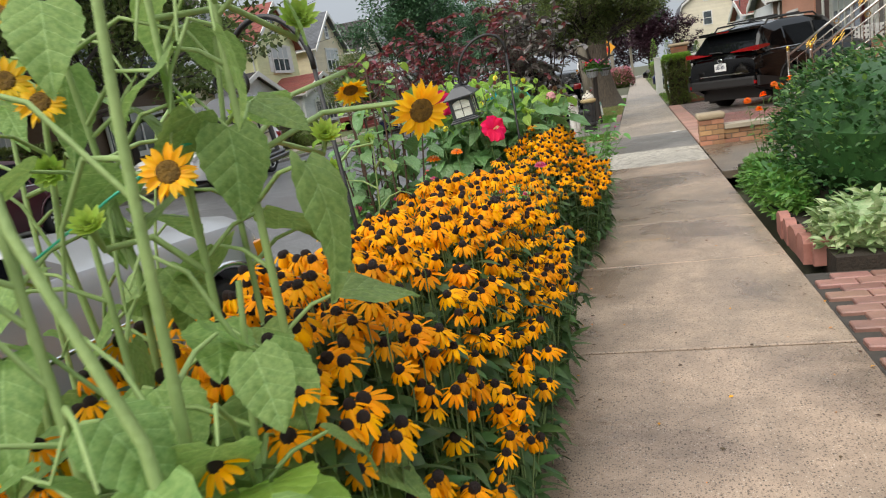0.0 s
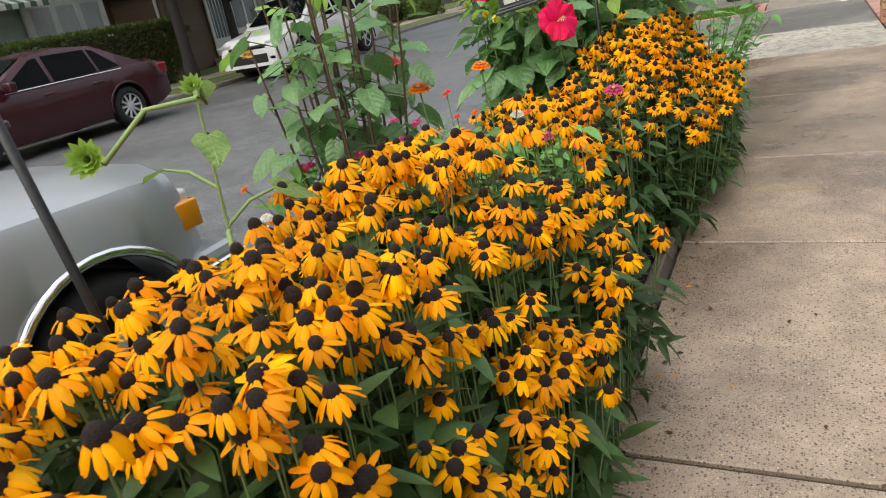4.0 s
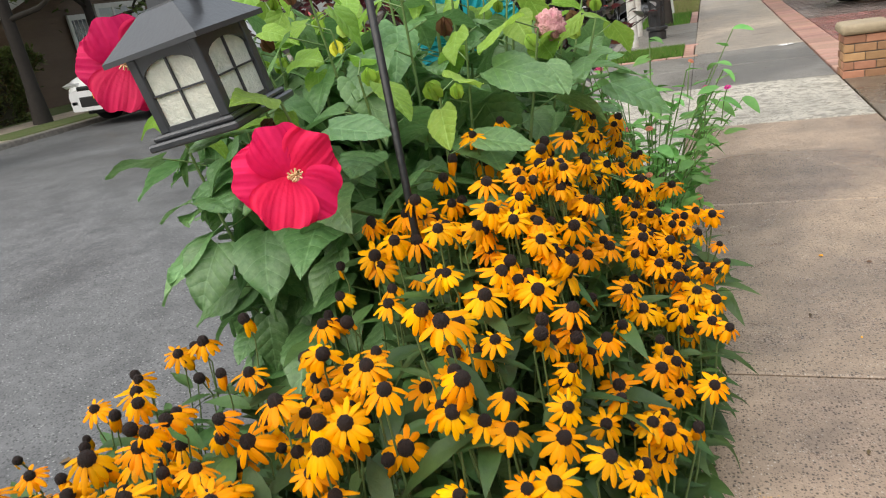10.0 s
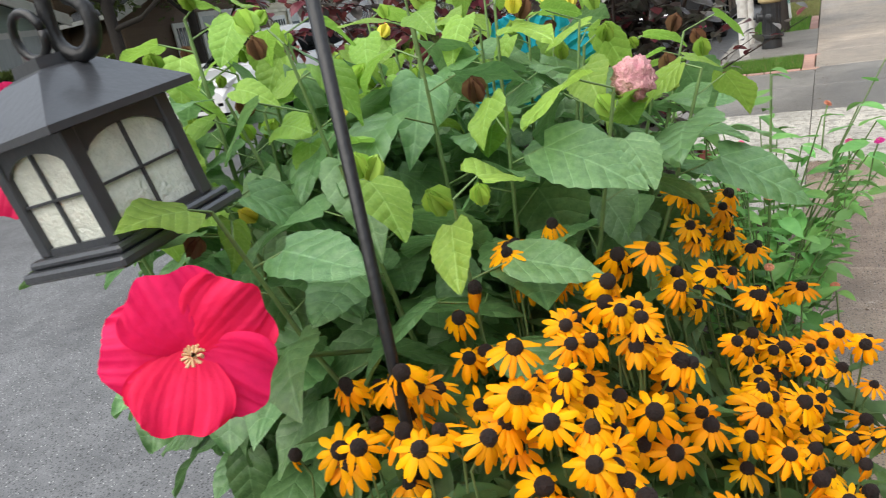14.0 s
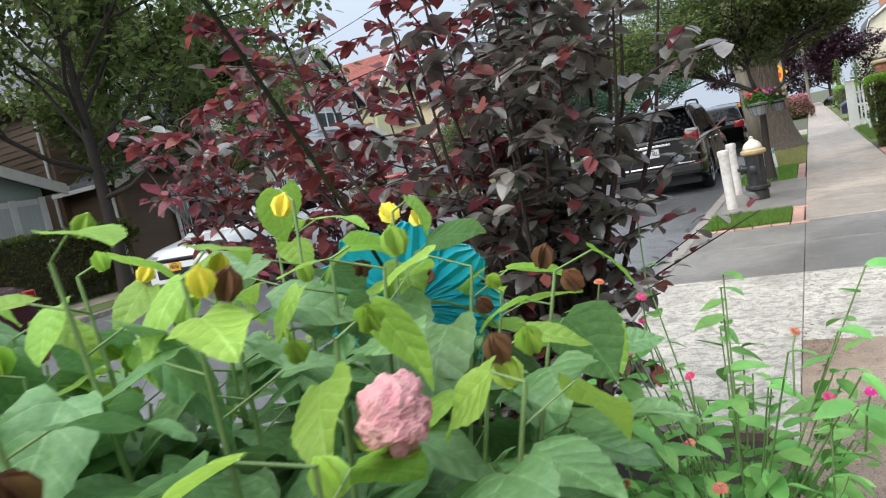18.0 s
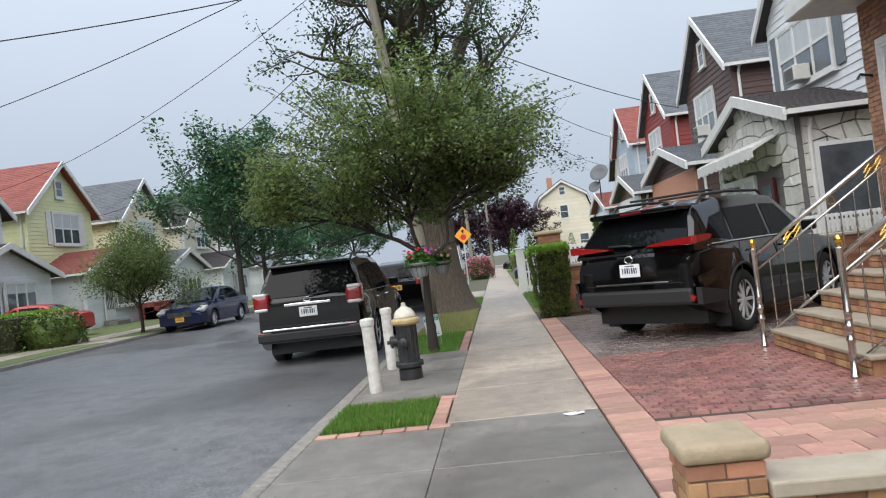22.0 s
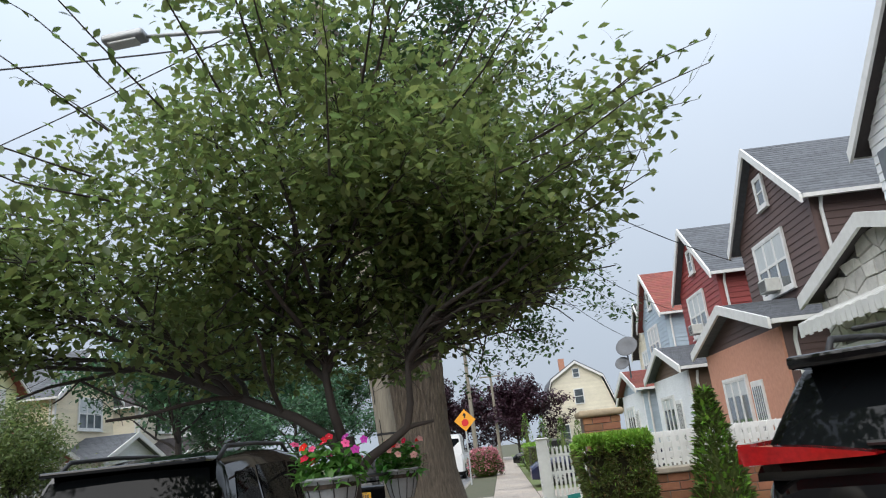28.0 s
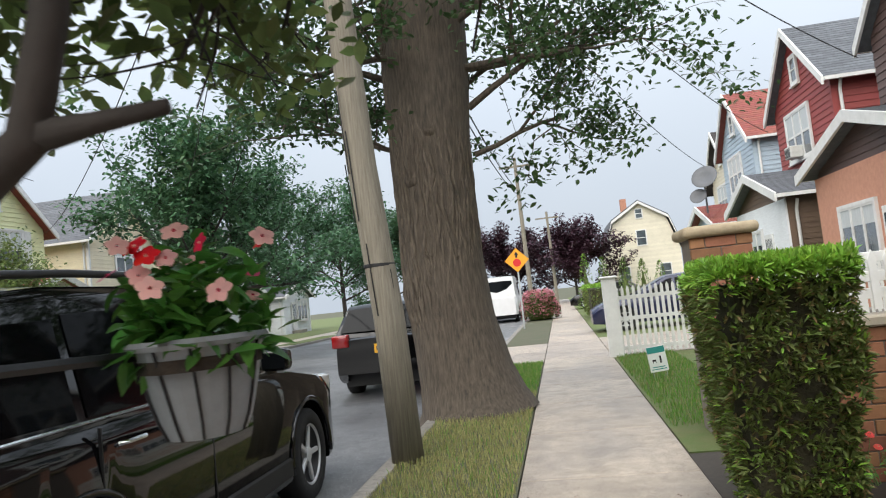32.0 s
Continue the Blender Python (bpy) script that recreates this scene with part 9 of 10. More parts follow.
part("wall_lamp", tube([(6.2, 19.2, 3.3), (6.02, 19.2, 3.34), (5.98, 19.2, 3.28)], 0.02, 6), M_iron, bh)

# ---- bollards and hydrant ----
M_whitepaint = material("chipped_white_paint", (0.70, 0.69, 0.66), 0.6, color2=(0.55, 0.54, 0.5), scale=12.0, bump=0.3, stains=0.45, stain_color=(0.3, 0.24, 0.18), stain_scale=9.0)
M_hydrant = material("black_hydrant_paint", (0.028, 0.03, 0.034), 0.45, color2=(0.018, 0.019, 0.021), scale=20.0, bump=0.35, stains=0.2, stain_color=(0.12, 0.1, 0.08), stain_scale=8.0)
M_hydrantcap = material("silver_hydrant_paint", (0.66, 0.64, 0.58), 0.4, color2=(0.5, 0.46, 0.36), scale=14.0, bump=0.3)
M_band = material("faded_yellow_paint", (0.52, 0.40, 0.20), 0.6, color2=(0.38, 0.29, 0.15), scale=14.0, bump=0.3)


def bollard(x, y, tilt):
    thing = empty("bollard", "chipped white steel bollard with a rusty foot", "bollard", "bollards at the hydrant", at=pose(x, y, 0, tilt[0], tilt[1], 0))
    part("pipe", lathe([(0.072, -0.05), (0.072, 0.77), (0.070, 0.775)], 20), M_whitepaint, thing, smooth=False)
    part("cap", lathe([(0.080, 0.765), (0.082, 0.775), (0.082, 0.83), (0.074, 0.845), (0.03, 0.852), (0.002, 0.853)], 20), M_whitepaint, thing)


bollard(-0.94, 16.78, (0.5, -1.2))
bollard(-1.0, 18.45, (0.0, -0.6))
hyd = empty("fire_hydrant", "black fire hydrant with a silver dome and yellow band", "hydrant", at=pose(-0.62, 17.5, 0))
part("base_flange", lathe([(0.145, -0.02), (0.145, 0.13), (0.125, 0.135), (0.125, 0.15), (0.17, 0.155), (0.175, 0.165), (0.175, 0.20), (0.165, 0.21), (0.13, 0.215)], 22), M_hydrant, hyd)
barrel = bmesh.new()
lathe([(0.128, 0.21), (0.125, 0.25), (0.122, 0.62), (0.128, 0.68)], 22, barrel)
for k in range(12):
    a = 2 * math.pi * k / 12
    part("barrel_rib", tube([(0.122 * math.cos(a), 0.122 * math.sin(a), 0.24), (0.120 * math.cos(a), 0.120 * math.sin(a), 0.66)], 0.012, 6), M_hydrant, hyd)
part("barrel", barrel, M_hydrant, hyd)
part("collar", lathe([(0.13, 0.665), (0.175, 0.69), (0.18, 0.705), (0.18, 0.73), (0.17, 0.745), (0.145, 0.755)], 22), M_band, hyd)
part("dome", lathe([(0.142, 0.75), (0.138, 0.78), (0.12, 0.825), (0.085, 0.865), (0.05, 0.885), (0.045, 0.89)], 22), M_hydrantcap, hyd, smooth=True)
part("top_nut", lathe([(0.045, 0.885), (0.042, 0.90), (0.03, 0.905), (0.028, 0.94), (0.02, 0.945), (0.002, 0.947)], 8), M_hydrantcap, hyd)
for a, r0, z in ((185, 0.062, 0.47), (262, 0.05, 0.46)):
    o = part("outlet", lathe([(r0, 0.0), (r0, 0.07), (r0 * 1.25, 0.075), (r0 * 1.25, 0.10), (r0 * 0.9, 0.115), (r0 * 0.4, 0.12), (r0 * 0.4, 0.15), (0.002, 0.152)], 14), M_hydrant, hyd)
    o.matrix_basis = pose(0.10 * math.cos(radians(a)), 0.10 * math.sin(radians(a)), z, 0, 0, a) @ pose(0, 0, 0, 0, 90, 0)
for k in range(8):
    a = 2 * math.pi * k / 8
    part("bolt", cyl(0.158 * math.cos(a), 0.158 * math.sin(a), 0.2, 0.225, 0.012, seg=6), M_hydrant, hyd)

# ---- utility pole, street lamp, wires ----
M_pole = material("weathered_pole_wood", (0.29, 0.26, 0.205), 0.85, color2=(0.17, 0.15, 0.115), scale=5.0, streak=(10, 10, 0.5), bump=0.7, bump_scale=14.0)
M_cable = material("black_cable", (0.012, 0.012, 0.013), 0.6)
M_lampmetal = material("grey_lamp_metal", (0.35, 0.36, 0.36), 0.45, metal=0.6, var=0.2, scale=6.0)
pole = empty("utility_pole", "weathered wooden utility pole, leaning slightly, with lamp arm", "pole")
part("shaft", tube([(-1.07, 25.36, -0.1), (-1.12, 25.36, 1.32), (-1.24, 25.37, 2.75), (-1.32, 25.38, 4.4), (-1.70, 25.4, 8.2), (-1.85, 25.4, 10.5)], [0.15, 0.145, 0.14, 0.135, 0.115, 0.10], 18), M_pole, pole, smooth=True)
for k in range(9):
    a = rnd(0, 6.28)
    z = rnd(0.4, 3.0)
    part("crack", tube([(-1.12 - 0.075 * (z - 1) + 0.142 * math.cos(a), 25.36 + 0.142 * math.sin(a), z), (-1.12 - 0.075 * (z - 0.4) + 0.142 * math.cos(a), 25.36 + 0.142 * math.sin(a), z + rnd(0.4, 0.9))], 0.006, 5), M_trim, pole)
part("strap", lathe([(0.144, 0), (0.149, 0.005), (0.149, 0.03), (0.144, 0.035)], 18, at=(-1.165, 25.365, 1.78)), M_trim, pole)
part("lamp_arm", tube([(-1.72, 25.38, 8.05), (-2.4, 25.3, 8.42), (-3.4, 25.15, 8.62), (-4.6, 25.0, 8.60)], 0.035, 8), M_lampmetal, pole, smooth=True)
head = part("lamp_head", box(-0.36, -0.15, -0.06, 0.36, 0.15, 0.09, 0.055, seg=3), M_lampmetal, pole, smooth=True)
head.matrix_basis = pose(-4.95, 24.97, 8.58, 0, -4, 0)
part("lens", box(-0.26, -0.11, -0.10, 0.22, 0.11, -0.055, 0.02, seg=2), M_clearlight, head)
part("cross_arm", box(-2.75, 25.34, 9.5, -0.85, 25.46, 9.62), M_pole, pole)


def cable(name, a, b, sag, r=0.012, thing=None):
    a, b = Vector(a), Vector(b)
    p = [a.lerp(b, t) - Vector((0, 0, sag * 4 * t * (1 - t))) for t in (k / 14 for k in range(15))]
    return part(name, tube(p, r, 5), M_cable, thing)


wires = empty("overhead_wires", "black overhead wires strung from the utility pole", "wires")
for k, (a, b, s, r) in enumerate((((-1.75, 25.4, 8.5), (-19.5, 19.0, 6.4), 0.6, 0.014), ((-1.8, 25.4, 9.3), (-19.5, 28.5, 6.4), 0.5, 0.012), ((-1.7, 25.4, 7.7), (-20.5, 45.4, 6.0), 0.9, 0.012), ((-1.7, 25.4, 7.5), (-20.5, 54.6, 5.8), 1.0, 0.012), ((-1.8, 25.4, 8.9), (-20.5, 36.6, 6.3), 0.8, 0.01),
                                  ((-1.7, 25.4, 7.8), (8.9, 38.8, 6.6), 0.35, 0.014), ((-1.7, 25.4, 7.6), (8.9, 47.0, 6.4), 0.6, 0.012), ((-1.7, 25.4, 7.4), (8.9, 55.4, 6.2), 0.8, 0.012),
                                  ((-1.7, 25.4, 7.2), (-1.4, -14.0, 8.0), 0.7, 0.02), ((-2.6, 25.4, 9.65), (-2.5, -14.0, 10.2), 0.5, 0.012), ((-1.0, 25.4, 9.65), (-0.9, -14.0, 10.2), 0.5, 0.012),
                                  ((-1.7, 25.4, 7.2), (-1.2, 62.0, 7.4), 0.7, 0.02), ((-1.7, 25.4, 7.0), (-1.2, 62.0, 7.2), 0.9, 0.02), ((-2.6, 25.4, 9.65), (-2.2, 62.0, 9.2), 0.5, 0.012), ((-1.0, 25.4, 9.65), (-0.6, 62.0, 9.2), 0.5, 0.012))):
    cable("wire", a, b, s, r, wires)
for x, y, h, lean in ((-1.25, 62.0, 9.6, 0.0), (0.2, 80.0, 8.0, 0.0)):
    fp = empty("utility_pole", "wooden utility pole further down the street", "pole")
    part("shaft", tube([(x, y, 0), (x - 0.1, y, h)], [0.15, 0.1], 12), M_pole, fp)
    part("cross_arm", box(x - 1.1, y - 0.06, h - 0.6, x + 0.9, y + 0.06, h - 0.48), M_pole, fp)

# ---- signs ----
M_signyellow = material("yellow_sign_face", (0.85, 0.36, 0.02), 0.5, var=0.08, scale=4.0)
M_signred = material("red_sign_disc", (0.62, 0.02, 0.02), 0.5)
M_signblack = material("black_sign_print", (0.01, 0.01, 0.01), 0.6)
M_post = material("grey_sign_post", (0.5, 0.52, 0.53), 0.5, metal=0.5, var=0.2, scale=10.0)
sg = empty("warning_sign", "yellow diamond stop-ahead sign on a metal post", "sign", at=pose(-1.02, 46.0, 0, 0, 0, -4))
part("post", box(-0.03, 0.0, -0.02, 0.03, 0.04, 2.9), M_post, sg)
dia = box(-0.33, -0.012, -0.33, 0.33, -0.002, 0.33)
bmesh.ops.transform(dia, matrix=pose(0, 0, 2.62, 0, 45, 0), verts=dia.verts)
part("face", dia, M_signyellow, sg)
part("red_disc", prism([(0.16 * math.cos(a), 2.52 + 0.16 * math.sin(a)) for a in (radians(22.5 + 45 * k) for k in range(8))], "y", -0.016, -0.0125), M_signred, sg)
part("arrow", prism([(-0.035, 2.72), (0.035, 2.72), (0.035, 2.82), (0.085, 2.82), (0, 2.95), (-0.085, 2.82), (-0.035, 2.82)], "y", -0.016, -0.0125), M_signblack, sg)

M_board = material("white_yard_sign", (0.74, 0.78, 0.76), 0.6, var=0.06, scale=8.0)
M_teal = material("teal_print", (0.02, 0.24, 0.22), 0.6)


def yard_sign(x, y, turn, z0=0.16, lettered=True):
    thing = empty("yard_sign", "small white and teal lawn sign on wire legs", "sign", "lawn signs", at=pose(x, y, 0, 4, -6, turn))
    part("panel", box(-0.125, -0.004, z0, 0.125, 0.004, z0 + 0.36, 0.002), M_board, thing)
    part("header", box(-0.12, -0.0062, z0 + 0.265, 0.12, -0.0042, z0 + 0.352), M_teal, thing)
    for s in (-1, 1):
        part("wire_leg", tube([(s * 0.09, 0.006, -0.03), (s * 0.09, 0.006, z0 + 0.1)], 0.004, 6), M_post, thing)
    for k, w in enumerate((0.2, 0.17)):
        part("print_bar", box(-w / 2, -0.006, z0 + 0.03 + 0.03 * k, w / 2, -0.0042, z0 + 0.042 + 0.03 * k), M_teal, thing)
    if lettered:
        for k, word in enumerate(("BE A GOOD", "NEIGHBOR")):
            cu = bpy.data.curves.new("lettering", "FONT")
            cu.body, cu.size, cu.extrude, cu.align_x = word, 0.042, 0.0008, "CENTER"
            cu.materials.append(M_board)
            t = new("lettering", cu)
            t.parent = thing
            t.matrix_basis = pose(0, -0.0068, z0 + 0.316 - 0.042 * k, 90, 0, 0)
    # a plain dog-and-lead mark as bars
    mk = bmesh.new()
    box(-0.07, -0.006, z0 + 0.15, -0.02, -0.0042, z0 + 0.175, bm=mk)
    box(-0.068, -0.006, z0 + 0.125, -0.06, -0.0042, z0 + 0.1495, bm=mk)
    box(-0.03, -0.006, z0 + 0.125, -0.022, -0.0042, z0 + 0.1495, bm=mk)
    box(0.03, -0.006, z0 + 0.12, 0.055, -0.0042, z0 + 0.22, bm=mk)
    part("pictogram", mk, M_signblack, thing)


yard_sign(-0.56, 20.55, 6)
yard_sign(1.72, 29.3, -4, 0.10, False)

# ---- planters strapped to the small tree ----
M_liner = material("grey_planter_liner", (0.30, 0.32, 0.335), 0.7, color2=(0.22, 0.24, 0.25), scale=10.0, bump=0.3)
M_vine_leaf = leafy("vinca_leaf", (0.11, 0.27, 0.05), (0.06, 0.17, 0.03), 0.4, 0.35, 0.3)
VINCA = []
for nm, c1, eye in (("red", (0.75, 0.01, 0.03), (0.9, 0.6, 0.5)), ("pink", (0.85, 0.12, 0.30), (0.5, 0.02, 0.1)), ("magenta", (0.55, 0.04, 0.42), (0.9, 0.8, 0.85)), ("pale", (0.88, 0.48, 0.44), (0.6, 0.03, 0.1))):
    mt, me_ = leafy("vinca_petal_" + nm, c1, tuple(q * 0.85 for q in c1), 0.6, 0.25, 0.08), material("vinca_eye_" + nm, eye, 0.6)
    ms = Mesh()
    for k in range(5):
        v, f = blade([0.14, 0.36, 0.46, 0.40, 0.12], 0.1, 0.05)
        ms.add(v, f, pose(0, 0, 0, 0, 0, 72 * k) @ pose(0, 0.002, 0, 4, 0, 0) @ Matrix.Scale(0.024, 4))
    ms.tube([(0, 0, -0.002), (0, 0, 0.003)], [0.004, 0.003], 1, 6)
    VINCA.append(ms.data("vinca_flower", [mt, me_]))


def basket(at, turn, w, h, seed, tones):
    random.seed(seed)
    thing = empty("basket_planter", "grey lined wire basket planter with red and pink flowers", "planter", "planters on the small tree", at=pose(*at, 0, 0, turn))
    d = 0.20
    rings = []
    b = bmesh.new()
    for k in range(7):
        t = k / 6
        s = 0.62 + 0.38 * t ** 0.7
        rings.append([b.verts.new((w / 2 * s * math.cos(a), -d * (0.55 + 0.45 * t) * math.sin(a), -h * (1 - t))) for a in (math.pi * q / 14 for q in range(15))])
    for p, q in zip(rings, rings[1:]):
        for i in range(14):
            b.faces.new((p[i], p[i + 1], q[i + 1], q[i]))
        b.faces.new((p[14], p[0], q[0], q[14]))
    b.faces.new(rings[0])
    bmesh.ops.recalc_face_normals(b, faces=b.faces[:])
    part("liner", b, M_liner, thing, smooth=False)
    part("rim", tube([(w / 2 * 1.02 * math.cos(a), -d * 1.02 * math.sin(a), 0.004) for a in (math.pi * q / 16 for q in range(17))] + [(w / 2 * 1.02, 0, 0.004)], 0.011, 6), M_liner, thing)
    for q in range(6):
        a = math.pi * (q + 0.5) / 6
        p = []
        for k in range(6):
            t = k / 5
            s = (0.62 + 0.38 * t ** 0.7) * 1.025
            p.append((w / 2 * s * math.cos(a), -d * (0.55 + 0.45 * t) * 1.025 * math.sin(a), -h * (1 - t)))
        part("wire", tube(p, 0.003, 5), M_iron, thing)
    part("bracket", tube([(0, 0.0, -0.02), (0, 0.10, -0.02), (0, 0.22, -0.02)], 0.01, 6), M_iron, thing)
    part("soil", prism([(w / 2 * 0.96 * math.cos(a), -d * 0.96 * math.sin(a)) for a in (math.pi * q / 14 for q in range(15))], "z", -0.05, -0.025), M_soil, thing)
    lv = Mesh()
    for k in range(420):
        a, r = rnd(0, math.pi), math.sqrt(random.random())
        x, y, z = w * 0.62 * r * math.cos(a), -d * 1.15 * r * math.sin(a) + 0.04, rnd(-0.04, 0.20) * (1.15 - 0.5 * r)
        vv, ff = oval[k % 3]
        lv.add(vv, ff, aim((x, y, z), rnd(0, 360), rnd(-50, 50), rnd(-30, 30), rnd(0.045, 0.085)))
    tagged(lv.make("foliage", [M_vine_leaf], thing), kind="stuff")
    for k in range(17):
        a, r = rnd(0, math.pi), math.sqrt(random.random())
        o = new("flower", VINCA[random.choice(tones)])
        o.parent = thing
        o.matrix_basis = facing((w * 0.66 * r * math.cos(a), -d * 1.3 * r * math.sin(a) + 0.02, rnd(0.12, 0.27) - 0.06 * r), (rnd(-0.5, 0.6), rnd(-1.1, -0.2), rnd(0.2, 0.9)), rnd(0.8, 1.15))
    return thing


basket((-0.57, 19.36, 1.40), 4, 0.34, 0.20, 301, (0, 1, 2, 1, 0))
basket((-0.31, 20.42, 1.385), 12, 0.26, 0.19, 302, (0, 3, 3, 3, 1))
br = empty("planter_bracket", "iron bar that carries the planters on the tree", "bracket")
part("bar", tube([(-0.57, 19.58, 1.38), (-0.45, 20.0, 1.38), (-0.27, 20.64, 1.365)], 0.012, 6), M_iron, br)

# ---- white fence, brick wall and pillar beyond the drive ----
M_picket = material("white_painted_picket", (0.76, 0.76, 0.74), 0.55, color2=(0.66, 0.66, 0.64), scale=6.0, per_object=0.03)


def picket_fence(x0, y0, x1, y1, z0, h, label, post=True, wide=0.055, pitch=0.105):
    L = math.hypot(x1 - x0, y1 - y0)
    thing = empty("picket_fence", label, "fence", at=pose(x0, y0, z0, 0, 0, math.degrees(math.atan2(y1 - y0, x1 - x0))))
    for z in (0.10, h * 0.50, h * 0.80):
        part("rail", box(0.02, 0.0, z, L, 0.035, z + 0.07, 0.004), M_picket, thing)
    data = None
    for k in range(int(L / pitch)):
        x = 0.10 + k * pitch
        hh = h + 0.03 * math.sin(k * 0.45)
        if data is None:
            b = prism([(-wide / 2, 0.03), (wide / 2, 0.03), (wide / 2, h - 0.06), (0, h), (-wide / 2, h - 0.06)], "y", -0.02, 0.0)
            data = bpy.data.meshes.new("picket")
            b.to_mesh(data)
            b.free()
            data.materials.append(M_picket)
        o = new("picket", data)
        o.parent = thing
        o.matrix_basis = pose(x, 0, 0)
    if post:
        part("post", box(-0.16, -0.10, -0.02, 0.10, 0.14, h + 0.16, 0.012), M_picket, thing)
        part("post_cap", box(-0.19, -0.13, h + 0.16, 0.13, 0.17, h + 0.21, 0.02), M_picket, thing)
    return thing


picket_fence(1.42, 32.85, 9.0, 33.05, 0.0, 1.32, "white picket fence with a square end post")
hw_ = empty("garden_wall", "waist-high orange-brown brick wall with a pale coping", "wall")
M_wall2 = material("orange_brown_brick", (0.36, 0.16, 0.085), 0.8, color2=(0.25, 0.105, 0.06), scale=9.0, bump=0.4, per_object=0.3)
brick_wall(hw_, 1.95, 23.9, 9.0, 24.12, -0.02, 0.96, "x", M_wall2, (0.24, 0.082), cap=330)
part("coping", box(1.92, 23.86, 0.96, 9.0, 24.16, 1.03, 0.012), M_capgrey, hw_)
picket_fence(2.0, 24.0, 8.9, 24.0, 1.03, 0.42, "low white picket fence on top of the brick wall", False, 0.05, 0.095)
pl = empty("brick_pillar", "brown brick pillar with a rounded stone cap", "pillar")
brick_wall(pl, 1.62, 25.4, 2.14, 25.92, -0.02, 1.72, "x", M_wall2, (0.25, 0.082))
part("cap", box(1.56, 25.34, 1.72, 2.2, 25.98, 1.82, 0.04, seg=3), M_cap, pl, smooth=True)
random.seed(310)
zinnias(2.25, 23.65, 0.3, 0.15, 0.22, 12, 9, ["pink", "coral"], "low pink flowers at the foot of the brick wall", (0.04, 0.06))

# ---- satellite dish on the roof edge ----
M_dish = material("dark_grey_dish", (0.10, 0.105, 0.115), 0.55, var=0.2, scale=6.0)
dsh = empty("satellite_dish", "dark grey satellite dishes on a bracket", "satellite dish", at=pose(7.1, 50.4, 4.3))
for dx, dz, r in ((0.0, 1.15, 0.55), (-0.35, 0.35, 0.36)):
    o = part("dish", lathe([(0.01, -0.12), (r * 0.5, -0.09), (r * 0.8, -0.04), (r, 0.02), (r * 0.98, 0.03), (r * 0.5, -0.06), (0.01, -0.09)], 20), M_dish, dsh, smooth=True)
    o.matrix_basis = pose(dx, -0.1, dz, 62, 0, -28)
part("mast", tube([(0, 0.1, -0.4), (0, 0.05, 1.1)], 0.04, 8), M_dish, dsh)

# ---- shrubs and planting beside the pavement near the start ----
M_shrub = leafy("boxwood_leaf", (0.06, 0.14, 0.04), (0.03, 0.08, 0.022), 0.45, 0.25, 0.4)
M_shrubtip = leafy("boxwood_tip", (0.20, 0.32, 0.07), (0.12, 0.22, 0.05), 0.5, 0.3, 0.3)


def mound(name, label, cx, cy, rx, ry, h, n, seed, mats, size, shapes=None, tipshare=0.15):
    random.seed(seed)
    thing = empty(name, label, "shrub", at=pose(cx, cy, 0.02))
    ms = Mesh()
    core = lathe([(0.6, 0.0), (0.8, 0.2), (0.85, 0.5), (0.7, 0.78), (0.35, 0.90), (0.01, 0.93)], 16)
    bmesh.ops.transform(core, matrix=Matrix.Diagonal((rx, ry, h, 1)), verts=core.verts)
    part("twig_core", core, mats[0], thing)
    sl = simple_leaf(0.26)
    for _ in range(n):
        a, t = rnd(0, 6.283), random.random() ** 0.8
        e = math.asin(min(1, t))
        R = math.cos(e) ** 0.45 * (1 + 0.07 * math.sin(a * 5 + t * 7))
        p = (rx * R * math.cos(a) * rnd(0.86, 1.03), ry * R * math.sin(a) * rnd(0.86, 1.03), h * t * rnd(0.93, 1.04))
        v, f = random.choice(shapes) if shapes else sl
        for q in range(2):
            ms.add(v, f, aim(p, math.degrees(a) - 90 + rnd(-60, 60), rnd(-20, 70), rnd(-40, 40), size * rnd(0.7, 1.3)), 1 if random.random() < tipshare * (0.5 + t) else 0)
    tagged(ms.make("leaves", list(mats), thing), kind="stuff")


mound("evergreen_shrub", "dense dark evergreen shrub with paler tips beside the pavement", 2.75, 7.35, 1.22, 1.75, 1.16, 5200, 321, (M_shrub, M_shrubtip), 0.055)
mound("evergreen_shrub", "dense dark evergreen shrub with paler tips beside the pavement", 4.3, 6.4, 1.4, 1.6, 1.45, 2600, 322, (M_shrub, M_shrubtip), 0.055)
M_varie = leafy("variegated_leaf", (0.62, 0.68, 0.40), (0.20, 0.36, 0.12), 0.5, 0.35, 0.3)
mound("variegated_shrub", "low variegated green and cream ground-cover plant", 1.88, 5.48, 0.42, 0.36, 0.30, 420, 323, (M_varie, M_varie), 0.085, oval)
M_weed = leafy("weed_leaf", (0.13, 0.29, 0.06), (0.07, 0.18, 0.035), 0.5, 0.35, 0.35)
mound("weeds", "fresh green weeds spilling over the pavement edge", 1.56, 7.4, 0.20, 1.15, 0.28, 700, 324, (M_weed, M_weed), 0.07, oval)
mound("weeds", "fresh green weeds spilling over the pavement edge", 1.75, 3.6, 0.22, 0.35, 0.16, 200, 325, (M_weed, M_weed), 0.06, oval)
M_terra = material("terracotta_edging", (0.42, 0.20, 0.15), 0.75, color2=(0.30, 0.135, 0.10), scale=10.0, bump=0.4, per_object=0.15)
border = empty("border_edging", "upright terracotta edging blocks round the planting bed", "edging")
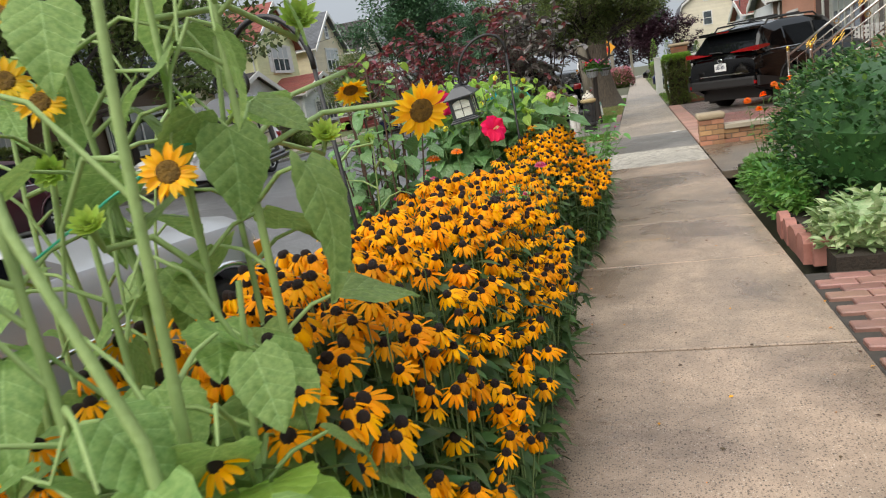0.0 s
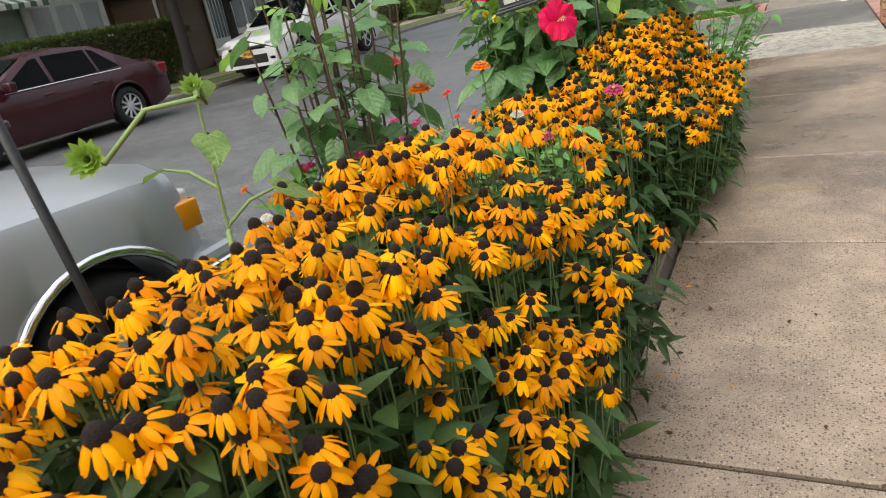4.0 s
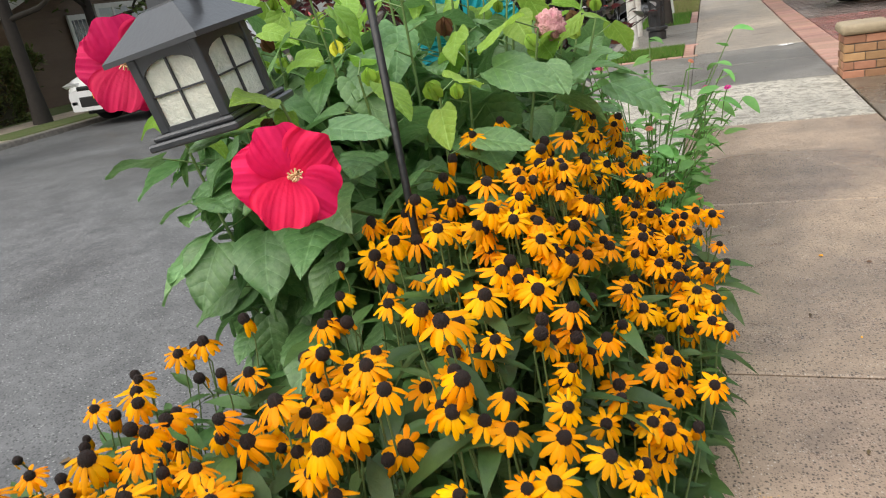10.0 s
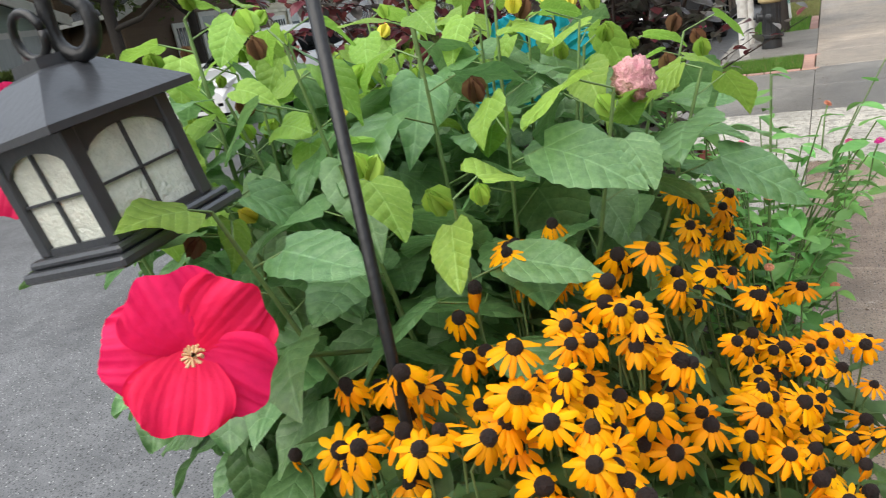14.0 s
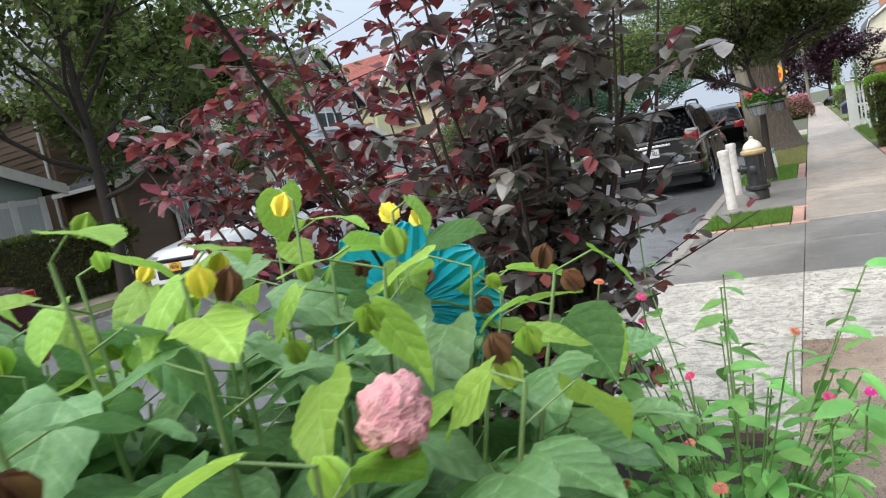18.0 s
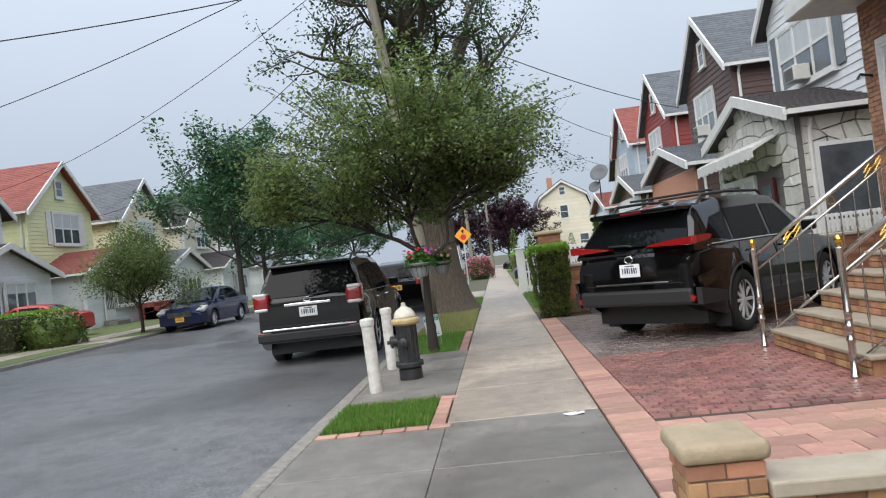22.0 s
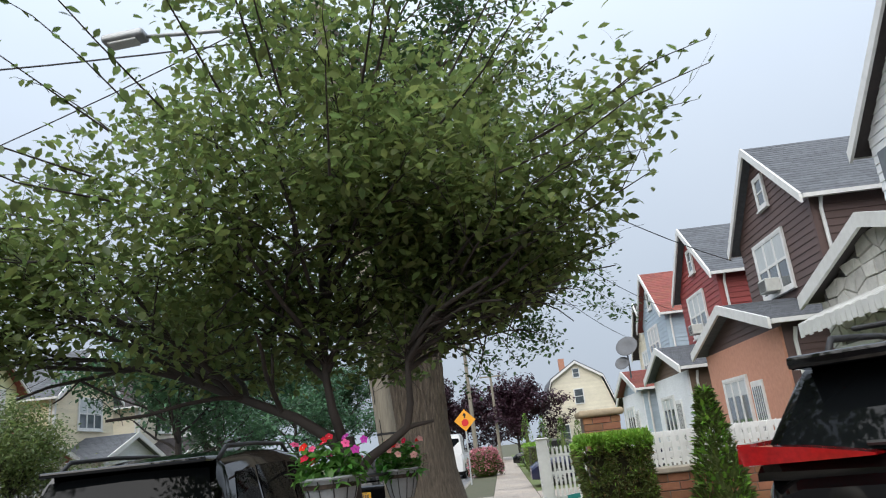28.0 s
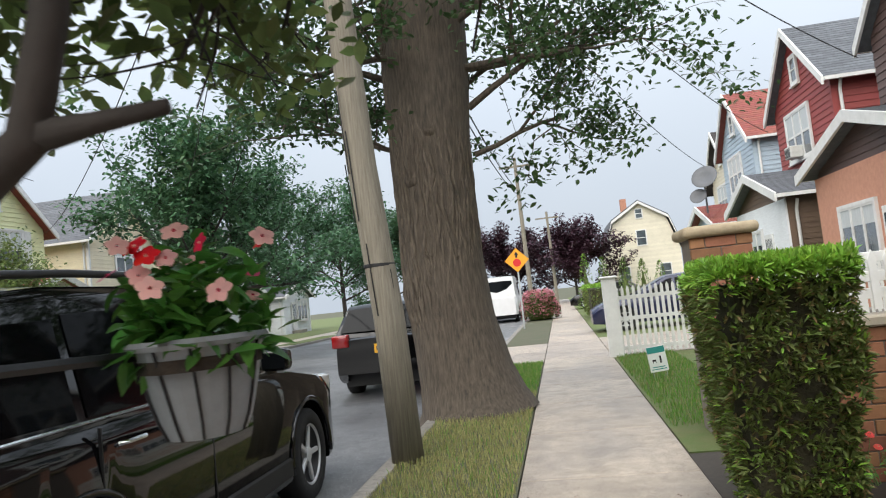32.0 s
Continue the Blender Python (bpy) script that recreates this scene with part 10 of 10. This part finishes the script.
for k in range(4):
    b = prism([(-0.11, -0.05), (0.11, -0.05), (0.11, 0.085), (0.05, 0.12), (-0.05, 0.12), (-0.11, 0.085)], "y", -0.035, 0.035)
    o = part("block", b, M_terra, border)
    o.matrix_basis = pose(1.42, 5.5 + 0.235 * k, 0, rnd(-3, 3), rnd(-3, 3), 90 + rnd(-6, 6))
for k in range(3):
    b = prism([(-0.11, -0.05), (0.11, -0.05), (0.11, 0.085), (0.05, 0.12), (-0.05, 0.12), (-0.11, 0.085)], "y", -0.035, 0.035)
    o = part("block", b, M_terra, border)
    o.matrix_basis = pose(1.54 + 0.235 * k, 5.36, 0, rnd(-3, 3), rnd(-3, 3), rnd(-6, 6))
random.seed(330)
MARI = leafy("marigold_petal", (0.95, 0.25, 0.005), (0.9, 0.17, 0.003), 0.6, 0.25, 0.12)
ms = Mesh()
for ring, (n, tilt, L) in enumerate(((14, -12, 0.03), (13, 12, 0.027), (11, 32, 0.022), (8, 55, 0.017))):
    for k in range(n):
        v, f = blade([0.16, 0.34, 0.42, 0.3], 0.2, 0.2, 0.04)
        ms.add(v, f, pose(0, 0, 0.003 * ring, 0, 0, 360 * k / n + ring * 13) @ pose(0, 0.003, 0, tilt, 0, 0) @ Matrix.Scale(L, 4))
MARI_HEAD = ms.data("marigold_flower", [MARI])
mg = empty("marigold", "orange marigolds on tall leafy stems", "flower", at=pose(1.85, 9.45, 0.03))
lv = Mesh()
for k, (x, y, z) in enumerate(((0.08, -0.1, 0.86), (-0.02, 0.0, 0.76), (0.16, 0.05, 0.82), (-0.16, 0.2, 0.70), (0.25, -0.05, 0.9), (-0.1, -0.2, 0.62))):
    q = Mesh()
    q.tube([(x * 0.4, y * 0.4, 0), (x * 0.8, y * 0.8, z * 0.5), (x, y, z)], [0.005, 0.004, 0.003], 0, 5)
    q.make("stem", [M_rudstem], mg)
    for s in range(16):
        t = 0.15 + 0.75 * s / 15
        vv, ff = lance[s % 3]
        lv.add(vv, ff, aim((x * (0.4 + 0.6 * t), y * (0.4 + 0.6 * t), z * t), s * 137, rnd(-20, 40), rnd(-20, 20), rnd(0.06, 0.11)))
    o = new("flower_head", MARI_HEAD)
    o.parent = mg
    o.matrix_basis = facing((x, y, z), (rnd(-0.4, 0.2), rnd(-0.5, 0.1), 1), rnd(1.1, 1.5))
tagged(lv.make("foliage", [M_weed], mg), kind="stuff")

# roses and bushes further along, garden across the street
M_rose = leafy("rose_petal", (0.82, 0.38, 0.42), (0.7, 0.25, 0.3), 0.6, 0.3, 0.2)
mound("rose_bush", "rose bush covered in pale pink flowers", -0.55, 52.5, 0.85, 1.1, 1.35, 1500, 341, (M_hedge, M_rose), 0.13, None, 0.55)
mound("shrub", "round green shrub in a front garden", -14.2, 31.0, 1.0, 1.0, 1.2, 900, 342, (M_hedge, M_hedgetop), 0.11)
hedge_block("clipped_hedge", "clipped green hedge in front of a house", -16.6, 29.5, -14.6, 33.0, 1.25, 2200, 343, 0.1, 0.09)
hedge_block("clipped_hedge", "clipped green hedge in front of a house", -15.6, 12.5, -14.6, 17.6, 1.65, 9000, 344, 0.1, 0.11, M_hedge, M_hedge)
hedge_block("clipped_hedge", "clipped green hedge along the pavement", 1.5, 46.0, 2.3, 53.0, 1.3, 2000, 345, 0.1, 0.1)
red_steps = empty("brick_steps", "red brick front steps of a house across the street", "steps")
for k in range(4):
    part("step", box(-18.9 + 0.35 * k, 45.4, 0, -18.0 + 0.35 * k, 48.6, 1.0 - 0.24 * k, 0.01), M_wred, red_steps)

# litter on the pavement
M_paper = material("crumpled_paper", (0.72, 0.72, 0.72), 0.8, var=0.15, scale=30.0)
lit = bmesh.new()
bmesh.ops.create_grid(lit, x_segments=8, y_segments=4, size=0.5)
for p in lit.verts:
    p.co = Vector((p.co.x * 0.17, p.co.y * 0.07, 0.012 + 0.012 * noise.noise(p.co * 7)))
bmesh.ops.solidify(lit, geom=lit.faces[:], thickness=0.002)
o = obj("litter", lit, M_paper, label="crumpled scrap of white paper on the pavement", category="litter")
o.matrix_basis = pose(1.09, 14.77, 0.0, 0, 0, 8)

# petals, leaf scraps and grit blown along the pavement edges
random.seed(401)
M_scrap = leafy("fallen_scrap", (0.16, 0.10, 0.05), (0.07, 0.045, 0.025), 0.8, 0.1, 0.5)
M_petalscrap = leafy("fallen_petal", (0.85, 0.42, 0.02), (0.6, 0.28, 0.02), 0.7, 0.1, 0.3)
scraps = Mesh()
v, f = simple_leaf(0.3)
for k in range(900):
    y = rnd(1.0, 24.0)
    edge = random.random()
    x = rnd(0.0, 1.3) if edge < 0.3 else rnd(0.0, 0.10) + abs(random.gauss(0, 0.05)) if edge < 0.8 else 1.3 - abs(random.gauss(0, 0.09))
    scraps.add(v, f, aim((x, y, 0.004), rnd(0, 360), rnd(-6, 12), rnd(-15, 15), rnd(0.006, 0.026)), 1 if random.random() < 0.2 and y < 8 else 0)
for k in range(260):
    scraps.add(v, f, aim((rnd(-7.5, -1.35), rnd(4.0, 40.0), -0.115), rnd(0, 360), rnd(-6, 12), rnd(-15, 15), rnd(0.02, 0.06)), 0)
scraps.make("fallen_leaves", [M_scrap, M_petalscrap], None, kind="stuff", label="scraps of dry leaves and petals on the pavement and road", category="litter")
M_mark = material("worn_orange_paint", (0.70, 0.46, 0.20), 0.7, color2=(0.55, 0.38, 0.2), scale=60.0)
marks = Mesh()
for k in range(240):
    x, y = rnd(0.27, 0.62), 6.21 + random.gauss(0, 0.012)
    if random.random() < 0.35:
        x, y = rnd(0.12, 0.3), rnd(5.8, 6.15)
    w = rnd(0.002, 0.005)
    marks.add([(-w, -w * 0.6, 0), (w, -w * 0.4, 0), (w * 0.8, w * 0.7, 0), (-w * 0.7, w * 0.5, 0)], [(0, 1, 2, 3)], pose(x, y, 0.0035, 0, 0, rnd(0, 360)))
marks.make("paint_mark", [M_mark], None, kind="stuff", label="worn orange spray-paint mark on the pavement", category="marking")
